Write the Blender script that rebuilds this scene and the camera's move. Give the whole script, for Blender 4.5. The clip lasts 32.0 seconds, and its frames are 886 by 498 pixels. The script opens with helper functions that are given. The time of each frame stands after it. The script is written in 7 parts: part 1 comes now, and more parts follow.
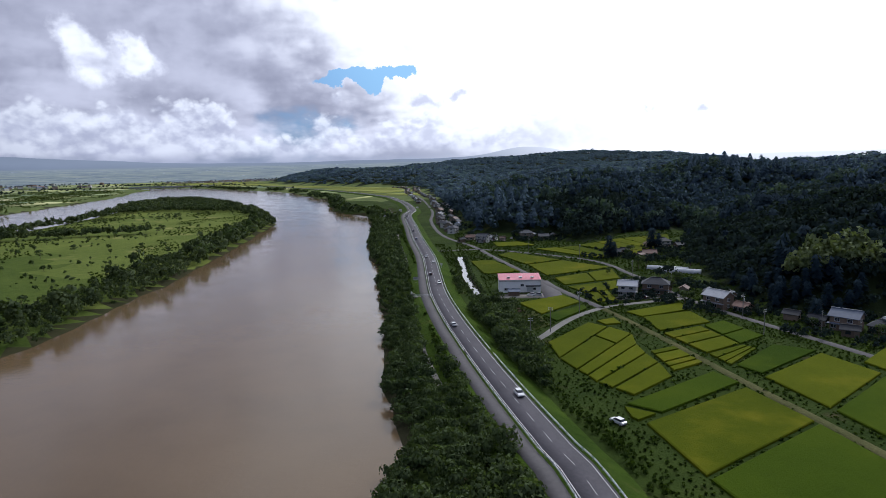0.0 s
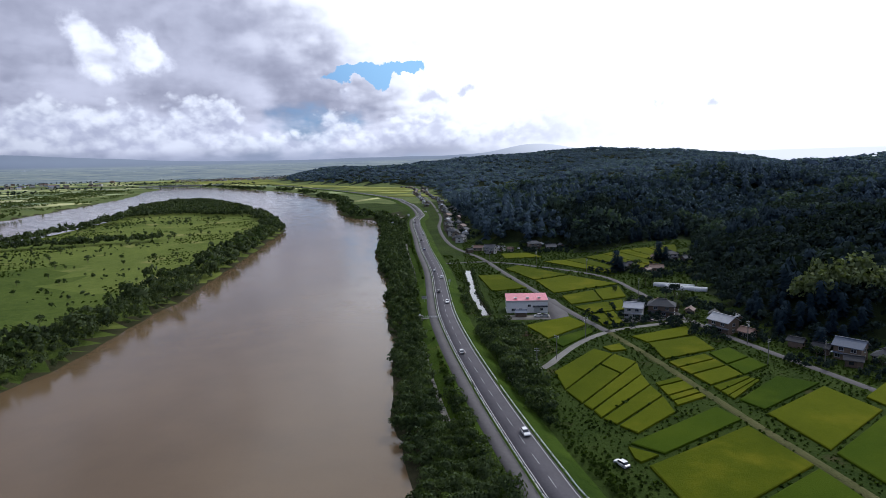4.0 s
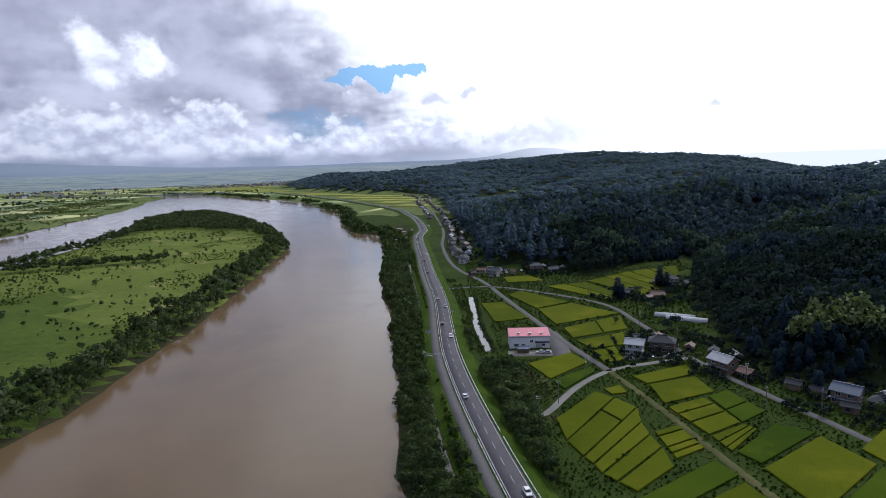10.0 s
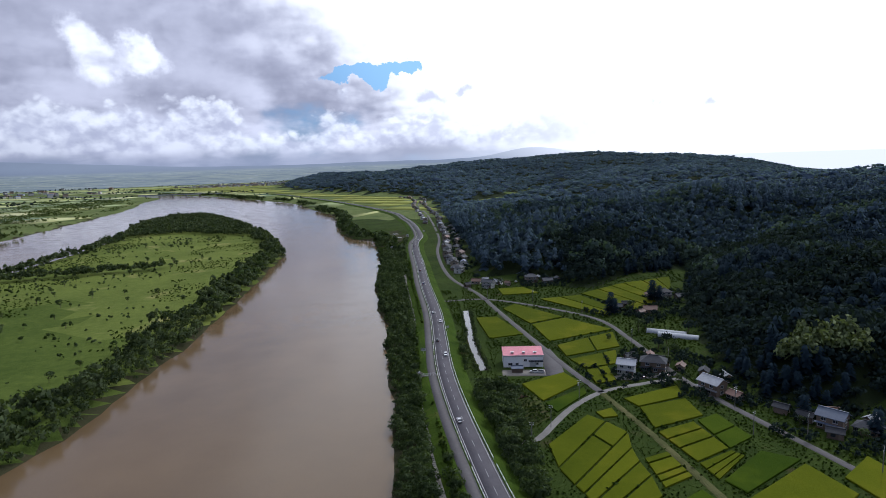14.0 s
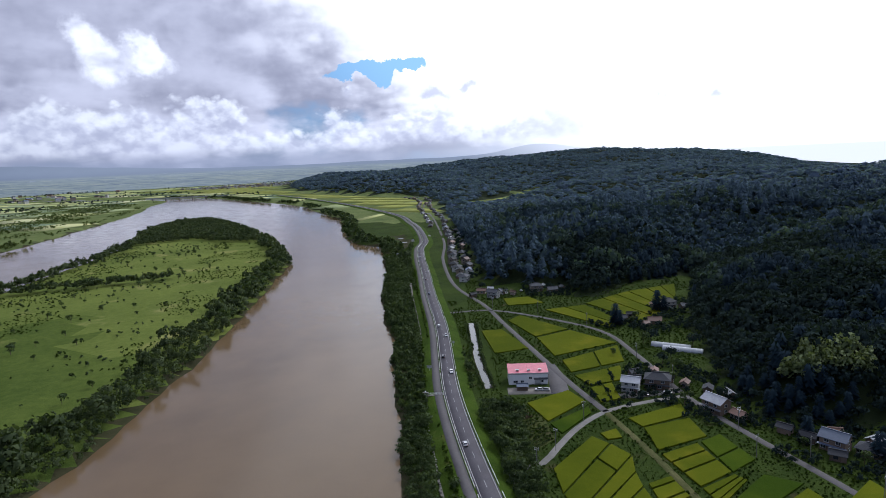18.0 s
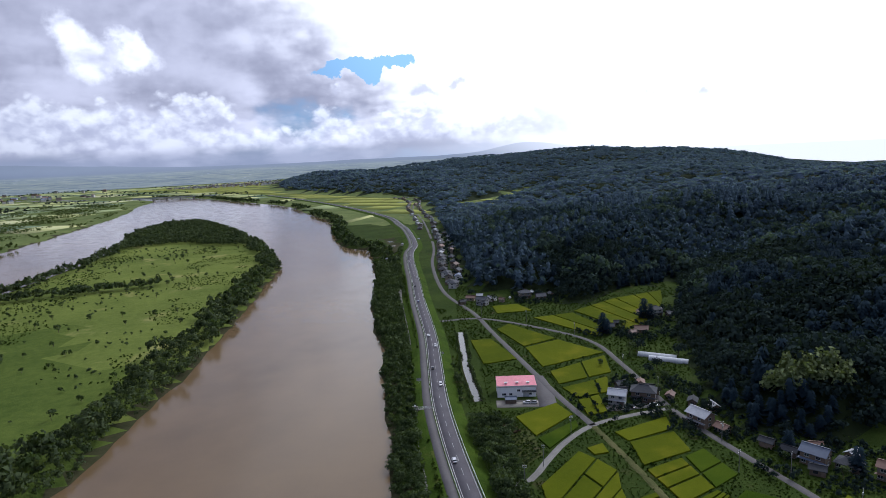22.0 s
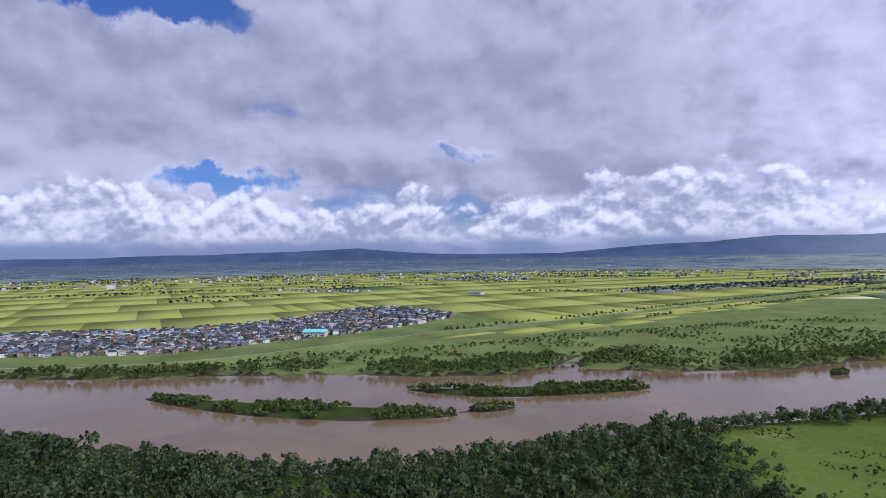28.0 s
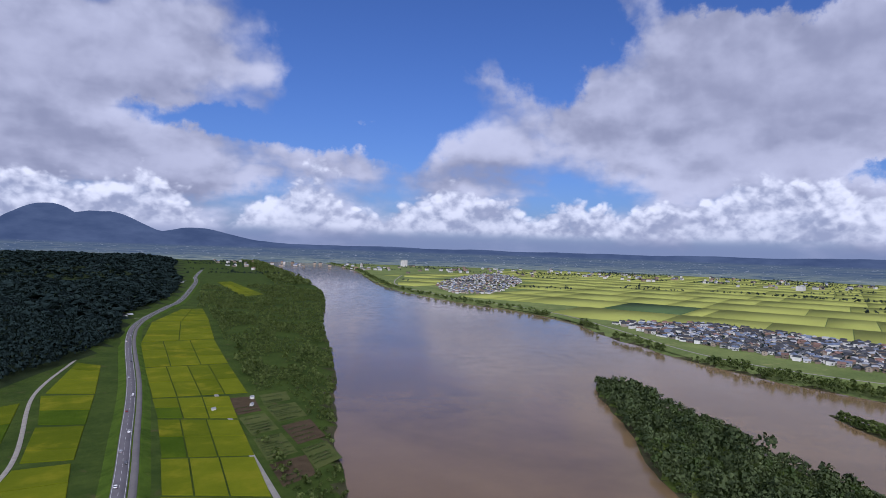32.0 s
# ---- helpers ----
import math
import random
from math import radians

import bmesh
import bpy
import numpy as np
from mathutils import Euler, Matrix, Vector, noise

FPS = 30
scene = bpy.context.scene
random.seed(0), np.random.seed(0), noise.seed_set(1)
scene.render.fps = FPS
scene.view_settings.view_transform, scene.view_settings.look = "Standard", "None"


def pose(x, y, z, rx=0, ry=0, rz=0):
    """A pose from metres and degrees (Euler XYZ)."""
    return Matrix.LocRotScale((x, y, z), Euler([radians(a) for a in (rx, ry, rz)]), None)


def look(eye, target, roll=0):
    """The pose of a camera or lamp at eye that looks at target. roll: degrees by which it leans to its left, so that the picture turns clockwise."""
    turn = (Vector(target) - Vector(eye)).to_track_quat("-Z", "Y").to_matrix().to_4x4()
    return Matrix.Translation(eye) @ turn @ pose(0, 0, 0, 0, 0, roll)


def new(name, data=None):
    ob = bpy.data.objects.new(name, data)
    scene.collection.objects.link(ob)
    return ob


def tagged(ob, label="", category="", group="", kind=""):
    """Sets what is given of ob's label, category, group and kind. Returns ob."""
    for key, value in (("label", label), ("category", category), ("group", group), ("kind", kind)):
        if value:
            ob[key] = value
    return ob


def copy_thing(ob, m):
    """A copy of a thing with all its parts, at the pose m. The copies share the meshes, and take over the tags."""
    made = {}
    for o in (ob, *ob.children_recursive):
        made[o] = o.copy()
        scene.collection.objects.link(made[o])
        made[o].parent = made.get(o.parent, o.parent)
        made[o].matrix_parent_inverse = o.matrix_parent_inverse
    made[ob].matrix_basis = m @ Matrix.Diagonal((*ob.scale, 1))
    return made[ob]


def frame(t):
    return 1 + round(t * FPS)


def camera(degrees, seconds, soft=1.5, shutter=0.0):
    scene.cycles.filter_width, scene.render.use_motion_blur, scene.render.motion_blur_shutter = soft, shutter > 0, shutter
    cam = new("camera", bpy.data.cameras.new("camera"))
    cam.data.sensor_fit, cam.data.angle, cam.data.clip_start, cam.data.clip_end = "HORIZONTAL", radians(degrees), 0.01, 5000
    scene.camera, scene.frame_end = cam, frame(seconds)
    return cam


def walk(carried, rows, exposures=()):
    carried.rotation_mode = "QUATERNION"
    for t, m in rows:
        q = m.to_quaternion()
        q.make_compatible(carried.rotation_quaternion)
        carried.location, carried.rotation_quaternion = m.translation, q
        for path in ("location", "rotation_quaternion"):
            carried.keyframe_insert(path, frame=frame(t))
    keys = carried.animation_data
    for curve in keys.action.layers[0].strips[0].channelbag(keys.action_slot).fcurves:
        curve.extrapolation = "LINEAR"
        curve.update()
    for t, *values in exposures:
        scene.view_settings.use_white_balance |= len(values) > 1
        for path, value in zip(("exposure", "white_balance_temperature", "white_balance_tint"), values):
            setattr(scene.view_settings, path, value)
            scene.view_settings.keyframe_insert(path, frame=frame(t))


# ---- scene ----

EXPOSURES = [(0, -0.97, 5650, 12.5), (22, -0.85, 5560, 14), (24.5, -0.76, 5650, 19), (26.5, -0.57, 5500, 21), (29, -0.54, 5400, 21), (32, -0.57, 5550, 20)]

# ---------------------------------------------------------------- camera
# seconds, x, y, z, heading to the left of north (+y), tilt, roll
PATH = [
    (0, 0.20, 0.04, 61.81, 0.198, -7.771, -1.421),
    (0.5, 0.39, -0.19, 63.37, -1.510, -7.611, -1.480),
    (1, 0.53, -0.45, 64.98, -0.757, -7.970, -1.516),
    (1.5, 0.62, -0.73, 66.63, 0.250, -8.106, -1.579),
    (2, 0.66, -1.03, 68.31, -0.606, -8.030, -1.605),
    (2.5, 0.66, -1.35, 69.99, -0.790, -8.144, -1.589),
    (3, 0.62, -1.66, 71.64, -0.111, -8.262, -1.758),
    (3.5, 0.58, -1.92, 73.21, 0.969, -8.158, -1.533),
    (5.5, 0.48, -2.83, 79.34, 0.905, -8.217, -1.622),
    (6, 0.48, -3.05, 80.86, -1.385, -7.904, -1.312),
    (6.5, 0.52, -3.25, 82.39, -0.873, -8.325, -1.467),
    (7, 0.60, -3.43, 83.89, 1.210, -8.522, -1.895),
    (7.5, 0.70, -3.59, 85.36, 1.198, -8.279, -1.765),
    (8, 0.81, -3.74, 86.80, -0.238, -7.873, -1.653),
    (8.5, 0.91, -3.90, 88.23, 0.119, -8.159, -1.649),
    (9, 0.99, -4.08, 89.66, 1.996, -8.291, -1.855),
    (9.5, 1.04, -4.29, 91.10, 2.561, -7.975, -1.621),
    (10, 1.06, -4.56, 92.56, 1.264, -7.947, -1.925),
    (10.5, 1.05, -4.88, 94.02, 1.725, -7.948, -1.771),
    (11, 1.03, -5.24, 95.48, 0.928, -7.858, -1.694),
    (11.5, 1.02, -5.63, 96.92, 1.062, -8.004, -1.637),
    (12, 1.03, -6.01, 98.33, 0.075, -8.050, -1.545),
    (12.5, 1.10, -6.36, 99.72, 1.576, -8.184, -1.558),
    (13, 1.25, -6.64, 101.17, 0.614, -7.848, -1.294),
    (13.5, 1.50, -6.82, 102.77, 0.811, -8.172, -1.762),
    (15.5, 2.59, -7.42, 109.49, 0.649, -8.088, -2.124),
    (16, 2.80, -7.57, 111.11, 0.441, -8.453, -2.458),
    (16.5, 2.91, -7.72, 112.57, 2.826, -8.380, -2.270),
    (17, 2.97, -7.87, 113.93, 2.130, -8.194, -2.493),
    (17.5, 3.03, -8.01, 115.26, 0.375, -8.318, -2.540),
    (18, 3.11, -8.14, 116.59, 1.443, -8.477, -2.631),
    (18.5, 3.20, -8.26, 117.92, 1.291, -8.358, -2.678),
    (19, 3.29, -8.38, 119.24, 0.546, -8.411, -2.628),
    (19.5, 3.36, -8.52, 120.51, 0.935, -8.499, -2.615),
    (20, 3.43, -8.67, 121.71, 1.112, -8.428, -2.643),
    (20.5, 3.49, -8.84, 122.82, 0.889, -8.387, -2.560),
    (21, 3.58, -9.05, 123.85, 0.736, -8.397, -2.506),
    (21.5, 3.72, -9.30, 124.83, -0.234, -8.357, -2.705),
    (22, 3.95, -9.58, 125.87, 0.466, -8.784, -2.687),
    (22.5, 4.28, -9.87, 127.05, 1.880, -8.915, -2.829),
    (23, 4.72, -10.15, 128.43, 7.533, -8.107, -3.791),
    (23.5, 5.24, -10.36, 130.03, 16.300, -7.150, -4.449),
    (24, 5.78, -10.46, 131.72, 25.650, -6.015, -5.013),
    (24.5, 6.22, -10.40, 133.26, 33.200, -4.983, -4.955),
    (25, 6.33, -10.12, 134.20, 40.900, -3.540, -4.402),
    (25.5, 6.03, -9.69, 134.30, 48.091, -2.334, -4.240),
    (27.5, 3.96, -7.83, 133.21, 77.454, 0.396, -1.317),
    (28, 3.38, -7.40, 133.02, 84.058, 0.610, -0.896),
    (28.5, 2.75, -7.05, 133.19, 91.229, 0.622, -0.594),
    (29, 2.08, -6.80, 133.65, 98.691, 0.727, -0.094),
    (29.5, 1.33, -6.63, 134.22, 106.161, 0.584, 0.321),
    (30, 0.52, -6.52, 134.78, 113.487, 0.535, 0.684),
    (30.5, -0.35, -6.48, 135.29, 121.612, 0.438, 1.230),
    (31, -1.28, -6.48, 135.71, 129.816, 0.517, 1.620),
    (31.5, -2.25, -6.49, 136.01, 137.444, 0.310, 1.965),
    (32, -3.27, -6.50, 136.22, 143.598, 0.022, 1.925),
]
cam = camera(72.46, 32.0, soft=0.65)
walk(cam, [(t, pose(x, y, z, 90 + tilt, 0, turn) @ pose(0, 0, 0, 0, 0, roll)) for t, x, y, z, turn, tilt, roll in PATH],
     exposures=EXPOSURES)

# ---------------------------------------------------------------- world and sun
SUN_TURN, SUN_HEIGHT = radians(-38), radians(40)      # heading to the left of north, elevation
SUN_WAY = Vector((-math.sin(SUN_TURN) * math.cos(SUN_HEIGHT), math.cos(SUN_TURN) * math.cos(SUN_HEIGHT), math.sin(SUN_HEIGHT)))

sun_data = bpy.data.lights.new("sun", "SUN")
sun_data.energy, sun_data.angle, sun_data.color = 2.8, radians(0.5), (1.0, 0.93, 0.82)
sun = new("sun", sun_data)
sun.matrix_world = look(SUN_WAY * 500, (0, 0, 0))


class Nodes:
    """Short hand for building a node tree."""

    def __init__(self, tree):
        self.tree = tree
        tree.nodes.clear()

    def add(self, kind, inputs=None, **settings):
        n = self.tree.nodes.new(kind)
        for key, value in settings.items():
            setattr(n, key, value)
        for key, value in (inputs or {}).items():
            if isinstance(value, bpy.types.NodeSocket):
                self.tree.links.new(value, n.inputs[key])
            else:
                n.inputs[key].default_value = value
        return n

    def math(self, op, a, b=0.0, c=0.0, clamp=False):
        return self.add("ShaderNodeMath", {0: a, 1: b, 2: c}, operation=op, use_clamp=clamp).outputs[0]

    def vmath(self, op, a, b=(0, 0, 0)):
        n = self.add("ShaderNodeVectorMath", {0: a, 1: b}, operation=op)
        return n.outputs["Value"] if op in ("DOT_PRODUCT", "LENGTH", "DISTANCE") else n.outputs["Vector"]

    def noise(self, vector, scale, detail=4.0, rough=0.5, warp=0.0):
        return self.add("ShaderNodeTexNoise", {"Vector": vector, "Scale": scale, "Detail": detail, "Roughness": rough, "Distortion": warp}).outputs["Fac"]

    def smooth(self, value, low, high, to_low=0.0, to_high=1.0):
        return self.add("ShaderNodeMapRange", {0: value, 1: low, 2: high, 3: to_low, 4: to_high}, interpolation_type="SMOOTHSTEP").outputs[0]

    def mix(self, fac, a, b, blend="MIX"):
        n = self.add("ShaderNodeMix", {0: fac, 6: a, 7: b}, data_type="RGBA", blend_type=blend)
        return n.outputs[2]

    def ramp(self, value, stops):
        n = self.add("ShaderNodeValToRGB", {0: value})
        while len(n.color_ramp.elements) < len(stops):
            n.color_ramp.elements.new(0.5)
        for e, (at, colour) in zip(n.color_ramp.elements, stops):
            e.position, e.color = at, (*colour, 1)
        return n.outputs["Color"]


def heading(turn, height):
    """A unit vector by degrees to the left of north and degrees above the horizon."""
    a, b = radians(turn), radians(height)
    return (-math.sin(a) * math.cos(b), math.cos(a) * math.cos(b), math.sin(b))


world = bpy.data.worlds.new("sky")
scene.world = world
world.use_nodes = True
N = Nodes(world.node_tree)
way = N.add("ShaderNodeTexCoord").outputs["Generated"]
xyz = N.add("ShaderNodeSeparateXYZ", {0: way})
up = xyz.outputs["Z"]
sky = N.add("ShaderNodeTexSky", {"Vector": way}, sky_type="NISHITA", sun_disc=False, sun_elevation=SUN_HEIGHT, sun_rotation=-SUN_TURN,
            air_density=1.0, dust_density=1.2, ozone_density=2.0).outputs["Color"]
blue = N.mix(1.0, sky, (0.066, 0.086, 0.132, 1), "MULTIPLY")

def lumps(v, size, crisp=1.0):
    """Heaped cloud: a broad mass with rounded billows of falling size on it."""
    value = N.math("ADD", N.noise(v, size, 3.0, 0.5), -0.07 * crisp)
    for k, weight in ((2.7, 0.24), (6.3, 0.13), (13.7, 0.05)):
        round_ = N.math("ABSOLUTE", N.math("MULTIPLY_ADD", N.noise(v, size * k, 1.5, 0.5), 2.0, -1.0))
        value = N.math("MULTIPLY_ADD", round_, weight * crisp, value)
    return value


def deck(v):
    """The cloud deck overhead, drawn together towards the horizon."""
    z = N.math("MAXIMUM", N.add("ShaderNodeSeparateXYZ", {0: v}).outputs["Z"], 0.0)
    flat = N.add("ShaderNodeVectorMath", {0: v, "Scale": N.math("DIVIDE", 1.0, N.math("ADD", z, 0.36))}, operation="SCALE").outputs["Vector"]
    return N.math("MULTIPLY_ADD", lumps(flat, 2.0, 0.5), 0.68, N.math("MULTIPLY", lumps(v, 5.2, 1.0), 0.32))


warp = N.add("ShaderNodeTexNoise", {"Vector": way, "Scale": 7.0, "Detail": 6.0, "Roughness": 0.62}).outputs["Color"]
bent = N.vmath("ADD", way, N.vmath("MULTIPLY", N.vmath("SUBTRACT", warp, (0.5, 0.5, 0.5)), (0.20, 0.20, 0.13)))
big = deck(way)
sunward = deck(N.vmath("ADD", way, (SUN_WAY.x * 0.03, SUN_WAY.y * 0.03, 0.03)))
cover = N.math("ADD", big, 0.0)


def nearness(turn, height, wide, tall, inner=0.45, outer=1.25, bent=bent):
    """1 at one heading, falling to 0 round it, with an uneven edge."""
    off = N.vmath("MULTIPLY", N.vmath("SUBTRACT", bent, heading(turn, height)), (1 / radians(wide), 1 / radians(wide), 1 / radians(tall)))
    return N.smooth(N.vmath("LENGTH", off), outer, inner)


# more (or less) cloud round some headings
for turn, height, wide, tall, amount in (
        (26, 16, 30, 15, 0.18), (70, 8, 11, 4, 0.16), (98, 14, 32, 9, 0.14), (60, 18, 30, 14, 0.14), (85, 16, 24, 8, 0.14), (122, 11, 13, 5.5, 0.20), (112, 16, 14, 7, 0.12), (174, 15, 9, 5.0, 0.24), (170, 7, 20, 3.0, 0.16), (-20, 20, 40, 25, 0.22),
        (8.0, 7.7, 3.0, 0.75, -0.6), (4.6, 8.0, 2.4, 0.6, -0.6), (150, 15, 9, 7, -0.30), (147, 24, 17, 8, -0.34), (152, 10, 7, 2.2, -0.22), (163, 10.5, 8, 1.4, -0.16), (133, 20, 7, 3.0, -0.24), (135, 16, 3, 2.5, -0.16),
        (104, 7.0, 5.0, 1.3, -0.36), (81, 9.6, 4.0, 0.9, -0.36), (104, 20.5, 6, 1.6, -0.32), (114, 21.5, 9, 2.2, -0.36), (100, 12.5, 4, 0.8, -0.2), (151, 10.6, 1.9, 0.75, 0.5), (30, 13.5, 6, 4, 0.1)):
    cover = N.math("MULTIPLY_ADD", nearness(turn, height, wide, tall), amount, cover)
cover = N.math("ADD", cover, N.smooth(up, 0.42, 0.60, 0.0, 0.22))
mask = N.smooth(cover, 0.37, 0.57)
# cumulus heaped along the horizon, flat below and piled unevenly above
low_way = N.vmath("MULTIPLY", way, (1.0, 1.0, 1.35))
heap = lumps(low_way, 8.0, 0.95)
above = lumps(N.vmath("ADD", low_way, (SUN_WAY.x * 0.008, SUN_WAY.y * 0.008, 0.017)), 8.0, 0.95)
roof_line = N.math("MULTIPLY_ADD", N.noise(way, 4.5, 3.0, 0.6), 0.185, 0.0)
rise = N.math("SUBTRACT", roof_line, up)
heaps = N.math("MULTIPLY", N.smooth(N.math("MULTIPLY_ADD", rise, 5.5, heap), 0.48, 0.60), N.smooth(up, 0.016, 0.034))
lit = N.math("MULTIPLY", N.smooth(N.math("SUBTRACT", heap, above), -0.13, 0.12), N.smooth(N.math("DIVIDE", up, roof_line), 0.15, 0.75, 0.55, 1.0))
glare = N.math("POWER", N.math("MAXIMUM", N.vmath("DOT_PRODUCT", way, tuple(SUN_WAY)), 0.0), 3.0)
thick = N.smooth(cover, 0.50, 0.82)
side = N.smooth(N.math("SUBTRACT", big, sunward), -0.13, 0.13)
front = N.smooth(N.vmath("DOT_PRODUCT", way, (SUN_WAY.x, SUN_WAY.y, 0.0)), -0.26, 0.28)
puffy = N.vmath("ADD", way, N.vmath("MULTIPLY", N.vmath("SUBTRACT", N.add("ShaderNodeTexNoise", {"Vector": way, "Scale": 26.0, "Detail": 4.0, "Roughness": 0.55}).outputs["Color"], (0.5, 0.5, 0.5)), (0.07, 0.07, 0.05)))
deck_colour = N.mix(side, N.mix(front, (0.43, 0.45, 0.57, 1), (0.66, 0.66, 0.79, 1)), N.mix(front, (0.90, 0.91, 1.02, 1), (1.50, 1.48, 1.62, 1)))
deck_colour = N.mix(N.math("MULTIPLY", thick, 0.45), deck_colour, N.mix(front, (0.53, 0.54, 0.66, 1), (0.84, 0.83, 0.96, 1)))
for turn, height, wide, tall in ((30.4, 10.6, 1.5, 1.9), (29.4, 9.0, 2.1, 1.8), (26.6, 10.2, 1.2, 1.5), (25.8, 8.8, 2.0, 1.2)):
    deck_colour = N.mix(N.math("MULTIPLY", nearness(turn, height, wide, tall, 0.45, 1.2, puffy), N.smooth(side, 0.0, 0.6, 0.35, 1.0)), deck_colour, (2.1, 2.08, 2.15, 1))
bright = N.smooth(N.math("MULTIPLY_ADD", side, 0.10, glare), 0.20, 0.44)
deck_colour = N.mix(bright, deck_colour, (2.7, 2.65, 2.6, 1))
heap_colour = N.mix(lit, (0.50, 0.54, 0.68, 1), (1.32, 1.32, 1.34, 1))
heap_front = N.smooth(N.vmath("DOT_PRODUCT", way, (SUN_WAY.x, SUN_WAY.y, 0.0)), -0.06, 0.42)
heap_colour = N.mix(heap_front, heap_colour, N.mix(lit, (1.04, 1.05, 1.24, 1), (2.2, 2.2, 2.2, 1)))
heap_colour = N.mix(N.math("MULTIPLY", N.smooth(glare, 0.24, 0.5), 0.9), heap_colour, (2.5, 2.45, 2.4, 1))
for turn, height, wide, tall in ((-22.5, 4.3, 1.3, 0.42), (-18.2, 4.6, 1.2, 0.35), (1.5, 6.0, 1.8, 0.7), (-1.5, 6.2, 1.0, 0.6)):
    deck_colour = N.mix(N.math("MULTIPLY", nearness(turn, height, wide, tall, 0.3, 1.2, puffy), 0.7), deck_colour, (1.05, 1.05, 1.25, 1))
low = N.smooth(up, 0.075, 0.0)
hazy = N.mix(N.math("MULTIPLY", low, 0.8), blue, (0.50, 0.58, 0.74, 1))
hazy = N.mix(N.math("MULTIPLY", N.smooth(glare, 0.06, 0.3), 0.85), hazy, (0.80, 1.35, 1.80, 1))
sky_colour = N.mix(mask, hazy, deck_colour)
sky_colour = N.mix(N.math("MULTIPLY", heaps, N.smooth(front, 0.3, 1.0, 0.92, 0.72)), sky_colour, heap_colour)
sky_colour = N.mix(N.math("MULTIPLY", N.smooth(up, 0.034, 0.008), 0.75), sky_colour, N.mix(N.smooth(glare, 0.1, 0.42), N.mix(front, (0.30, 0.37, 0.55, 1), (0.62, 0.68, 0.86, 1)), (2.0, 2.0, 2.05, 1)))
back = N.add("ShaderNodeBackground", {"Color": sky_colour, "Strength": 1.0})
N.add("ShaderNodeOutputWorld", {"Surface": back.outputs[0]})

# ---------------------------------------------------------------- materials
def surface(name, rough=0.8, metal=0.0, spec=0.5):
    m = bpy.data.materials.new(name)
    m.use_nodes = True
    n = Nodes(m.node_tree)
    bsdf = n.add("ShaderNodeBsdfPrincipled", {"Roughness": rough, "Metallic": metal, "Specular IOR Level": spec})
    n.add("ShaderNodeOutputMaterial", {"Surface": bsdf.outputs[0]})
    n.bsdf = bsdf
    n.place = n.add("ShaderNodeNewGeometry").outputs["Position"]
    return m, n


def link(n, socket, value):
    n.tree.links.new(value, n.bsdf.inputs[socket])


def bump(n, height, strength=0.4, distance=0.3):
    link(n, "Normal", n.add("ShaderNodeBump", {"Height": height, "Strength": strength, "Distance": distance}).outputs[0])


def scaled(c, k):
    return tuple(min(1.0, v * k) for v in c)


def plain(name, colour, rough=0.7, metal=0.0, spread=0.25, grain=1.5, relief=0.0, per_thing=0.0, spec=0.5):
    """A surface with two scales of uneven colour, and a tint of its own for each thing where wanted."""
    m, n = surface(name, rough, metal, spec)
    a = n.noise(n.place, grain, 5.0, 0.6)
    b = n.noise(n.place, grain * 0.12, 3.0, 0.5)
    f = n.math("MULTIPLY_ADD", a, 0.5, n.math("MULTIPLY", b, 0.5))
    c = n.ramp(f, [(0.3, scaled(colour, 1 - spread)), (0.7, scaled(colour, 1 + spread))])
    if per_thing:
        r = n.add("ShaderNodeObjectInfo").outputs["Random"]
        hsv = n.add("ShaderNodeHueSaturation", {"Color": c, "Value": n.math("MULTIPLY_ADD", r, 2 * per_thing, 1 - per_thing)})
        c = hsv.outputs[0]
    link(n, "Base Color", c)
    if relief:
        bump(n, a, relief, 0.2)
    return m


def foliage(name, dark, light, island=True, rough=0.75, clump=0.022, through_light=0.35, gloss=0.04):
    """Leaves: each clump has its own green, with drifts of lighter growth over the whole stand."""
    m, n = surface(name, rough, spec=gloss)
    r = n.add("ShaderNodeNewGeometry").outputs["Random Per Island"] if island else n.add("ShaderNodeObjectInfo").outputs["Random"]
    drift = n.noise(n.place, clump, 3.0, 0.6)
    fine = n.noise(n.place, 1.6, 3.0, 0.6)
    f = n.math("ADD", n.math("MULTIPLY", r, 0.25), n.math("MULTIPLY_ADD", drift, 0.65, n.math("MULTIPLY", fine, 0.25)))
    col = n.ramp(f, [(0.3, dark), (0.85, light)])
    link(n, "Base Color", col)
    bump(n, fine, 0.2, 0.4)
    thin = n.add("ShaderNodeBsdfTranslucent", {"Color": n.mix(1.0, col, (1.15, 1.25, 0.6, 1), "MULTIPLY")})
    both = n.add("ShaderNodeMixShader", {0: through_light, 1: n.bsdf.outputs[0], 2: thin.outputs[0]})
    n.add("ShaderNodeOutputMaterial", {"Surface": both.outputs[0]}).is_active_output = True
    return m


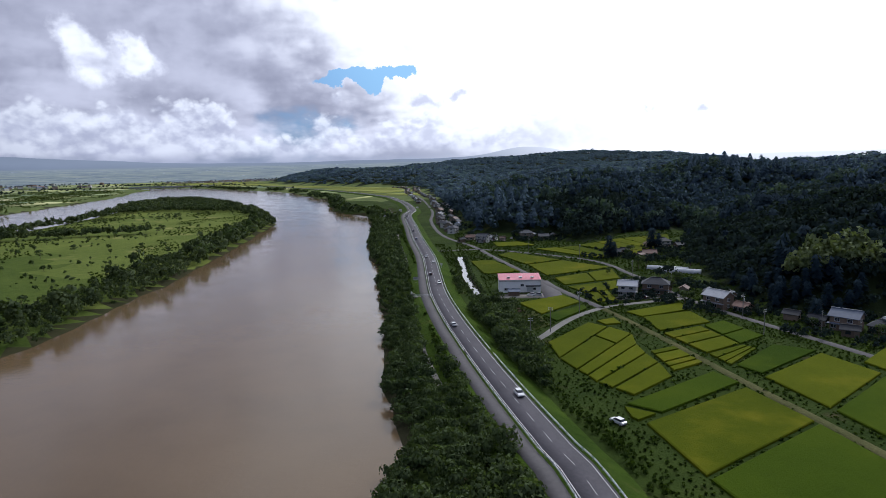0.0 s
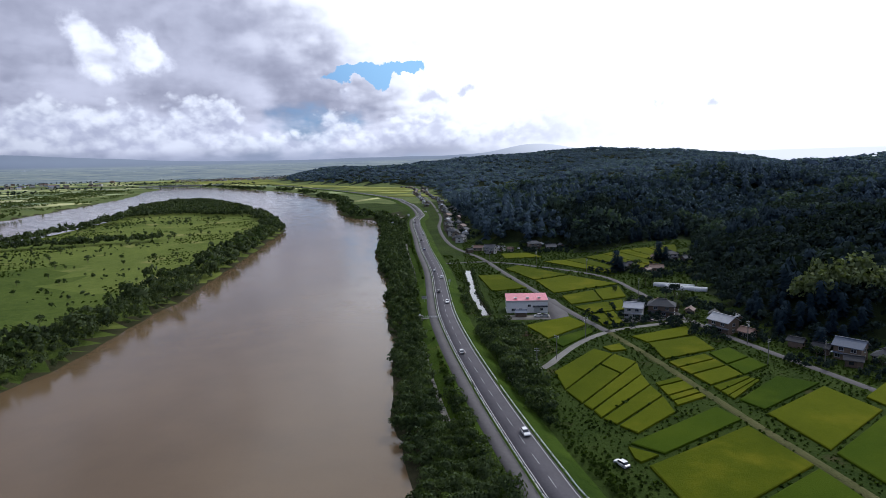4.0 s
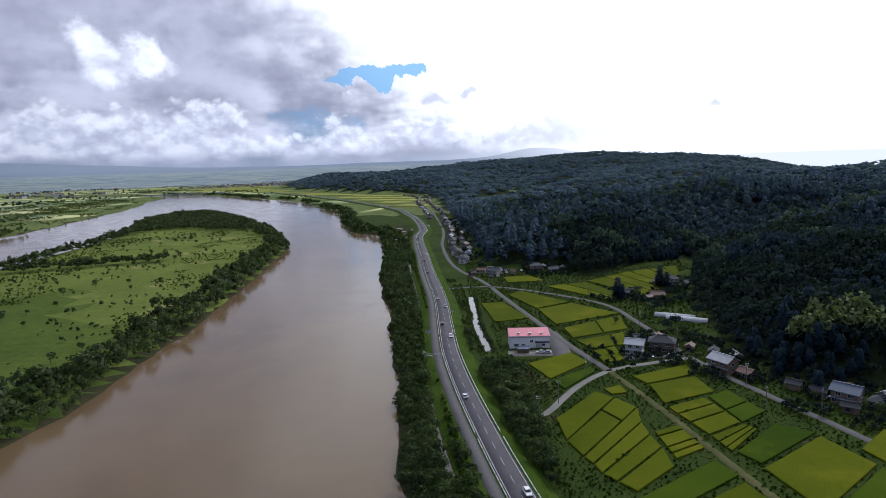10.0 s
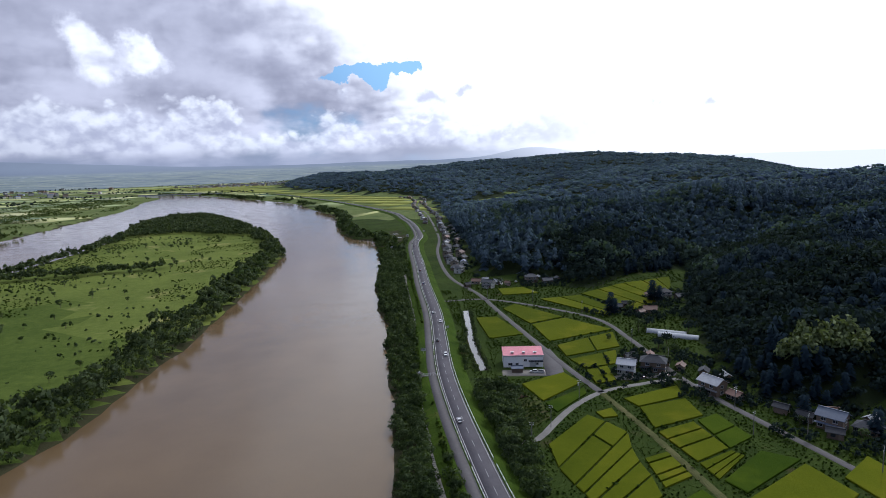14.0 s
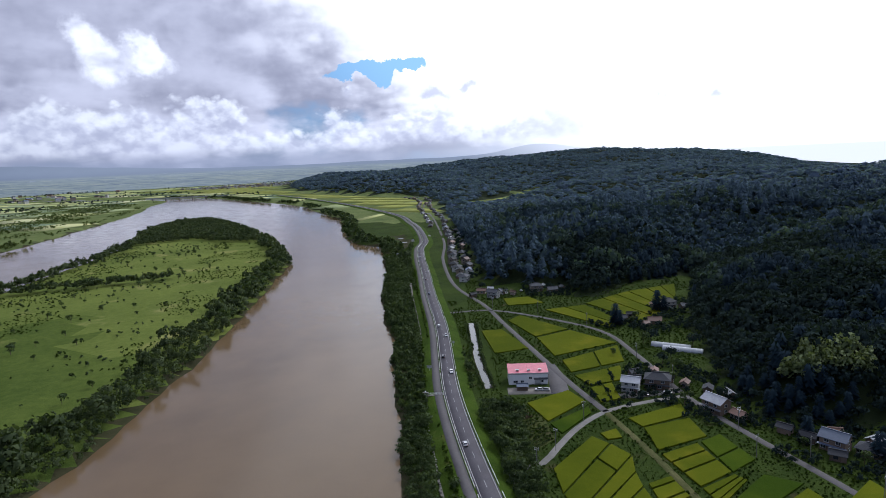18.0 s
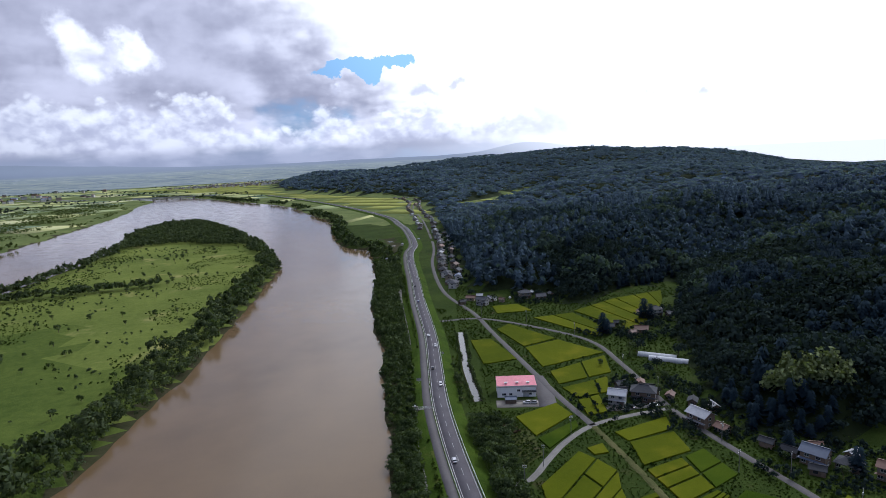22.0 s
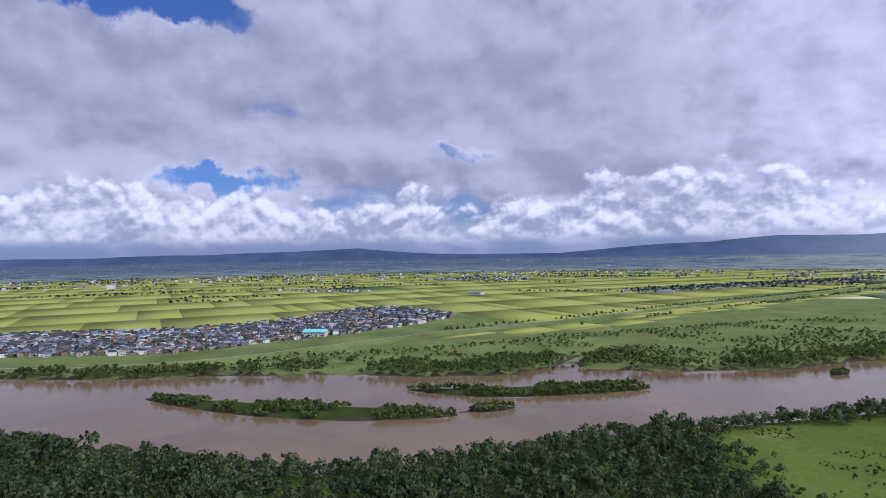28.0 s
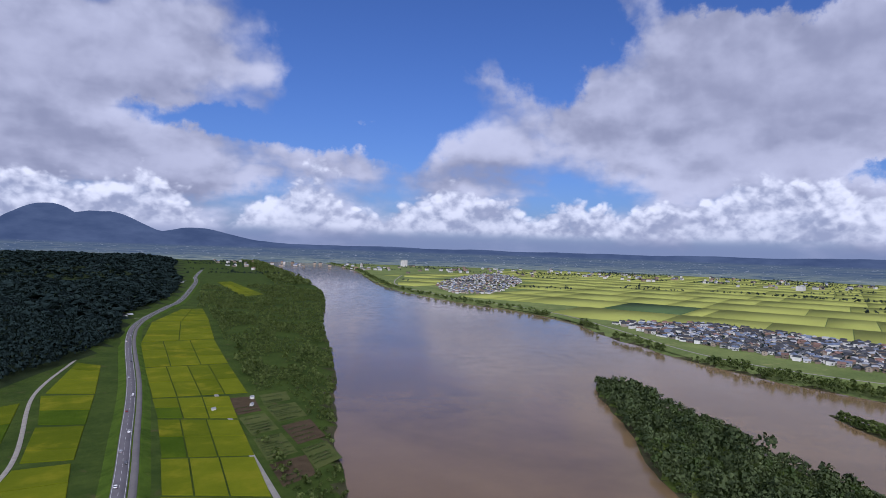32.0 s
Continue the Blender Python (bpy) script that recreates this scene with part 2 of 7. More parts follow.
def grassland(name, dark, light, dry=None, patch_size=0.02, rough=0.9):
    m, n = surface(name, rough, spec=0.02)
    a, b, c = n.noise(n.place, patch_size, 4.0, 0.6), n.noise(n.place, 0.22, 5.0, 0.65), n.noise(n.place, 1.6, 4.0, 0.6)
    f = n.math("ADD", n.math("MULTIPLY", a, 0.55), n.math("MULTIPLY_ADD", b, 0.3, n.math("MULTIPLY", c, 0.25)))
    col = n.ramp(f, [(0.35, dark), (0.72, light)])
    if dry:
        col = n.mix(n.smooth(n.noise(n.place, patch_size * 2.3, 4.0, 0.6), 0.58, 0.75), col, (*dry, 1))
    link(n, "Base Color", col)
    bump(n, n.math("ADD", b, c), 0.6, 0.6)
    return m


M_GROUND = grassland("field_ground", (0.014, 0.028, 0.006), (0.048, 0.070, 0.014), (0.055, 0.050, 0.022), 0.03)
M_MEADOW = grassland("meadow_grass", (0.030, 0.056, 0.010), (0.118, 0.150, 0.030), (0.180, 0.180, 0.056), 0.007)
# paler meadow: sun on the island's far half, put into the grass colour
M_SUNLIT_MEADOW = grassland("sunlit_meadow_grass", (0.056, 0.086, 0.016), (0.170, 0.200, 0.044), (0.250, 0.242, 0.085), 0.009)
M_FLOOD = grassland("flood_meadow_grass", (0.046, 0.074, 0.022), (0.165, 0.195, 0.066), (0.21, 0.205, 0.085), 0.012)
M_ALLOTMENT = grassland("allotment_soil", (0.030, 0.045, 0.012), (0.075, 0.085, 0.026), (0.085, 0.062, 0.040), 0.05)
M_VERGE = grassland("verge_grass", (0.016, 0.036, 0.005), (0.062, 0.098, 0.012), (0.075, 0.085, 0.02), 0.06)
M_BANK = grassland("bank_earth", (0.022, 0.028, 0.010), (0.060, 0.055, 0.030), None, 0.05)
M_FOREST_FLOOR = grassland("forest_floor", (0.010, 0.016, 0.008), (0.025, 0.035, 0.014), None, 0.02)
M_THICKET = foliage("thicket_leaves", (0.009, 0.022, 0.009), (0.112, 0.150, 0.060), clump=0.05, gloss=0.1, rough=0.7, through_light=0.35)
M_SCRUB = foliage("scrub_leaves", (0.016, 0.034, 0.010), (0.175, 0.215, 0.070), clump=0.04, gloss=0.05, through_light=0.4)
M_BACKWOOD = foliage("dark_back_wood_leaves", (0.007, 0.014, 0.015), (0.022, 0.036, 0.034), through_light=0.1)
M_ISLE = foliage("island_wood_leaves", (0.011, 0.024, 0.011), (0.115, 0.146, 0.060), clump=0.05, gloss=0.1, rough=0.7, through_light=0.3)
M_WILLOW = foliage("willow_leaves", (0.030, 0.052, 0.018), (0.11, 0.15, 0.055))
M_REED = foliage("reeds_and_weeds", (0.020, 0.042, 0.007), (0.070, 0.102, 0.018))
# hill-wood leaves: the blue in these colours imitates haze, strongest on the far ridge
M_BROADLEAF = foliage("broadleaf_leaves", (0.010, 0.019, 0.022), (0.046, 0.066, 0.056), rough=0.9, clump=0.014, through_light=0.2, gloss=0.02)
M_HAZED_WOOD = foliage("hazed_hill_leaves", (0.026, 0.045, 0.072), (0.082, 0.118, 0.150), rough=0.9, clump=0.010, through_light=0.2, gloss=0.02)
# paler leaf colour painted as highlights on the tallest treetops
M_LIT_CROWN = foliage("lit_crown_leaves", (0.028, 0.048, 0.050), (0.092, 0.128, 0.112), rough=0.8, clump=0.03, through_light=0.35, gloss=0.04)
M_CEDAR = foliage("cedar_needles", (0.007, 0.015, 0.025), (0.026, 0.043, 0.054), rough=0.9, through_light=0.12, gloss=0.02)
M_HAZED_RIDGE = foliage("hazed_ridge_leaves", (0.082, 0.120, 0.205), (0.136, 0.180, 0.270), rough=0.9, clump=0.006, through_light=0.4, gloss=0.02)
M_BAMBOO = foliage("bamboo_leaves", (0.095, 0.125, 0.055), (0.22, 0.26, 0.125), through_light=0.25)
M_BARK = plain("bark", (0.10, 0.075, 0.055), 0.9, spread=0.4, grain=6.0, relief=0.5)
M_ASPHALT = plain("asphalt", (0.098, 0.092, 0.100), 0.9, spread=0.22, grain=1.2, relief=0.1, spec=0.12)
M_OLD_ASPHALT = plain("old_asphalt", (0.105, 0.098, 0.098), 0.9, spread=0.2, grain=0.8, relief=0.1, spec=0.2)
M_CONCRETE = plain("concrete", (0.19, 0.18, 0.165), 0.9, spread=0.25, grain=1.0, relief=0.1, spec=0.2)
M_GRAVEL = plain("gravel", (0.19, 0.175, 0.15), 0.95, spread=0.35, grain=2.2, relief=0.4)
M_EARTH = plain("garden_earth", (0.050, 0.036, 0.021), 0.95, spread=0.4, grain=1.2, relief=0.5, spec=0.05)
M_RAIL = plain("white_rail_paint", (0.72, 0.72, 0.70), 0.5, spread=0.15, grain=2.5)
M_REED_LANE = grassland("trodden_lane", (0.05, 0.06, 0.02), (0.12, 0.115, 0.05), None, 0.08)
M_PAINT = plain("road_paint", (0.42, 0.42, 0.41), 0.6, spread=0.15, grain=2.5)
M_STEEL = plain("galvanised_steel", (0.55, 0.57, 0.58), 0.45, 0.6, spread=0.15)
M_WHITE_WALL = plain("white_wall", (0.50, 0.485, 0.455), 0.8, spread=0.15, grain=0.6, per_thing=0.2)
M_CREAM_WALL = plain("cream_wall", (0.26, 0.215, 0.165), 0.8, spread=0.18, grain=0.6, per_thing=0.3)
M_DARK_WALL = plain("weathered_boards", (0.17, 0.125, 0.09), 0.85, spread=0.3, grain=1.2, per_thing=0.25)
M_ROOF_TILE = plain("glazed_roof_tile", (0.050, 0.053, 0.060), 0.7, spread=0.3, grain=1.6, relief=0.3, per_thing=0.5, spec=0.15)
M_ROOF_BROWN = plain("brown_metal_roof", (0.13, 0.07, 0.05), 0.65, spread=0.25, grain=1.0, per_thing=0.3)
M_ROOF_BLUE = plain("blue_metal_roof", (0.085, 0.11, 0.165), 0.6, spread=0.2, grain=1.0, per_thing=0.2)
M_ROOF_PALE = plain("pale_metal_roof", (0.27, 0.28, 0.30), 0.6, 0.1, spread=0.25, grain=0.8, per_thing=0.3)
M_ROOF_RED = plain("rose_painted_roof", (0.62, 0.20, 0.24), 0.5, spread=0.2, grain=0.7)
M_TEAL = plain("teal_sheet_roof", (0.16, 0.50, 0.52), 0.45, spread=0.12, grain=0.5)
M_GLASS = plain("dark_window_glass", (0.03, 0.035, 0.045), 0.08, spread=0.1)
M_RUBBER = plain("tyre_rubber", (0.02, 0.02, 0.02), 0.8)
M_HALL_WALL = plain("white_sheet_wall", (0.82, 0.82, 0.80), 0.6, spread=0.08, grain=0.6)
M_FILM = plain("greenhouse_film", (0.36, 0.38, 0.40), 0.3, spread=0.12)
M_TIMBER = plain("pole_timber", (0.20, 0.17, 0.14), 0.9, spread=0.3, grain=3.0)


def paddy_material(name, dark, light, ears):
    """Standing rice: fine rows, mottled ripening."""
    m, n = surface(name, 0.9, spec=0.02)
    a, b = n.noise(n.place, 0.035, 4.0, 0.6), n.noise(n.place, 2.2, 4.0, 0.7)
    fine = n.noise(n.place, 0.5, 3.0, 0.6)
    r = n.add("ShaderNodeObjectInfo").outputs["Random"]
    f = n.math("ADD", n.math("MULTIPLY", a, 0.45), n.math("ADD", n.math("MULTIPLY", b, 0.25), n.math("MULTIPLY_ADD", fine, 0.15, n.math("MULTIPLY", r, 0.25))))
    col = n.ramp(f, [(0.35, dark), (0.7, light)])
    col = n.mix(n.smooth(a, 0.5, 0.75), col, (*ears, 1))
    link(n, "Base Color", col)
    bump(n, b, 0.5, 0.3)
    return m


M_RICE = paddy_material("ripening_rice", (0.052, 0.070, 0.003), (0.100, 0.115, 0.005), (0.135, 0.130, 0.008))
M_RICE_GREEN = paddy_material("green_rice", (0.024, 0.047, 0.003), (0.048, 0.076, 0.004), (0.060, 0.086, 0.005))


def far_paddies():
    """The plain's rice: each plot its own shade of green gold."""
    m, n = surface("plain_rice", 0.9, spec=0.02)
    r = n.add("ShaderNodeNewGeometry").outputs["Random Per Island"]
    a = n.noise(n.place, 0.004, 3.0, 0.5)
    b = n.noise(n.place, 0.09, 4.0, 0.6)
    f = n.math("ADD", n.math("MULTIPLY", r, 0.2), n.math("MULTIPLY_ADD", a, 0.15, n.math("MULTIPLY", b, 0.3)))
    col = n.ramp(f, [(0.2, (0.225, 0.245, 0.062)), (0.5, (0.250, 0.266, 0.067)), (0.8, (0.278, 0.284, 0.074))])
    col = n.mix(n.smooth(r, 0.962, 0.965), col, (0.06, 0.095, 0.04, 1))
    link(n, "Base Color", col)
    return m


M_PLAIN_RICE = far_paddies()


def mixed_fields():
    """Far fields of many crops: pale meadow, rice, dark beans."""
    m, n = surface("mixed_far_fields", 0.9, spec=0.02)
    r = n.add("ShaderNodeNewGeometry").outputs["Random Per Island"]
    b = n.noise(n.place, 0.03, 4.0, 0.6)
    col = n.ramp(n.math("MULTIPLY_ADD", b, 0.3, n.math("MULTIPLY", r, 0.8)), [(0.12, (0.09, 0.13, 0.09)), (0.35, (0.21, 0.26, 0.14)), (0.6, (0.32, 0.36, 0.15)), (0.85, (0.40, 0.41, 0.17)), (0.98, (0.46, 0.46, 0.28))])
    link(n, "Base Color", col)
    return m


M_MIXED = mixed_fields()


def river_water():
    m, n = surface("muddy_river_water", 0.06, spec=0.5)
    n.bsdf.inputs["IOR"].default_value = 1.29
    a = n.noise(n.place, 0.006, 3.0, 0.6, 0.6)
    b = n.noise(n.place, 0.05, 4.0, 0.6)
    col = n.ramp(n.math("MULTIPLY_ADD", a, 0.8, n.math("MULTIPLY", b, 0.2)), [(0.35, (0.110, 0.074, 0.038)), (0.65, (0.160, 0.108, 0.056))])
    link(n, "Base Color", col)
    h = n.math("MULTIPLY_ADD", n.noise(n.place, 0.45, 5.0, 0.65, 0.4), 1.0, n.math("MULTIPLY", n.noise(n.place, 0.03, 2.0, 0.5), 3.0))
    bump(n, h, 0.16, 0.25)
    link(n, "Roughness", n.smooth(b, 0.3, 0.8, 0.07, 0.20))
    return m


M_WATER = river_water()


def pond_water():
    m, n = surface("still_pond_water", 0.03, spec=0.6)
    link(n, "Base Color", n.ramp(n.noise(n.place, 0.2, 3.0, 0.5), [(0.3, (0.03, 0.032, 0.025)), (0.7, (0.07, 0.065, 0.05))]))
    bump(n, n.noise(n.place, 1.2, 3.0, 0.5), 0.05, 0.1)
    return m


M_POND = pond_water()


def far_backdrop():
    """Distance too far to walk to: strips of plain below, blue ranges above. Self-lit, with haze painted in."""
    m = bpy.data.materials.new("self_lit_distance")
    m.use_nodes = True
    n = Nodes(m.node_tree)
    p = n.add("ShaderNodeNewGeometry").outputs["Position"]
    z = n.add("ShaderNodeSeparateXYZ", {0: p}).outputs["Z"]
    streak = n.noise(n.vmath("MULTIPLY", p, (0.005, 0.005, 0.16)), 1.0, 7.0, 0.72)
    spots = n.noise(n.vmath("MULTIPLY", p, (0.03, 0.03, 0.3)), 1.0, 3.0, 0.6)
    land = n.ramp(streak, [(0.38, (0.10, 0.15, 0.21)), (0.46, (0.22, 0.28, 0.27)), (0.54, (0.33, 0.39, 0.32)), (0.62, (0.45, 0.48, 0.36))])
    # painted haze: the land turns blue away from the sun
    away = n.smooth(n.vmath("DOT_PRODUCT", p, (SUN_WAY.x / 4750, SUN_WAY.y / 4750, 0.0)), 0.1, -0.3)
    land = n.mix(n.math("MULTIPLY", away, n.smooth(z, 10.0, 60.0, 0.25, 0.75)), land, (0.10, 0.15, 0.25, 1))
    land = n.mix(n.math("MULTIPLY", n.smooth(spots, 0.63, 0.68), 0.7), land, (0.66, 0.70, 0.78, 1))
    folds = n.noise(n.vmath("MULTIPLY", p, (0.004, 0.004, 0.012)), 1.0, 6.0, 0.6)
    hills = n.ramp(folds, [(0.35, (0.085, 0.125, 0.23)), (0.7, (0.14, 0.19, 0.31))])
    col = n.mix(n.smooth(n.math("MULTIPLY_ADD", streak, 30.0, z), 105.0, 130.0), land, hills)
    # towards the sun the colour is painted paler, then white, as haze and glare
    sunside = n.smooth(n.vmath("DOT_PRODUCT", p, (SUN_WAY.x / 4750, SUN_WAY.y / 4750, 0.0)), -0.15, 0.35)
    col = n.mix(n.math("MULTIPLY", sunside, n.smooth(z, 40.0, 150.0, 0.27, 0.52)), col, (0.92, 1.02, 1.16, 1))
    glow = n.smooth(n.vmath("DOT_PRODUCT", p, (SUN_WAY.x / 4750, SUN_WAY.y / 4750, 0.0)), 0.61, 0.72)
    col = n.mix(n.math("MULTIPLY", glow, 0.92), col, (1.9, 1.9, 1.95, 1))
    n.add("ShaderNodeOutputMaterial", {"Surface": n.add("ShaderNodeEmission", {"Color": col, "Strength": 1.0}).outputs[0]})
    return m


M_FAR = far_backdrop()

# ---------------------------------------------------------------- tools
def mesh_from(name, verts, faces, material=None, smooth=False):
    me = bpy.data.meshes.new(name)
    me.from_pydata([tuple(map(float, v)) for v in verts], [], [tuple(map(int, f)) for f in faces])
    if material:
        me.materials.append(material)
    if smooth:
        me.polygons.foreach_set("use_smooth", [True] * len(me.polygons))
    return me


def raw_mesh(name, verts, faces, material, smooth=False):
    """A big mesh from arrays: all faces with the same number of corners."""
    verts, faces = np.asarray(verts, np.float32), np.asarray(faces, np.int32)
    me = bpy.data.meshes.new(name)
    k = faces.shape[1]
    me.vertices.add(len(verts))
    me.vertices.foreach_set("co", verts.ravel())
    me.loops.add(faces.size)
    me.loops.foreach_set("vertex_index", faces.ravel())
    me.polygons.add(len(faces))
    me.polygons.foreach_set("loop_start", np.arange(0, faces.size, k, dtype=np.int32))
    me.polygons.foreach_set("loop_total", np.full(len(faces), k, np.int32))
    if smooth:
        me.polygons.foreach_set("use_smooth", np.ones(len(faces), bool))
    me.materials.append(material)
    me.update(calc_edges=True)
    return me


def part(name, data, parent, label=""):
    ob = new(name, data)
    ob.parent = parent
    return tagged(ob, label) if label else ob


def curve(points, step=10.0, closed=False):
    """A smooth line (Catmull-Rom) through the points, sampled every step metres or so."""
    p = [np.array(v, float) for v in points]
    n = len(p)
    out = []
    for i in range(n if closed else n - 1):
        if closed:
            a, b, c, d = p[i - 1], p[i], p[(i + 1) % n], p[(i + 2) % n]
        else:
            a, b, c, d = p[max(i - 1, 0)], p[i], p[i + 1], p[min(i + 2, n - 1)]
        k = max(1, int(np.linalg.norm(c - b) / step))
        for j in range(k):
            t = j / k
            out.append(0.5 * (2 * b + (c - a) * t + (2 * a - 5 * b + 4 * c - d) * t * t + (3 * b - a - 3 * c + d) * t ** 3))
    if not closed:
        out.append(p[-1])
    return np.array(out)


def ragged(line, amount, size, seed):
    """The same line with uneven bays."""
    d = np.gradient(line, axis=0)
    d /= np.linalg.norm(d, axis=1)[:, None] + 1e-9
    side = np.stack([-d[:, 1], d[:, 0]], 1)
    w = np.array([noise.noise((x / size, y / size, seed)) + 0.5 * noise.noise((x / size * 2.7, y / size * 2.7, seed + 9)) for x, y in line])
    return line + side * (w * amount)[:, None]


def inside(px, py, poly):
    (bx0, by0), (bx1, by1) = poly.min(0), poly.max(0)
    box_ = (px >= bx0) & (px <= bx1) & (py >= by0) & (py <= by1)
    r = np.zeros(px.shape, bool)
    if not box_.all():
        if box_.any():
            r[box_] = inside(px[box_], py[box_], poly)
        return r
    x0, y0 = poly[:, 0], poly[:, 1]
    x1, y1 = np.roll(x0, -1), np.roll(y0, -1)
    for a, b, c, d in zip(x0, y0, x1, y1):
        if b != d:
            r ^= ((b > py) != (d > py)) & (px < (c - a) * (py - b) / (d - b) + a)
    return r


def distance(px, py, line):
    """The distance from points to a polyline."""
    best = np.full(px.shape, 1e9)
    for (a, b), (c, d) in zip(line[:-1], line[1:]):
        vx, vy = c - a, d - b
        t = np.clip(((px - a) * vx + (py - b) * vy) / (vx * vx + vy * vy + 1e-9), 0, 1)
        best = np.minimum(best, np.hypot(px - a - t * vx, py - b - t * vy))
    return best


def ease(x, a, b):
    t = np.clip((x - a) / (b - a), 0, 1)
    return t * t * (3 - 2 * t)


def waves(x, y, size, seed=0.0):
    """Cheap smooth noise from sums of sines, -1 to 1, on arrays."""
    v = 0
    for i, (ax, ay, k) in enumerate(((1, 0.3, 1.0), (-0.5, 0.9, 1.27), (0.75, 0.8, 1.63), (-0.9, 0.35, 2.1), (0.2, -1.0, 2.6))):
        v = v + np.sin((x * ax + y * ay) * k * 2.2 / size + seed * (i + 1.7) + i * 1.9) / (1 + 0.45 * i)
    return v / 2.6


# ---------------------------------------------------------------- the lie of the land
WATER = -3.0
RIGHT_BANK = curve([(-1760, -5200), (-1562, -4390), (-1185, -2996), (-935, -2113), (-765, -1619), (-490, -1030), (-322, -646), (-218, -428), (-165, -312),
                    (-95, -150), (-38, 0), (-12, 110), (-13, 145), (-20, 191), (-26, 258), (-34, 310), (-42, 370), (-52, 430), (-69, 535), (-75, 640), (-88, 715),
                    (-108, 830), (-156, 900), (-200, 1060), (-237, 1240), (-314, 1434), (-484, 1810), (-745, 2150), (-1010, 2480), (-1240, 2640), (-1900, 2950), (-2700, 3450), (-3900, 4300)], 14)
LEFT_BANK = curve([(-4500, 4300), (-3300, 3600), (-2600, 3250), (-1800, 2780), (-1230, 2500), (-1060, 2060), (-920, 1695), (-750, 1000), (-715, 780), (-680, 588), (-648, 440), (-655, 330),
                   (-672, 262), (-668, 135), (-680, 46), (-707, -56), (-722, -186), (-726, -311), (-736, -394), (-773, -504), (-834, -650), (-945, -850),
                   (-988, -1063), (-990, -1285), (-1077, -1745), (-1350, -2400), (-1640, -3043), (-1900, -3800), (-2300, -5200)], 14)
ISLAND = curve([(-528, -428), (-482, -388), (-390, -280), (-328, -213), (-254, -80), (-203, 60), (-170, 170), (-162, 250), (-163, 330), (-171, 430), (-185, 560),
                (-208, 730), (-262, 880), (-350, 1055), (-500, 1300), (-590, 1390), (-632, 1330), (-610, 1150), (-555, 1010), (-508, 800), (-478, 570), (-458, 400),
                (-440, 250), (-430, 150), (-402, 60), (-387, -20), (-393, -90), (-428, -175), (-486, -290), (-524, -380)], 12, True)
SHOAL_A = curve([(-616, -238), (-547, -144), (-508, -44), (-503, 40), (-515, 56), (-538, 4), (-572, -100), (-608, -195)], 10, True)
SHOAL_B = curve([(-613, 18), (-572, 84), (-563, 166), (-572, 244), (-588, 262), (-601, 212), (-604, 122), (-610, 60)], 10, True)
SHOAL_C = curve([(-521, 66), (-514, 86), (-526, 110), (-534, 86)], 6, True)
SHOAL_D = curve([(-606, 476), (-603, 492), (-617, 506), (-619, 490)], 6, True)
SHOAL_E = curve([(-645, 600), (-640, 640), (-655, 660), (-660, 620)], 6, True)
CREEK = curve([(-668, 262), (-700, 228), (-760, 265), (-840, 360), (-846, 352), (-770, 250), (-715, 205), (-672, 150)], 10, True)
CREEK_2 = curve([(-94, 690), (-76, 730), (-67, 800), (-72, 880), (-92, 960), (-98, 955), (-80, 880), (-80, 800), (-91, 740), (-106, 705)], 8, True)
RIGHT_BANK = ragged(RIGHT_BANK, 5.0, 45, 1)
LEFT_BANK = ragged(LEFT_BANK, 8.0, 60, 2)
ISLAND = ragged(ISLAND, 5.0, 50, 3)
RIVER = np.concatenate([RIGHT_BANK, LEFT_BANK])
ISLES = [ISLAND, SHOAL_A, SHOAL_B, SHOAL_C, SHOAL_D, SHOAL_E]
SHORES = [RIGHT_BANK, LEFT_BANK] + [np.vstack([i, i[:1]]) for i in ISLES + [CREEK, CREEK_2]]

# the foot of the wooded hills, far end first, then past the camera and back
FOREST_FOOT = curve([(-1150, 4500), (-900, 3300), (-640, 2600), (-330, 2150), (-110, 1900), (-40, 1500), (-5, 1046), (14, 746), (26, 560), (54, 522), (90, 514), (101, 478), (122, 482), (150, 510), (192, 532), (214, 550),
                     (204, 516), (176, 446), (154, 385), (147, 345), (131, 292), (131, 258), (132, 238), (150, 226), (180, 228), (240, 215), (285, 150), (290, 0), (250, -200), (120, -400), (20, -620), (-20, -700),
                     (-78, -790), (-140, -940), (-190, -1190), (-320, -1500), (-480, -2050), (-640, -2900), (-900, -4000), (-1000, -4800)], 20)
FOREST = np.concatenate([FOREST_FOOT, [(4000, -4800), (4900, 0), (4000, 4500)]])
# clearings among the hills
GLADE = curve([(84, 1660), (180, 1850), (330, 2080), (300, 1950), (190, 1650), (122, 1467), (60, 1420), (40, 1500)], 30, True)
GLADE_2 = curve([(-330, -2100), (-150, -2200), (-60, -2000), (-200, -1850)], 40, True)


def water_side(x, y):
    """True over the river and its creek."""
    w = inside(x, y, RIVER)
    for i in ISLES:
        w &= ~inside(x, y, i)
    return w | inside(x, y, CREEK) | inside(x, y, CREEK_2)


def shore_distance(x, y):
    """The distance to the nearest shore; only told where it is under 80 m or so."""
    d = np.full(x.shape, 1e3)
    for s in SHORES:
        for k in range(0, len(s) - 1, 24):
            piece = s[k:k + 25]
            (x0, y0), (x1, y1) = piece.min(0) - 80, piece.max(0) + 80
            near = (x > x0) & (x < x1) & (y > y0) & (y < y1)
            if near.any():
                d[near] = np.minimum(d[near], distance(x[near], y[near], piece))
    return d


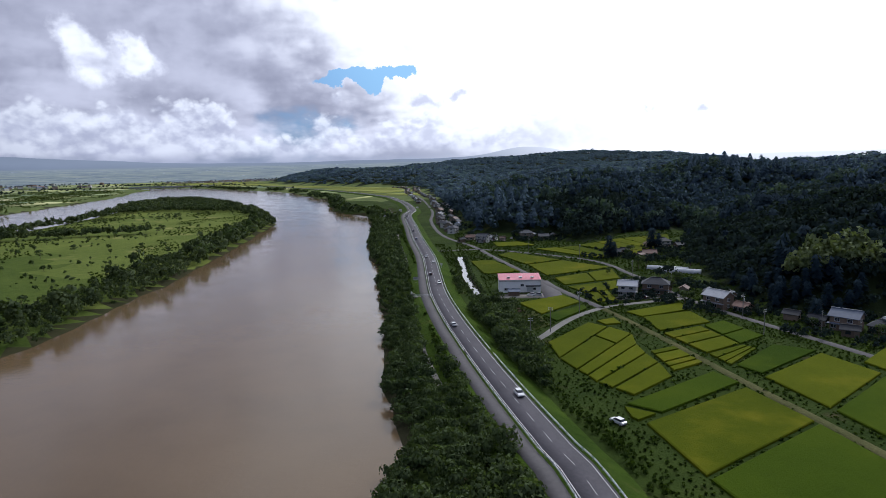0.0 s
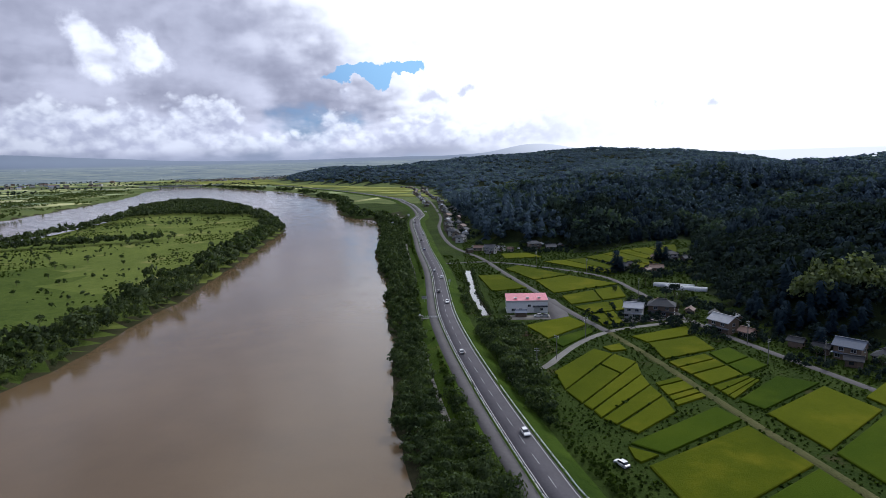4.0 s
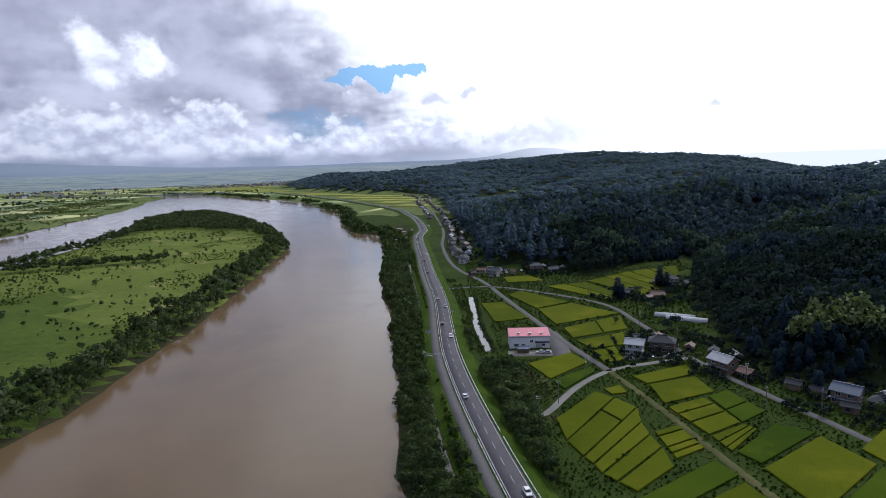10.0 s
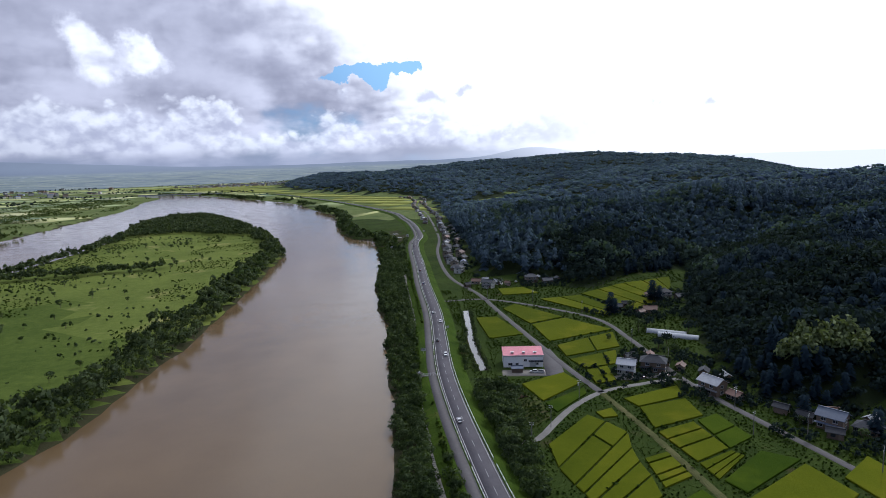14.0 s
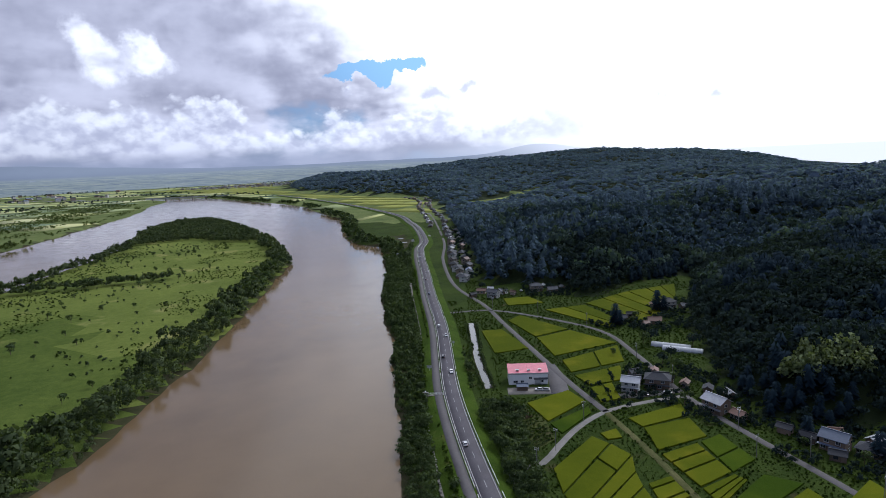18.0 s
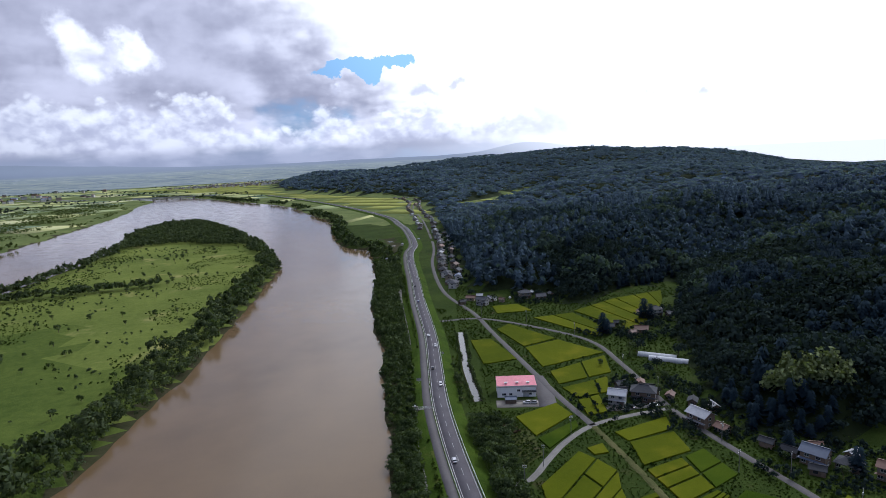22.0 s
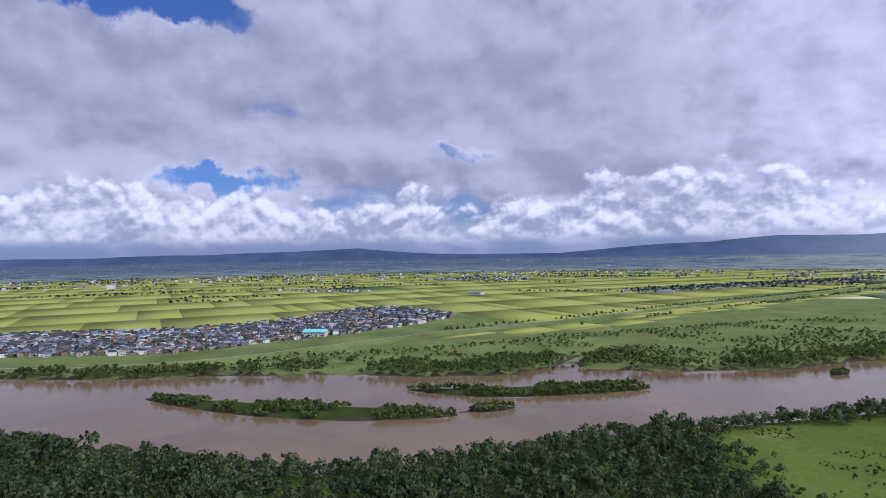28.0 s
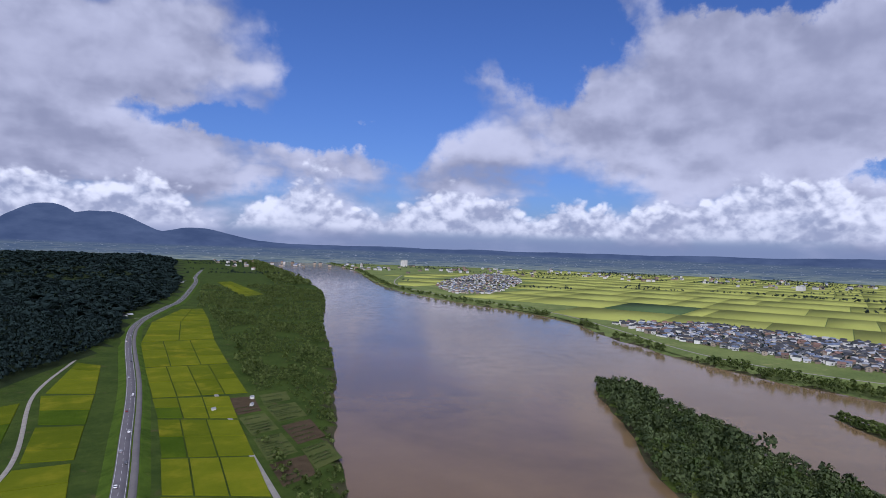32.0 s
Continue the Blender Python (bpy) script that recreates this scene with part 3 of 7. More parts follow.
def forest_depth(x, y):
    """Metres inside the wooded hills, negative outside."""
    d = distance(x, y, FOREST_FOOT)
    d = np.where(inside(x, y, FOREST), d, -d)
    for g in (GLADE, GLADE_2):
        e = distance(x, y, np.vstack([g, g[:1]]))
        d = np.minimum(d, np.where(inside(x, y, g), -e, e))
    return d


# the combes between the spurs: their lines, breadth and depth
COMBES = ((curve([(205, 545), (290, 620), (430, 690), (640, 740), (1000, 800)], 60), 62.0, 0.82), (curve([(-30, 1030), (110, 1010), (300, 1010), (520, 980), (900, 900)], 60), 95.0, 0.78),
          (curve([(150, 330), (190, 305), (260, 300), (420, 330)], 40), 26.0, 0.45), (curve([(90, 500), (110, 600), (150, 690)], 40), 30.0, 0.35), (curve([(330, 470), (470, 540), (700, 600)], 60), 40.0, 0.5),
          (curve([(250, 860), (330, 1000)], 60), 50.0, 0.4), (curve([(300, 1180), (520, 1420), (900, 1600)], 80), 130.0, 0.45), (curve([(60, 1750), (240, 2200), (500, 2600)], 80), 150.0, 0.4))


def hill(x, y, depth):
    d = np.maximum(depth, 0)
    ahead = ease(y, -200, 600)
    steep = np.interp(np.degrees(np.arctan2(x, np.maximum(y, 1))), [10, 20, 28, 38], [1.0, 1.0, 1.05, 1.0])
    z = (48 * ahead + 30 * (1 - ahead)) * steep * (1 - np.exp(-d / 115.0)) * (1 + 0.25 * waves(x, y, 300, 3)) + 7 * ease(d, 30, 120) * waves(x, y, 80, 2) - 8 * ease(d, 20, 120) * np.abs(waves(x, y, 150, 8))
    z += ahead * (12 + 66 * ease(np.degrees(np.arctan2(x, np.maximum(y, 1))), 36, 12)) * ease(d, 450, 1900) * (1 + 0.14 * waves(x, y, 600, 5) - 0.22 * np.abs(waves(x, y, 420, 1)))
    for line, wide, deep in COMBES:
        (x0, y0), (x1, y1) = line.min(0) - 3 * wide, line.max(0) + 3 * wide
        near = (x > x0) & (x < x1) & (y > y0) & (y < y1)
        if near.any():
            z[near] *= 1 - deep * np.exp(-(distance(x[near], y[near], line) / wide) ** 2)
    z *= 1 - 0.8 * np.exp(-((y - 1300) / 190) ** 2) * ease(x, 420, 160)
    z += 8 * np.exp(-((x - 172) / 34) ** 2 - ((y - 258) / 22) ** 2) * ease(d, 0, 18)
    z = np.maximum(z, 0)
    return z - 95 * ease(np.hypot(x, y), 1700, 2900) * ease(np.degrees(np.arctan2(x, np.maximum(y, 1))), 20, 34) * ahead * (d > 0)


def level(x, y):
    """Height of the bare ground."""
    x, y = np.asarray(x, float), np.asarray(y, float)
    dry = ~water_side(x, y)
    s = shore_distance(x, y)
    z = np.where(dry, WATER + 0.12 + 2.88 * ease(s, 0, 9), WATER + 0.12 - 4 * ease(s, 0, 9))
    mouth = inside(x, y, RIVER)
    for c in (CREEK, CREEK_2):
        z = np.where(mouth & (distance(x, y, np.vstack([c, c[:1]])) < 1.5) & (distance(x, y, RIGHT_BANK) > 2.5) & (distance(x, y, LEFT_BANK) > 2.5), WATER - 1.5, z)
    low = inside(x, y, ISLAND)
    z = np.where(dry & low, np.minimum(z, -0.9 + 0.35 * waves(x, y, 60, 2)), z)
    f = forest_depth(x, y)
    return z + np.where(dry, hill(x, y, f), 0)


def ground_sheet():
    from mathutils.geometry import delaunay_2d_cdt
    pts, edges = [], []
    for s in SHORES:
        k = len(pts)
        pts += [Vector((x, y)) for x, y in s]
        edges += [(k + i, k + i + 1) for i in range(len(s) - 1)]
    rng = np.random.default_rng(4)
    r, ring = 8.0, 0
    while r < 5200:
        n = int(np.clip(2 * math.pi * r / max(7.0, r * 0.045), 24, 150))
        a = (np.arange(n) + 0.5 * (ring % 2)) / n * 2 * math.pi
        pts += [Vector((r * math.cos(v), r * math.sin(v))) for v in a]
        r += max(7.0, r * 0.045)
        ring += 1
    near = rng.uniform((-900, -700), (500, 1500), (9000, 2))
    d = np.minimum.reduce([distance(near[:, 0], near[:, 1], s) for s in SHORES])
    pts += [Vector((x, y)) for (x, y), e in zip(near, d) if 3 < e < 26]
    v, e, f, *_ = delaunay_2d_cdt(pts, edges, [], 0, 0.5)
    v = np.array([(p.x, p.y) for p in v])
    return v, [tuple(q) for q in f]


land_xy, land_faces = ground_sheet()
land_z = level(land_xy[:, 0], land_xy[:, 1])
land_f = np.array(land_faces)
mid = land_xy[land_f].mean(1)
ground_mesh = raw_mesh("ground", np.c_[land_xy, land_z], land_f, M_GROUND, True)
for m in (M_MEADOW, M_FOREST_FLOOR, M_BANK, M_FLOOD, M_SUNLIT_MEADOW):
    ground_mesh.materials.append(m)
kind = np.zeros(len(mid), int)
kind[inside(mid[:, 0], mid[:, 1], ISLAND)] = 1
west = inside(mid[:, 0], mid[:, 1], np.concatenate([LEFT_BANK, [(-6000, -5200), (-6000, 4300)]])) & (kind == 0)
kind[west] = 4
kind[(mid[:, 1] > 1150) & (kind == 0)] = 4
kind[forest_depth(mid[:, 0], mid[:, 1]) > 2] = 2
# far half of the island, painted as if clear of cloud shadow
kind[(kind == 1) & (mid[:, 1] + 70 * waves(mid[:, 0], mid[:, 1], 60, 3) + 0.5 * (mid[:, 0] + 330) > 430)] = 5
kind[(shore_distance(mid[:, 0], mid[:, 1]) < 5.5)] = 3
ground_mesh.polygons.foreach_set("material_index", kind.astype(np.int32))
ground = tagged(new("ground", ground_mesh), "green river plain with earth banks rising to wooded hills", "ground", kind="structure")

wx, wy = np.meshgrid(np.linspace(-4900, 100, 26), np.linspace(-5000, 4600, 49))
grid = np.arange(wx.size).reshape(wx.shape)
water_faces = np.stack([grid[:-1, :-1], grid[:-1, 1:], grid[1:, 1:], grid[1:, :-1]], -1).reshape(-1, 4)
water = tagged(new("water", raw_mesh("water", np.c_[wx.ravel(), wy.ravel(), np.full(wx.size, WATER)], water_faces, M_WATER)),
               "wide muddy brown river running smooth and full", "river", kind="structure")


RANGE_TURN = (-180, -40, -25, -14, 4, 12, 24, 30, 35, 40, 45, 50, 55, 60, 66, 73, 80, 85, 92, 97, 103, 114, 135, 180)
RANGE_TOP = (120, 60, 90, 125, 128, 122, 135, 160, 188, 205, 250, 230, 240, 208, 190, 137, 138, 150, 194, 184, 172, 150, 138, 138)


def far_ring():
    n, radius = 720, 4750.0
    v, f = [], []
    for i in range(n):
        a = 2 * math.pi * i / n
        turn = math.degrees(a)
        turn = turn - 360 if turn > 180 else turn
        x, y = -math.sin(a) * radius, math.cos(a) * radius

        def bell(c, w, h):
            return h * math.exp(-((turn - c) / w) ** 2)
        wob = noise.fractal((math.cos(a) * 9, math.sin(a) * 9, 2.0), 0.8, 2.0, 5)
        top = float(np.interp(turn, RANGE_TURN, RANGE_TOP)) + bell(-8, 4, 75) + 7 * wob
        top += max(bell(173, 4.0, 190), bell(177, 3.6, 215), bell(166, 4.0, 95)) * (1 + 0.12 * wob) + bell(-165, 20, 120)
        v += [(x, y, -40), (x, y, 100), (x * 1.02, y * 1.02, top)]
    for i in range(n):
        j = (i + 1) % n
        f += [(3 * i, 3 * j, 3 * j + 1, 3 * i + 1), (3 * i + 1, 3 * j + 1, 3 * j + 2, 3 * i + 2)]
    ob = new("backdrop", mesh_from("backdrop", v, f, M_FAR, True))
    ob.visible_shadow = False
    return tagged(ob, "self-lit far plain and blue mountain ranges with painted haze", "distance", kind="structure")


far_ring()

# ---------------------------------------------------------------- roads and banks
def offset(line, d):
    t = np.gradient(line, axis=0)
    t /= np.linalg.norm(t, axis=1)[:, None] + 1e-9
    return line + np.stack([t[:, 1], -t[:, 0]], 1) * d


def strip(name, line, section, material, base=None):
    """A long body whose cross section is (offset to the right, height) from left to right, over the ground or at a given base."""
    n, k = len(line), len(section)
    rows = []
    for d, h in section:
        p = offset(line, d)
        z = level(p[:, 0], p[:, 1]) if base is None else base
        rows.append(np.c_[p, z + h if not np.isscalar(z) else np.full(n, z + h)])
    v = np.stack(rows, 1).reshape(-1, 3)
    i, j = np.meshgrid(np.arange(n - 1), np.arange(k - 1), indexing="ij")
    a = (i * k + j).ravel()
    return raw_mesh(name, v, np.stack([a, a + k, a + k + 1, a + 1], -1)[:, ::-1], material, False)


HIGHWAY = curve([(-760, -2900), (-601, -2373), (-520, -2050), (-342, -1464), (-271, -1289), (-190, -1081), (-148, -903), (-106, -622), (-75, -451), (-57, -356), (-20, -180), (12, -40),
                 (27, 50), (26.7, 101), (22.8, 121), (17.5, 146.6), (10.5, 184), (2.3, 235), (-3.4, 282), (-6.5, 331), (-11, 400), (-22, 500), (-31, 600), (-40, 690),
                 (-45, 770), (-43, 850), (-62, 1010), (-82, 1112), (-124, 1284), (-260, 1600), (-440, 1950), (-700, 2400)], 8)
TOP = 2.4
levee = new("levee", strip("levee", HIGHWAY, [(-16, -0.3), (-10.2, TOP - 0.1), (-9.4, TOP), (4.6, TOP), (5.4, TOP - 0.1), (11.5, -0.3)], M_VERGE, 0.0))
tagged(levee, "grassy embankment carrying the highway along the river", "embankment", kind="structure")
road = tagged(new("road", strip("road", HIGHWAY, [(-3.9, TOP + 0.0), (-3.9, TOP + 0.06), (3.9, TOP + 0.06), (3.9, TOP)], M_ASPHALT, 0.0)),
              "grey asphalt two-lane highway on its embankment", "road", kind="structure")
side_road = tagged(new("road_side", strip("road_side", HIGHWAY, [(-8.8, TOP), (-8.8, TOP + 0.045), (-4.7, TOP + 0.045), (-4.7, TOP)], M_OLD_ASPHALT, 0.0)),
                   "worn asphalt service track beside the highway", "road", kind="structure")
for d in (-3.3, 3.3):
    part("edge_line", strip("edge_line", HIGHWAY, [(d - 0.1, TOP + 0.066), (d + 0.1, TOP + 0.066)], M_PAINT, 0.0), road)
fine = curve(HIGHWAY, 1.0)
lengths = np.r_[0, np.cumsum(np.linalg.norm(np.diff(fine, axis=0), axis=1))]
even = np.stack([np.interp(np.arange(0, lengths[-1], 1.0), lengths, fine[:, i]) for i in (0, 1)], 1)
v, f = [], []
for i in range(0, len(even) - 12, 11):
    a, b = offset(even[i:i + 6], -0.06), offset(even[i:i + 6], 0.06)
    k = len(v)
    v += [(*a[0], TOP + 0.066), (*b[0], TOP + 0.066), (*b[-1], TOP + 0.066), (*a[-1], TOP + 0.066)]
    f.append((k, k + 1, k + 2, k + 3))
dashes = part("centre_line", raw_mesh("centre_line", v, f, M_PAINT), road, "broken white centre line")
tagged(dashes, kind="stuff")


def box(x0, y0, z0, x1, y1, z1):
    v = [(x, y, z) for z in (z0, z1) for x, y in ((x0, y0), (x1, y0), (x1, y1), (x0, y1))]
    return v, [(3, 2, 1, 0), (4, 5, 6, 7), (0, 1, 5, 4), (1, 2, 6, 5), (2, 3, 7, 6), (3, 0, 4, 7)]


def joined(pieces):
    v, f = [], []
    for a, b in pieces:
        k = len(v)
        v += list(a)
        f += [tuple(i + k for i in q) for q in b]
    return v, f


def boxes(name, rows, material):
    return mesh_from(name, *joined([box(*r) for r in rows]), material)


post_mesh = boxes("post", [(-0.06, -0.06, 0, 0.06, 0.06, 0.86), (-0.09, -0.09, 0.62, 0.09, 0.09, 0.80)], M_STEEL)


beam_mesh = boxes("beam", [(-1.55, -0.04, 0.40, 1.55, 0.04, 0.84), (-1.55, -0.09, 0.46, 1.55, 0.09, 0.56), (-1.55, -0.09, 0.68, 1.55, 0.09, 0.78)], M_RAIL)


def guard_rail(d, start, end, single):
    """A steel rail on posts along the highway, from one metre mark to the other."""
    line = offset(even[start:end], d)
    rail = tagged(new("guard_rail"), "pale galvanised guard rail on short posts", "guard rail", "guard rails along the highway")
    rail.location = (*line[0], TOP + 0.06)
    rel = line - line[0]
    z = 0.0
    if single:
        t = np.gradient(line, axis=0)
        for i in range(0, len(rel) - 2, 4):
            part("beam", beam_mesh, rail).matrix_basis = pose(*rel[i + 2], 0, 0, 0, math.degrees(math.atan2(t[i + 2][1], t[i + 2][0])))
    else:
        part("beam", strip("beam", rel[::3], [(-0.05, 0.42), (0.03, 0.5), (-0.05, 0.6), (0.03, 0.7), (-0.05, 0.82), (-0.12, 0.82), (-0.12, 0.42)], M_RAIL, 0.0), rail)
    if single:
        for p in rel[::4]:
            part("post", post_mesh, rail).location = (*p, z)
    else:
        part("post", boxes("posts", [(x - 0.07, y - 0.07, 0, x + 0.07, y + 0.07, 0.8) for x, y in rel[::4]], M_STEEL), rail)["kind"] = "stuff"


near_mark = int(np.argmin(np.hypot(even[:, 0] - 27, even[:, 1] - 70)))
for d in (-4.3, 4.3):
    for k in range(4):
        guard_rail(d, near_mark + k * 120, near_mark + (k + 1) * 120 - 4, k < 2)
    guard_rail(d, near_mark + 480, near_mark + 780, False)

FARM_ROAD = curve([(67, 253), (58, 287), (48, 334), (33, 406), (22, 462), (-2, 545), (-15, 690), (-17, 853), (-44, 1195), (-74, 1440), (-110, 1800), (-300, 2150)], 10)
HILL_ROAD = curve([(-13, 441), (2, 442), (24, 445), (55, 424), (94, 380), (103, 332), (106, 292), (108, 270), (113, 246), (121, 218), (128, 196), (135, 171), (142, 140), (148, 100), (150, 40)], 8)
FIELD_PATH = curve([(108, 268), (87, 262), (66.8, 253.3), (51.1, 237.9), (39.9, 221.2), (32.1, 208.9), (21.5, 204.6), (19.1, 200.2), (18.9, 183.8), (19.2, 167.0), (19.5, 150.2)], 5)
LANE = curve([(67, 252), (75, 213), (80, 181), (84, 157), (88, 136), (92, 112), (97, 80), (104, 20)], 6)
BANK_TRACK = curve([(-2, 165), (-5, 190), (-8, 216), (-12, 251), (-15, 298), (-20, 360), (-30, 450), (-44, 560)], 8)
BACK_TRACK = curve([(-118, -250), (-128, -319), (-165, -566)], 10)
WEST_LEVEE = curve([(-1600, -2500), (-1171, -1874), (-1040, -1400), (-1015, -1100), (-985, -900), (-900, -703), (-806, -520), (-776, -430), (-774, -333), (-812, -208), (-905, -70), (-1000, 72), (-1148, 349), (-1330, 640), (-1480, 906), (-1700, 1300), (-2020, 1804), (-2500, 2500)], 14)
HILL_LANE = curve([(30, -330), (-12, -437), (-32, -626), (-74, -776), (-110, -900), (-170, -1130), (-215, -1150)], 10)
for name, line, half, mat, label in (
        ("road_farm", FARM_ROAD, 1.6, M_OLD_ASPHALT, "pale narrow farm road between rice paddies"),
        ("road_hamlet", HILL_ROAD, 1.5, M_OLD_ASPHALT, "grey village road along the foot of the hills"),
        ("road_path", FIELD_PATH, 1.3, M_CONCRETE, "pale concrete farm path"),
        ("road_lane", LANE, 1.3, M_REED_LANE, "grassy field lane"),
        ("road_bank_track", BANK_TRACK, 1.6, M_GRAVEL, "gravel track with loose stones along the bank"),
        ("road_back_track", BACK_TRACK, 1.6, M_CONCRETE, "pale concrete track along the paddies"),
        ("road_hill_lane", HILL_LANE, 1.3, M_GRAVEL, "gravel lane at the edge of the woods")):
    tagged(new(name, strip(name, line, [(-half - 0.4, -0.15), (-half, 0.14), (half, 0.14), (half + 0.4, -0.15)], mat)), label, "road", kind="structure")
tagged(new("levee_west", strip("levee_west", WEST_LEVEE, [(-16, -0.4), (-4, 4.2), (4, 4.2), (16, -0.4)], M_FLOOD, 0.0)), "long grass-covered flood levee on the far side", "levee", kind="structure")
tagged(new("road_levee", strip("road_levee", WEST_LEVEE, [(-2.2, 4.15), (-2.2, 4.27), (2.2, 4.27), (2.2, 4.15)], M_GRAVEL, 0.0)), "pale track along the crest of the levee", "road", kind="structure")

# ---------------------------------------------------------------- rice paddies
def block(a, b, c, d, u, v):
    """A point of the four-cornered plot a b c d."""
    a, b, c, d = (np.array(p, float) for p in (a, b, c, d))
    return (a * (1 - u) + b * u) * (1 - v) + (d * (1 - u) + c * u) * v


def paddy_mesh(corners, height=0.6):
    """Standing rice: a low block with a soft edge and an uneven top, its origin at its middle."""
    q = np.array(corners)
    m = q.mean(0)
    v, f = [], []
    n = 6
    for lift, shrink in ((-0.4, 1.0), (height * 0.7, 0.995), (height, 0.975)):
        for i in range(4):
            for k in range(n):
                p = q[i] * (1 - k / n) + q[(i + 1) % 4] * (k / n)
                p = m + (p - m) * shrink
                v.append((*(p - m), lift + (0.06 * noise.noise((p[0] * 0.4, p[1] * 0.4, lift)) if lift > 0 else 0)))
    r = 4 * n
    for s in range(2):
        for i in range(r):
            j = (i + 1) % r
            f.append((s * r + i, s * r + j, (s + 1) * r + j, (s + 1) * r + i))
    v.append((0, 0, height + 0.05))
    for i in range(r):
        f.append((2 * r + i, 2 * r + (i + 1) % r, 3 * r))
    return m, v, f


PLOTS = []


def paddies(corners, us, vs, green=0.15, seed=0, gap=0.9, group="rice paddies by the highway"):
    """One plot of land split into paddies by bunds, at the given shares of its two sides."""
    rng = random.Random(seed)
    for i in range(len(us) - 1):
        for j in range(len(vs) - 1):
            c = [block(*corners, u, w) for u, w in ((us[i], vs[j]), (us[i + 1], vs[j]), (us[i + 1], vs[j + 1]), (us[i], vs[j + 1]))]
            m = sum(c) / 4
            size = min(np.linalg.norm(c[1] - c[0]), np.linalg.norm(c[2] - c[1]))
            ways = [[(q - p) / np.linalg.norm(q - p) for q in (c[k - 1], c[(k + 1) % 4])] for k, p in enumerate(c)]
            c = [p + (a + b) * min(gap, 0.3 * size) * 0.55 for p, (a, b) in zip(c, ways)]
            PLOTS.append(np.array(c))
            unripe = rng.random() < green
            mid_, v, f = paddy_mesh(c)
            ob = new("rice_paddy", mesh_from("rice_paddy", v, f, M_RICE_GREEN if unripe else M_RICE))
            ob.location = (*mid_, 0.02)
            tagged(ob, "paddy of still green rice between dark bunds" if unripe else "paddy of ripening yellow-green rice between dark bunds", "rice paddy", group)


E1, E2 = (0, 1), (0, 0.5, 1)
# below the field path, from the highway to the grassy lane
paddies([(46.4, 136.6), (81.4, 158.5), (86.7, 135.3), (50.1, 110.9)], E1, E1, 0, 1)
paddies([(50.1, 110.3), (86.7, 134.7), (93, 92), (58, 76)], E1, E1, 1, 2)
paddies([(58, 75), (93, 91), (99, 50), (64, 36)], E1, E1, 0, 2)
paddies([(45.1, 148.3), (78.3, 171.5), (81.8, 161.5), (52.7, 141.8)], E1, E1, 1, 3)
paddies([(44.3, 147.2), (51.8, 141.6), (45.2, 137.4), (44.4, 140.1)], E1, E1, 0, 4)
for corners, cut in (([(34.9, 203.6), (55.2, 229.7), (61.2, 222.3), (35.6, 185.8)], E1), ([(35.6, 185.8), (61.2, 222.3), (67.1, 212.3), (38.8, 174.6)], (0, 0.68, 1)),
                     ([(38.8, 174.6), (67.1, 212.3), (64.9, 199.9), (40.8, 169.6)], E1), ([(40.8, 169.6), (64.9, 199.9), (64.6, 189.7), (42.0, 163.8)], E1),
                     ([(42.0, 163.8), (64.6, 189.7), (65.5, 180.2), (45.4, 159.2)], E1), ([(45.4, 159.2), (65.5, 180.2), (64.9, 167.4), (49.5, 153.4)], E1)):
    paddies(corners, cut, E1, 0, 7)
paddies([(66.2, 191.5), (76.4, 196.3), (78.7, 178.7), (66.6, 171.6)], E1, (0, 0.2, 0.6, 0.8, 1), 0, 8)
paddies([(58.6, 231.4), (67.1, 235.7), (67.7, 226.4), (60.6, 225.0)], E1, E1, 0, 8)
# between the lane and the village road
paddies([(74.0, 244.9), (103.0, 258.8), (101.1, 245.4), (78.0, 235.4)], E1, E1, 0, 9)
paddies([(78.0, 235.4), (100.9, 243.8), (101.4, 225.3), (77.4, 214.5)], E1, E1, 0, 9)
paddies([(77.6, 212.0), (95.2, 220.5), (98.7, 197.0), (83.3, 187.6)], E1, (0, 0.28, 0.58, 1), 0, 10)
paddies([(96.3, 221.1), (107.0, 227.5), (111.2, 205.4), (98.4, 196.5)], E1, (0, 0.55, 1), 0.6, 10)
paddies([(83.5, 187.1), (98.7, 196.0), (101.5, 191.6), (85.6, 176.0)], E1, (0, 0.4, 0.75, 1), 0, 10)
paddies([(86.5, 175.9), (108.5, 195.6), (119.4, 188.0), (90.6, 167.3)], E1, E1, 1, 11)
paddies([(89.6, 165.4), (118.8, 186.1), (124.2, 165.9), (94.1, 141.9)], E1, E1, 0, 5)
paddies([(94.3, 141.2), (124.4, 165.2), (128, 133), (99, 108)], E1, E1, 1, 6)
paddies([(100, 107), (128, 131), (131, 92), (103, 70)], E1, E1, 0, 6)
paddies([(125, 176), (142, 190), (150, 150), (134, 130)], E1, E2, 0.3, 20)
# beside the works hall and up to the hill
paddies([(32.2, 265.3), (55.1, 280.1), (60.8, 265.0), (39.2, 243.7)], E1, E1, 0, 12)
paddies([(39.6, 242.1), (60.9, 259.6), (60.2, 251.6), (43.4, 231.5)], E1, E1, 0.6, 12)
paddies([(36.1, 412.5), (46.4, 426.2), (74.6, 385.1), (50.3, 370.5)], E1, E1, 0, 13)
paddies([(50.8, 368.7), (75.0, 383.2), (98.6, 352.5), (56.2, 331.0)], E1, E1, 0, 13)
paddies([(59.1, 323.8), (97.3, 347.9), (93.6, 318.3), (60.5, 303.5)], (0, 0.55, 1), E1, 0, 14)
paddies([(61.1, 298.8), (89.7, 312.3), (85.1, 290.5), (66.4, 284.0)], (0, 0.7, 1), E1, 0, 15)
paddies([(66.0, 281.9), (78.7, 287.9), (77.6, 266.0), (66.7, 262.6)], (0, 0.55, 1), E1, 0.2, 16)
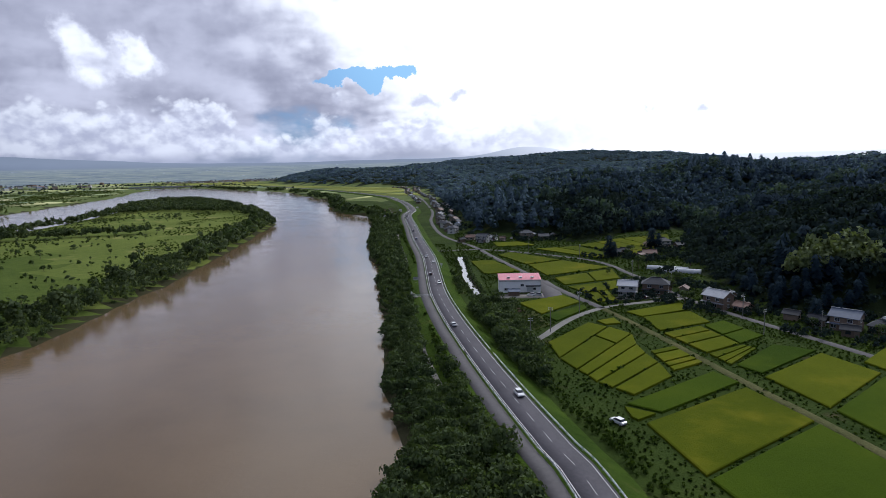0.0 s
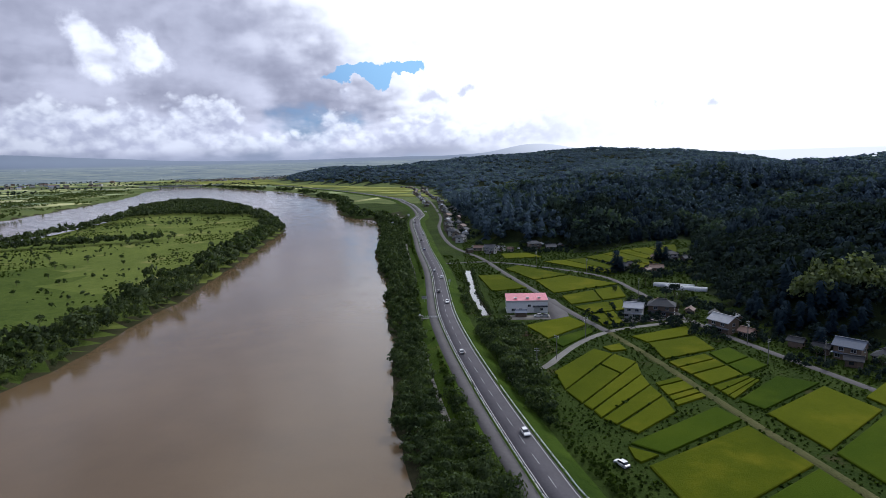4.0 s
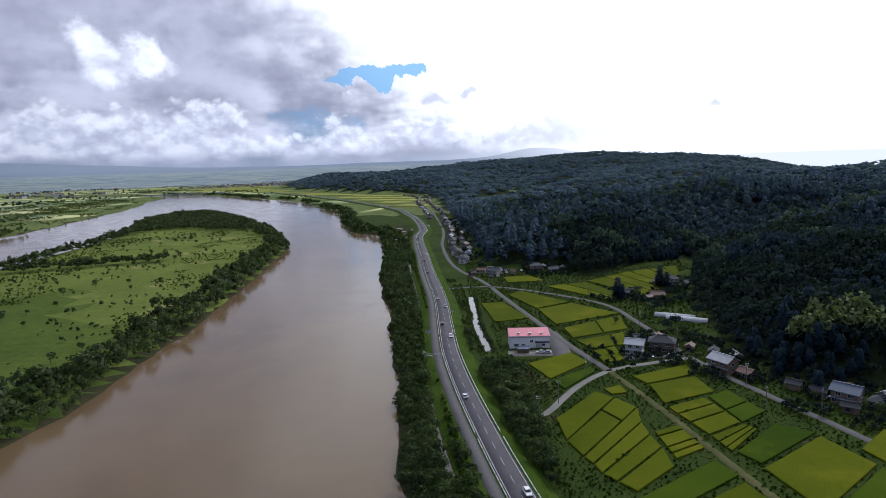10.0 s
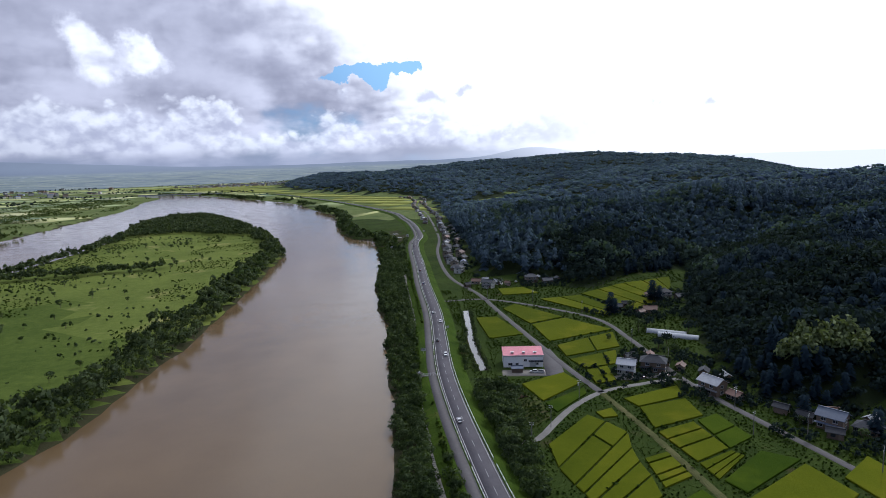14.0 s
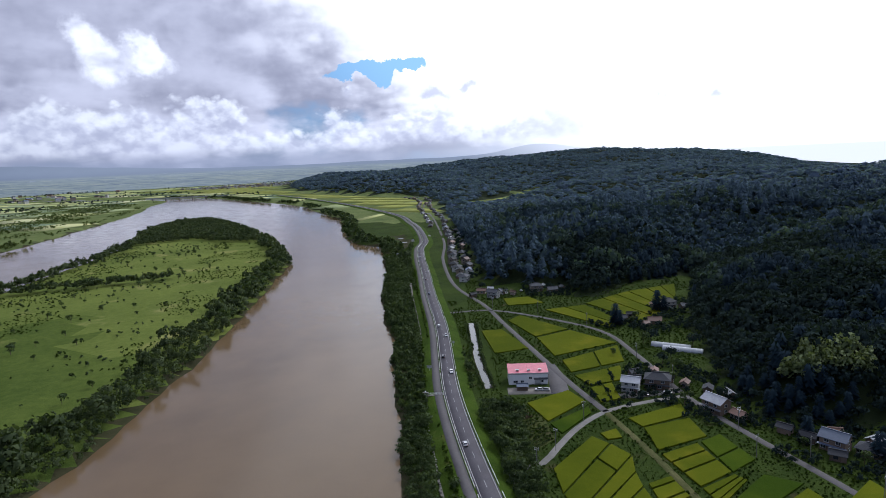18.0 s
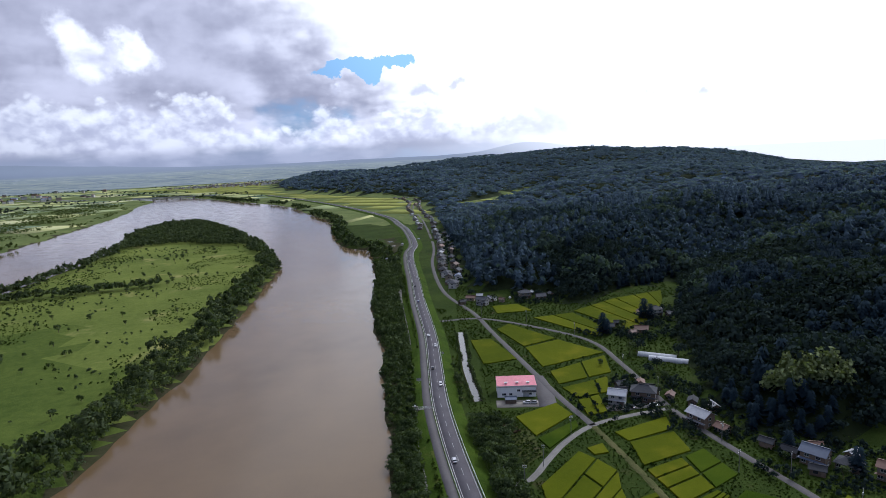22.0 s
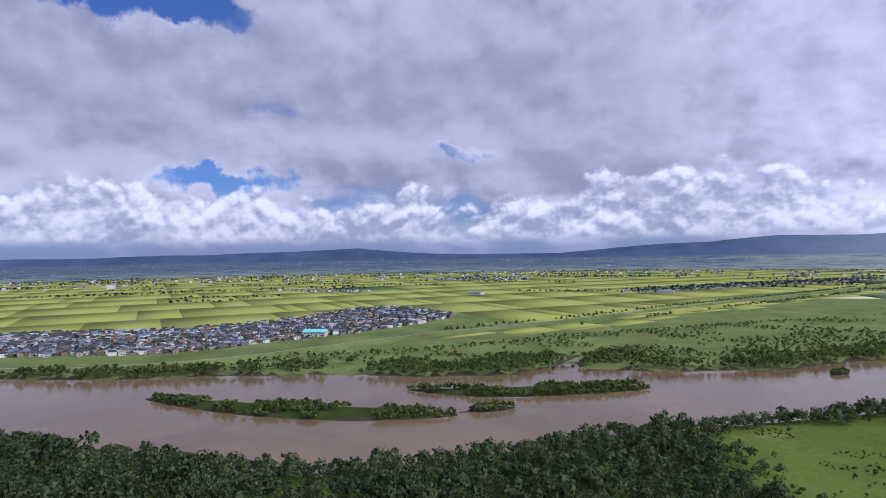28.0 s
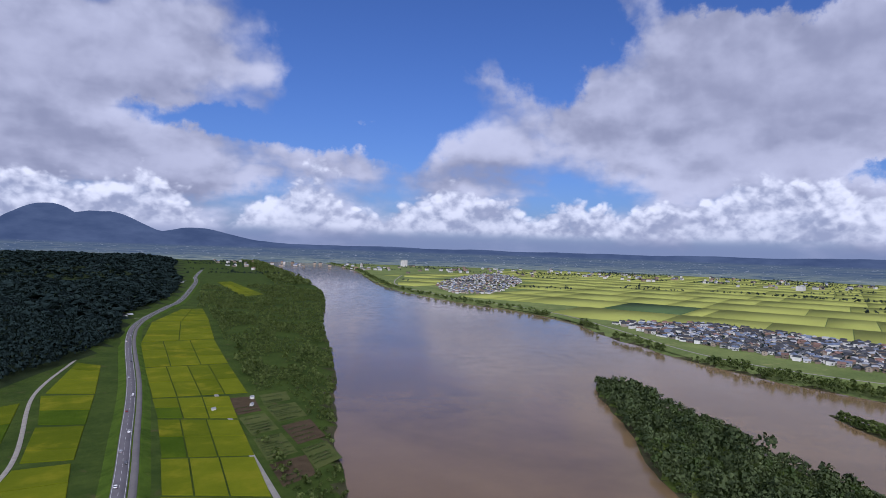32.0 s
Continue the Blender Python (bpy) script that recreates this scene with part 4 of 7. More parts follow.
paddies([(16, 389), (31, 391), (44, 347), (22, 340)], E1, E1, 0, 17)
paddies([(66.0, 439.6), (99.0, 449.2), (112.5, 407.6), (103.9, 382.9)], (0, 0.5, 1), E1, 0.1, 18)
paddies([(100.1, 454.2), (142.6, 489.4), (156.5, 425.5), (127.1, 395.1)], (0, 0.4, 0.72, 1), E1, 0.1, 18)
paddies([(142.6, 489.4), (189.4, 510.0), (177.8, 474.4), (156.5, 425.5)], (0, 0.4, 0.7, 1), E1, 0.1, 18)
paddies([(38, 480), (60, 484), (70, 460), (40, 456)], E1, E1, 0, 19)
BACK = "rice paddies behind the highway"
paddies([(-68, -290), (-116, -262), (-126, -318), (-76, -350)], (0, 0.45, 1), E1, 0, 40, group=BACK)
paddies([(-77, -352), (-126, -320), (-139, -385), (-88, -410)], (0, 0.3, 0.62, 1), E1, 0, 30, group=BACK)
paddies([(-89, -412), (-140, -387), (-156, -470), (-104, -500)], (0, 0.28, 0.6, 1), E2, 0.1, 31, group=BACK)
paddies([(-105, -504), (-157, -474), (-172, -545), (-113, -566)], (0, 0.32, 0.64, 1), E2, 0.2, 32, group=BACK)
paddies([(-114, -570), (-190, -550), (-215, -690), (-132, -705)], (0, 0.25, 0.5, 0.75, 1), (0, 0.45, 1), 0.1, 33, group=BACK)
paddies([(-133, -709), (-216, -694), (-250, -870), (-158, -880)], (0, 0.3, 0.66, 1), (0, 0.3, 0.62, 1), 0.05, 34, group=BACK)
paddies([(-160, -884), (-252, -875), (-300, -1080), (-212, -1092)], (0, 0.5, 1), (0, 0.25, 0.5, 0.75, 1), 0.05, 35, group=BACK)
paddies([(-216, -1098), (-302, -1086), (-340, -1270), (-300, -1275)], (0, 0.5, 1), (0, 0.35, 0.7, 1), 0, 36, group=BACK)
paddies([(-505, -1535), (-575, -1572), (-660, -2130), (-600, -2080)], (0, 0.5, 1), (0, 0.25, 0.5, 0.75, 1), 0, 37, group=BACK)
paddies([(-27, -300), (26, -300), (-13, -432), (-43, -428)], (0, 1), (0, 0.28, 0.55, 0.75, 1), 0, 38, group=BACK)
paddies([(-45, -434), (-17, -443), (-28, -520), (-58, -508)], E1, (0, 0.3, 1), 0, 39, group=BACK)
paddies([(-59, -512), (-30, -526), (-36, -620), (-75, -603)], E1, (0, 0.45, 1), 0.1, 43, group=BACK)
paddies([(-76, -608), (-40, -628), (-76, -765), (-96, -738)], E1, (0, 0.4, 0.75, 1), 0.1, 44, group=BACK)
paddies([(34, -330), (78, -320), (60, -430), (0, -440)], E2, (0, 0.5, 1), 0.1, 41, group=BACK)
paddies([(-4, -448), (52, -440), (26, -580), (-22, -600)], E1, (0, 0.3, 0.6, 1), 0.2, 42, group=BACK)

# ---------------------------------------------------------------- the rice plain beyond the river
TOWN = curve([(-1120, -705), (-1005, -775), (-950, -690), (-905, -580), (-890, -420), (-892, -280), (-985, -165), (-1020, -90), (-1130, 20), (-1300, 150), (-1420, 110), (-1560, 20), (-1500, -90), (-1300, -210),
              (-1190, -390), (-1170, -500), (-1180, -640)], 30, True)
TOWN_2 = curve([(-1380, -1900), (-1150, -1480), (-1250, -1440), (-1900, -1980), (-2300, -2500), (-2150, -2600)], 60, True)
VILLAGE = curve([(-1880, 860), (-2030, 830), (-2200, 1250), (-2480, 2050), (-2350, 2110), (-2080, 1350)], 60, True)
VILLAGE_2 = curve([(-3300, 250), (-3500, 300), (-3300, 800), (-3100, 700)], 60, True)
VILLAGE_3 = curve([(-2250, -60), (-2330, -40), (-2550, -420), (-2480, -440)], 60, True)
VILLAGE_4 = curve([(-1700, 3700), (-1200, 4200), (-700, 4350), (-650, 3900), (-1000, 3600), (-1400, 3500)], 80, True)


def far_plots(poly_test, turn, long, wide, name, seed, label, extent, gap=3.0, drop=0.06, top=0.6, material=M_PLAIN_RICE):
    """A chequer of far paddies, turned to the lie of the field roads."""
    rng = np.random.default_rng(seed)
    a = radians(turn)
    ux, uy = math.cos(a), math.sin(a)
    (x0, x1), (y0, y1) = extent
    cx, cy = (x0 + x1) / 2, (y0 + y1) / 2
    r = math.hypot(x1 - x0, y1 - y0) / 2
    cells = []
    u = -r
    while u < r:
        w = -r
        while w < r:
            k = rng.integers(1, 6)
            cells.append((u, w, long, wide * k))
            w += wide * k
        u += long
    c = np.array(cells)
    mu, mw = c[:, 0] + c[:, 2] / 2, c[:, 1] + c[:, 3] / 2
    px, py = cx + mu * ux - mw * uy, cy + mu * uy + mw * ux
    ok = (px > x0) & (px < x1) & (py > y0) & (py < y1) & (np.hypot(px, py) < 4600) & (rng.random(len(px)) > drop)
    c, px, py = c[ok], px[ok], py[ok]
    ok = poly_test(px, py)
    c = c[ok]
    v, f = [], []
    for u, w, lu, lw in c:
        k = len(v)
        ring = [(u + gap, w + gap), (u + lu - gap, w + gap), (u + lu - gap, w + lw - gap), (u + gap, w + lw - gap)]
        for z in (-0.3, top):
            v += [(cx + p * ux - q * uy, cy + p * uy + q * ux, z) for p, q in ring]
        f += [(k + 4, k + 5, k + 6, k + 7), (k, k + 1, k + 5, k + 4), (k + 1, k + 2, k + 6, k + 5), (k + 2, k + 3, k + 7, k + 6), (k + 3, k, k + 4, k + 7)]
    tagged(new(name, raw_mesh(name, v, f, material)), label, "rice fields", kind="stuff")


def west_plain(x, y):
    line = WEST_LEVEE
    beyond = (distance(x, y, line) > 30) & inside(x, y, np.concatenate([line, [(-5200, 3500), (-5200, -4000)]]))
    for t, m in ((TOWN, 25), (TOWN_2, 30), (VILLAGE, 20), (VILLAGE_2, 20), (VILLAGE_3, 10)):
        beyond &= ~(inside(x, y, t)) & (distance(x, y, np.vstack([t, t[:1]])) > m)
    return beyond & ~inside(x, y, RIVER) & (distance(x, y, LEFT_BANK) > 120)


def upstream_plain(x, y):
    return (forest_depth(x, y) < -25) & (distance(x, y, HIGHWAY) > 30) & inside(x, y, np.concatenate([HIGHWAY[HIGHWAY[:, 1] > 1100], [(-900, 3300), (-500, 3300), (-60, 1500)]])) | (
        inside(x, y, np.array([(-700, 2450), (-1000, 2750), (-1900, 3600), (-1300, 4200), (-900, 3400)])))


def north_plain(x, y):
    ok = (distance(x, y, LEFT_BANK) > 90) & (distance(x, y, RIGHT_BANK) > 60) & (forest_depth(x, y) < -40) & ~inside(x, y, RIVER) & ~west_plain(x, y) & ~upstream_plain(x, y) & (distance(x, y, WEST_LEVEE) > 30) & ~inside(x, y, VILLAGE_4)
    return ok & (distance(x, y, HIGHWAY) > 30)


def glades(x, y):
    return (forest_depth(x, y) < -8) & (inside(x, y, GLADE) | inside(x, y, GLADE_2))


far_plots(west_plain, 200, 260, 48, "rice_plain", 1, "wide plain of yellow-green paddies in long plots", ((-4700, -760), (-3600, 3300)), 1.0, 0.0)
def flood_fields(x, y):
    line = WEST_LEVEE
    return (distance(x, y, line) > 30) & inside(x, y, np.concatenate([line[line[:, 1] > 60], LEFT_BANK[(LEFT_BANK[:, 1] > 60) & (LEFT_BANK[:, 1] < 2300)]])) & (distance(x, y, line) < 105) & (distance(x, y, LEFT_BANK) > 150)


far_plots(flood_fields, 120, 110, 16, "rice_flood_fields", 5, "paddies and meadows inside the levee", ((-2300, -800), (60, 2300)), 1.5, 0.12, 0.45)
far_plots(north_plain, 72, 150, 26, "mixed_fields", 6, "mixed far fields and meadows upstream", ((-4700, 100), (1250, 4600)), 2.0, 0.12, 0.4, M_MIXED)
far_plots(upstream_plain, 60, 90, 30, "rice_plain_upstream", 2, "sunlit yellow-green paddies upstream", ((-1900, 60), (1150, 4300)), 1.8)
far_plots(glades, 40, 60, 25, "rice_glade", 3, "paddies in a clearing among wooded hills", ((-400, 400), (-2300, 2100)), 1.2, 0)

# ---------------------------------------------------------------- trees and thickets
def facing_out(v):
    """The same cards, each wound to face away from the middle."""
    q = v.reshape(-1, 4, 3).copy()
    flat = np.cross(q[:, 2] - q[:, 0], q[:, 3] - q[:, 1])
    m = q.mean(1) - np.array([0, 0, 0.42 * v[:, 2].max()])
    back = (flat * m).sum(1) < 0
    q[back] = q[back][:, ::-1]
    return q.reshape(-1, 3)


def leaf_shell(seed, cards, lobes, wide, high, card, base=0.0, droop=0.0):
    """A crown of many leaf clumps: bent cards over the skins of several lobes, with gaps between. Unit metres, foot at z = 0."""
    rng = np.random.default_rng(seed)
    spots = []
    for i in range(lobes):
        a = rng.uniform(0, 2 * math.pi)
        r = wide * 0.5 * rng.uniform(0.1, 0.62) if lobes > 1 else 0.0
        spots.append((r * math.cos(a), r * math.sin(a), base + high * rng.uniform(0.38, 0.8), wide * rng.uniform(0.24, 0.38), high * rng.uniform(0.2, 0.34)))
    v = np.zeros((cards, 4, 3))
    for c in range(cards):
        x, y, z, rw, rh = spots[c % lobes]
        d = rng.normal(size=3)
        d /= np.linalg.norm(d)
        d[2] = abs(d[2]) * 0.9 - 0.25 if d[2] < 0 else d[2]
        centre = np.array([x, y, z]) + d * np.array([rw, rw, rh]) * rng.uniform(0.75, 1.1)
        normal = d + rng.normal(size=3) * 0.38
        normal[2] -= droop
        normal /= np.linalg.norm(normal)
        side = np.cross(normal, rng.normal(size=3))
        side /= np.linalg.norm(side)
        other = np.cross(normal, side)
        s = card * rng.uniform(0.6, 1.25)
        t = s * rng.uniform(0.55, 0.95)
        bend = normal * s * 0.22
        v[c] = [centre - side * s * 0.5 - bend, centre - other * t * 0.5, centre + side * s * 0.5 - bend, centre + other * t * 0.5]
    v[:, :, 2] = np.maximum(v[:, :, 2], 0.02)
    return facing_out(v.reshape(-1, 3))


def needle_shell(seed, whorls, spokes, wide, high):
    """A conifer: whorls of drooping boughs round a leader."""
    rng = np.random.default_rng(seed)
    quads = []
    for w in range(whorls):
        t = w / (whorls - 1)
        z = high * (0.12 + 0.80 * t)
        r = wide * 0.5 * (1 - t) ** 0.8 + 0.18
        for s in range(spokes):
            a = 2 * math.pi * (s + 0.5 * (w % 2)) / spokes + rng.uniform(-0.25, 0.25)
            k = r * rng.uniform(0.75, 1.2)
            b = math.pi / spokes * 1.15
            lift = high / whorls * 0.95
            quads.append([(0.05 * math.cos(a), 0.05 * math.sin(a), z + lift), (0.6 * k * math.cos(a - b), 0.6 * k * math.sin(a - b), z + 0.15 * lift),
                          (k * math.cos(a), k * math.sin(a), z - 0.35 * lift), (0.6 * k * math.cos(a + b), 0.6 * k * math.sin(a + b), z + 0.15 * lift)])
    return facing_out(np.array(quads).reshape(-1, 3))


def outward(p):
    """Normals that swell with the crown, so that it is lit as one soft body rather than card by card."""
    h = p[:, 2].max()
    n = np.stack([p[:, 0], p[:, 1], (p[:, 2] - 0.42 * h) * 0.9], -1)
    n = n / (np.linalg.norm(n, axis=1)[:, None] + 1e-6)
    q = p.reshape(-1, 4, 3)
    flat = np.cross(q[:, 2] - q[:, 0], q[:, 3] - q[:, 1])
    flat /= np.linalg.norm(flat, axis=1)[:, None] + 1e-9
    flat = np.repeat(flat, 4, 0)
    flat *= np.sign((flat * n).sum(1))[:, None]
    n = n + 0.6 * flat
    return n / (np.linalg.norm(n, axis=1)[:, None] + 1e-6)


def set_normals(me, n):
    me.attributes.new("custom_normal", "FLOAT_VECTOR", "POINT").data.foreach_set("vector", np.asarray(n, np.float32).ravel())


def scatter(name, protos, places, sizes, material, label, category, seed=0, foot=None, tall=None):
    """One mesh of many plants: each place takes one of the shells, turned and scaled."""
    rng = np.random.default_rng(seed)
    places = np.asarray(places, float)
    if len(places) == 0:
        return
    z = level(places[:, 0], places[:, 1]) if foot is None else foot
    pick = rng.integers(0, len(protos), len(places))
    turn = rng.uniform(0, 2 * math.pi, len(places))
    stretch = rng.uniform(0.85, 1.2, len(places)) if tall is None else tall
    out, swell = [], []
    for i, p in enumerate(protos):
        m = outward(p)
        k = np.where(pick == i)[0]
        c, s = np.cos(turn[k])[:, None], np.sin(turn[k])[:, None]
        x = (p[None, :, 0] * c - p[None, :, 1] * s) * sizes[k][:, None] + places[k, 0][:, None]
        y = (p[None, :, 0] * s + p[None, :, 1] * c) * sizes[k][:, None] + places[k, 1][:, None]
        h = p[None, :, 2] * (sizes[k] * stretch[k])[:, None] + (z[k] - 0.15)[:, None]
        out.append(np.stack([x, y, h], -1).reshape(-1, 3))
        swell.append(np.stack([m[None, :, 0] * c - m[None, :, 1] * s, m[None, :, 0] * s + m[None, :, 1] * c, m[None, :, 2] + 0 * c], -1).reshape(-1, 3))
    v = np.concatenate(out)
    f = np.arange(len(v)).reshape(-1, 4)
    me = raw_mesh(name, v, f, material, True)
    set_normals(me, np.concatenate(swell))
    return tagged(new(name, me), label, category, kind="stuff")


def sow(extent, gap, test, seed, jitter=0.45):
    """Places about gap metres apart over an extent, where the test holds."""
    (x0, x1), (y0, y1) = extent
    rng = np.random.default_rng(seed)
    x, y = np.meshgrid(np.arange(x0, x1, gap), np.arange(y0, y1, gap))
    x = (x + rng.uniform(-jitter, jitter, x.shape) * gap).ravel()
    y = (y + rng.uniform(-jitter, jitter, y.shape) * gap).ravel()
    ok = test(x, y)
    return np.stack([x[ok], y[ok]], 1)


def sizes_for(places, low, high, seed):
    return np.random.default_rng(seed).uniform(low, high, len(places))


BUSH_FINE = [leaf_shell(10 + i, 170, 5, 1.0, 0.85, 0.15) for i in range(5)]
BUSH_MID = [leaf_shell(20 + i, 44, 4, 1.0, 0.9, 0.30) for i in range(5)]
BUSH_FAR = [leaf_shell(30 + i, 18, 3, 1.0, 0.85, 0.46) for i in range(5)]
TREE_MID = [leaf_shell(40 + i, 84, 6, 1.0, 1.05, 0.21, 0.05) for i in range(5)]
TREE_FAR = [leaf_shell(50 + i, 30, 4, 1.0, 1.05, 0.34, 0.05) for i in range(5)]
CEDAR_NEAR = [needle_shell(60 + i, 8, 7, 0.42, 1.0) for i in range(4)]
CEDAR_MID = [needle_shell(70 + i, 5, 5, 0.46, 1.0) for i in range(4)]
TUFT = [leaf_shell(85 + i, 9, 2, 1.0, 0.6, 0.6) for i in range(5)]
BAMBOO = [leaf_shell(80 + i, 60, 5, 0.8, 1.3, 0.20, 0.05, 0.35) for i in range(4)]


def right_bank_gap(x, y):
    d = distance(x, y, RIGHT_BANK)
    return np.where(inside(x, y, RIVER), -d, d)


ROADS = (HIGHWAY, FARM_ROAD, HILL_ROAD, FIELD_PATH, LANE, BANK_TRACK, BACK_TRACK, HILL_LANE)


def clear_of(x, y, lines, gap):
    ok = np.ones(x.shape, bool)
    for line in lines:
        ok &= distance(x, y, line) > gap
    return ok


# the strip between the highway and the water
def river_thicket(x, y):
    d = right_bank_gap(x, y)
    hw = distance(x, y, HIGHWAY)
    t = np.interp(y, [95, 200, 330, 700], [10.4, 10.4, 11.0, 13.0])
    return (d > 0.3) & (hw > t) & (distance(x, y, CREEK_2) > 4.5) & ~inside(x, y, CREEK_2) & (distance(x, y, BANK_TRACK) > 2.4) & (x < 30) & ~((y > 150) & (distance(x, y, BANK_TRACK) < 3.4) & (waves(x, y, 25, 4) > 0.1))


p = sow(((-60, 30), (60, 260)), 3.0, lambda x, y: river_thicket(x, y), 1)
scatter("river_thicket", BUSH_FINE, p, sizes_for(p, 3.4, 7.0, 1) * (1 + 0.3 * waves(p[:, 0], p[:, 1], 30, 1)), M_THICKET, "dense dark green thicket on the river bank", "bushes", 1)
p = sow(((-160, 10), (260, 820)), 3.4, lambda x, y: river_thicket(x, y) & (right_bank_gap(x, y) < 42), 2)
scatter("river_thicket", BUSH_MID, p, sizes_for(p, 3.0, 6.0, 2), M_THICKET, "dense green thicket between the river and the road", "bushes", 2)
p = sow(((-1300, -40), (700, 2700)), 9.0, lambda x, y: (right_bank_gap(x, y) > 1) & (right_bank_gap(x, y) < 26) & (waves(x, y, 120, 6) > -0.35), 3)
scatter("river_thicket", BUSH_FAR, p, sizes_for(p, 6, 12, 3), M_THICKET, "trees and thicket along the far river bank", "bushes", 3)
# the tall grass and bushes below the highway, on the field side
p = sow(((-40, 60), (60, 480)), 2.1, lambda x, y: (distance(x, y, HIGHWAY) > 11.5) & (distance(x, y, HIGHWAY) < np.where(y > 290, 20, 16.5)) & (x > np.interp(y, HIGHWAY[:, 1], HIGHWAY[:, 0])) & clear_of(x, y, ROADS[1:], 2.6)
        & ~inside(x, y, np.array([(5, 412), (16, 412), (22, 284), (11, 284)])) & ~inside(x, y, np.array([(24, 312), (52, 316), (52, 276), (22, 276)])) & (waves(x, y, 18, 3) > -0.02), 4)
scatter("field_edge_bushes", BUSH_MID, p, sizes_for(p, 0.8, 1.9, 4) * (1 + 0.4 * waves(p[:, 0], p[:, 1], 22, 4)), M_REED, "rough bushes and reeds along the ditch", "bushes", 4)
p = sow(((-60, 30), (70, 620)), 1.7, lambda x, y: (distance(x, y, HIGHWAY) > 9.9) & (distance(x, y, HIGHWAY) < 16) & (x < np.interp(y, HIGHWAY[:, 1], HIGHWAY[:, 0])) & (distance(x, y, BANK_TRACK) > 1.9), 42)
slope = 2.3 * ease(distance(p[:, 0], p[:, 1], HIGHWAY), 16, 10)
scatter("bank_weeds", TUFT, p, sizes_for(p, 0.9, 2.4, 42), M_REED, "tall weeds on the river side of the embankment", "weeds", 42, foot=slope)
# downstream scrub between the paddies and the water
p = sow(((-760, -90), (-1900, -200)), 6.5, lambda x, y: (right_bank_gap(x, y) > 0.5) & (distance(x, y, HIGHWAY) > np.interp(y, [-1500, -1250, -900, -600, -330], [30, 60, 115, 90, 80])) & (distance(x, y, BACK_TRACK) > 6)
        & ~inside(x, y, np.array([(-150, -330), (-168, -560), (-222, -540), (-185, -350)])) & ~inside(x, y, np.array([(-500, -1520), (-580, -1560), (-670, -2140), (-590, -2100)]))
        & ~inside(x, y, np.array([(-113, -566), (-194, -545), (-352, -1280), (-290, -1290), (-214, -1098)])) & (waves(x, y, 46, 5) + 0.4 * waves(x, y, 15, 2) > -0.3), 5)
scatter("river_scrub", BUSH_MID, p, np.random.default_rng(5).choice((3.0, 4.5, 6.5, 9.5), len(p), p=(0.35, 0.3, 0.22, 0.13)) * (0.85 + 0.3 * waves(p[:, 0], p[:, 1], 70, 2)), M_SCRUB, "rolling green scrub on the flood land by the river", "bushes", 5)
p = sow(((-1700, -500), (-4600, -1900)), 16, lambda x, y: (right_bank_gap(x, y) > 1) & (right_bank_gap(x, y) < 130) & (waves(x, y, 130, 5) > -0.5), 6)
scatter("river_scrub", BUSH_FAR, p, sizes_for(p, 9, 16, 6), M_SCRUB, "far scrub along the river", "bushes", 6)


# the long island
def isle_edge(x, y):
    d = distance(x, y, np.vstack([ISLAND, ISLAND[:1]]))
    return np.where(inside(x, y, ISLAND), d, -d)


def isle_wood(x, y):
    d = isle_edge(x, y)
    axis = np.interp(y, [-420, -200, 60, 300, 600, 900, 1300], [-510, -400, -320, -310, -330, -410, -560])
    east = (x > axis) & (d < np.interp(y, [200, 400, 800], [34, 28, 22]) + 9 * waves(x, y, 60, 2))
    south = y < 190 + 22 * waves(x, y, 60, 7) + np.interp(x, [-440, -330, -180], [25, 10, 0]) + 30 * np.maximum(0, np.sin(x * 12.9898 + y * 78.233)) ** 6
    north = y > 960 + 40 * waves(x, y, 90, 3)
    west = (x <= axis) & (d < 22 + 15 * waves(x, y, 45, 4)) & (np.sin(x * 12.9898 + y * 78.233) > np.interp(d, [8, 30], [-1.0, 0.3]))
    drift = (np.abs(y - 605 - 0.4 * (x + 400)) < 11 + 7 * waves(x, y, 35, 1)) & (x > -455) & (x < -315)
    copse = (np.hypot((x + 418) / 75, (y - 420) / 60) + 0.8 * np.sin(x * 12.9898 + y * 78.233) ** 2 < 0.95) & (waves(x, y, 24, 3) > -0.1)
    return (d > 0.8) & (east | south | north | west | drift | copse)


p = sow(((-650, -150), (-430, 420)), 4.8, lambda x, y: isle_wood(x, y), 7)
scatter("island_wood", TREE_MID, p, np.random.default_rng(7).choice((4.0, 5.5, 7.0, 9.5, 12.0), len(p), p=(0.3, 0.25, 0.22, 0.15, 0.08)) * (1 + 0.3 * waves(p[:, 0], p[:, 1], 34, 2)), M_ISLE, "dense green willow wood on the river island", "trees", 7)
p = sow(((-650, -150), (420, 1420)), 6.0, lambda x, y: isle_wood(x, y), 8)
scatter("island_wood", TREE_FAR, p, sizes_for(p, 5.0, 10.5, 8), M_ISLE, "green wood along the island's shore", "trees", 8)
p = sow(((-520, -190), (190, 960)), 7.5, lambda x, y: (isle_edge(x, y) > 12) & ~isle_wood(x, y) & (waves(x, y, 120, 3) + 0.7 * waves(x, y, 40, 5) + 0.5 * np.sin(x * 12.9898 + y * 78.233) > np.interp(isle_edge(x, y) + 30 * (x > -330), [0, 60, 140], [0.2, 0.85, 1.0])), 51)
scatter("meadow_shrubs", BUSH_FAR, p, sizes_for(p, 1.5, 4.0, 51), M_THICKET, "low shrubs dotted over the island meadow", "bushes", 51)
p = sow(((-640, -170), (-420, 700)), 19, lambda x, y: isle_wood(x, y) & (waves(x, y, 50, 1) > -0.2), 9)
scatter("island_willows", TREE_MID, p, sizes_for(p, 6.5, 10.5, 9), M_WILLOW, "paler willows standing above the island wood", "trees", 9)
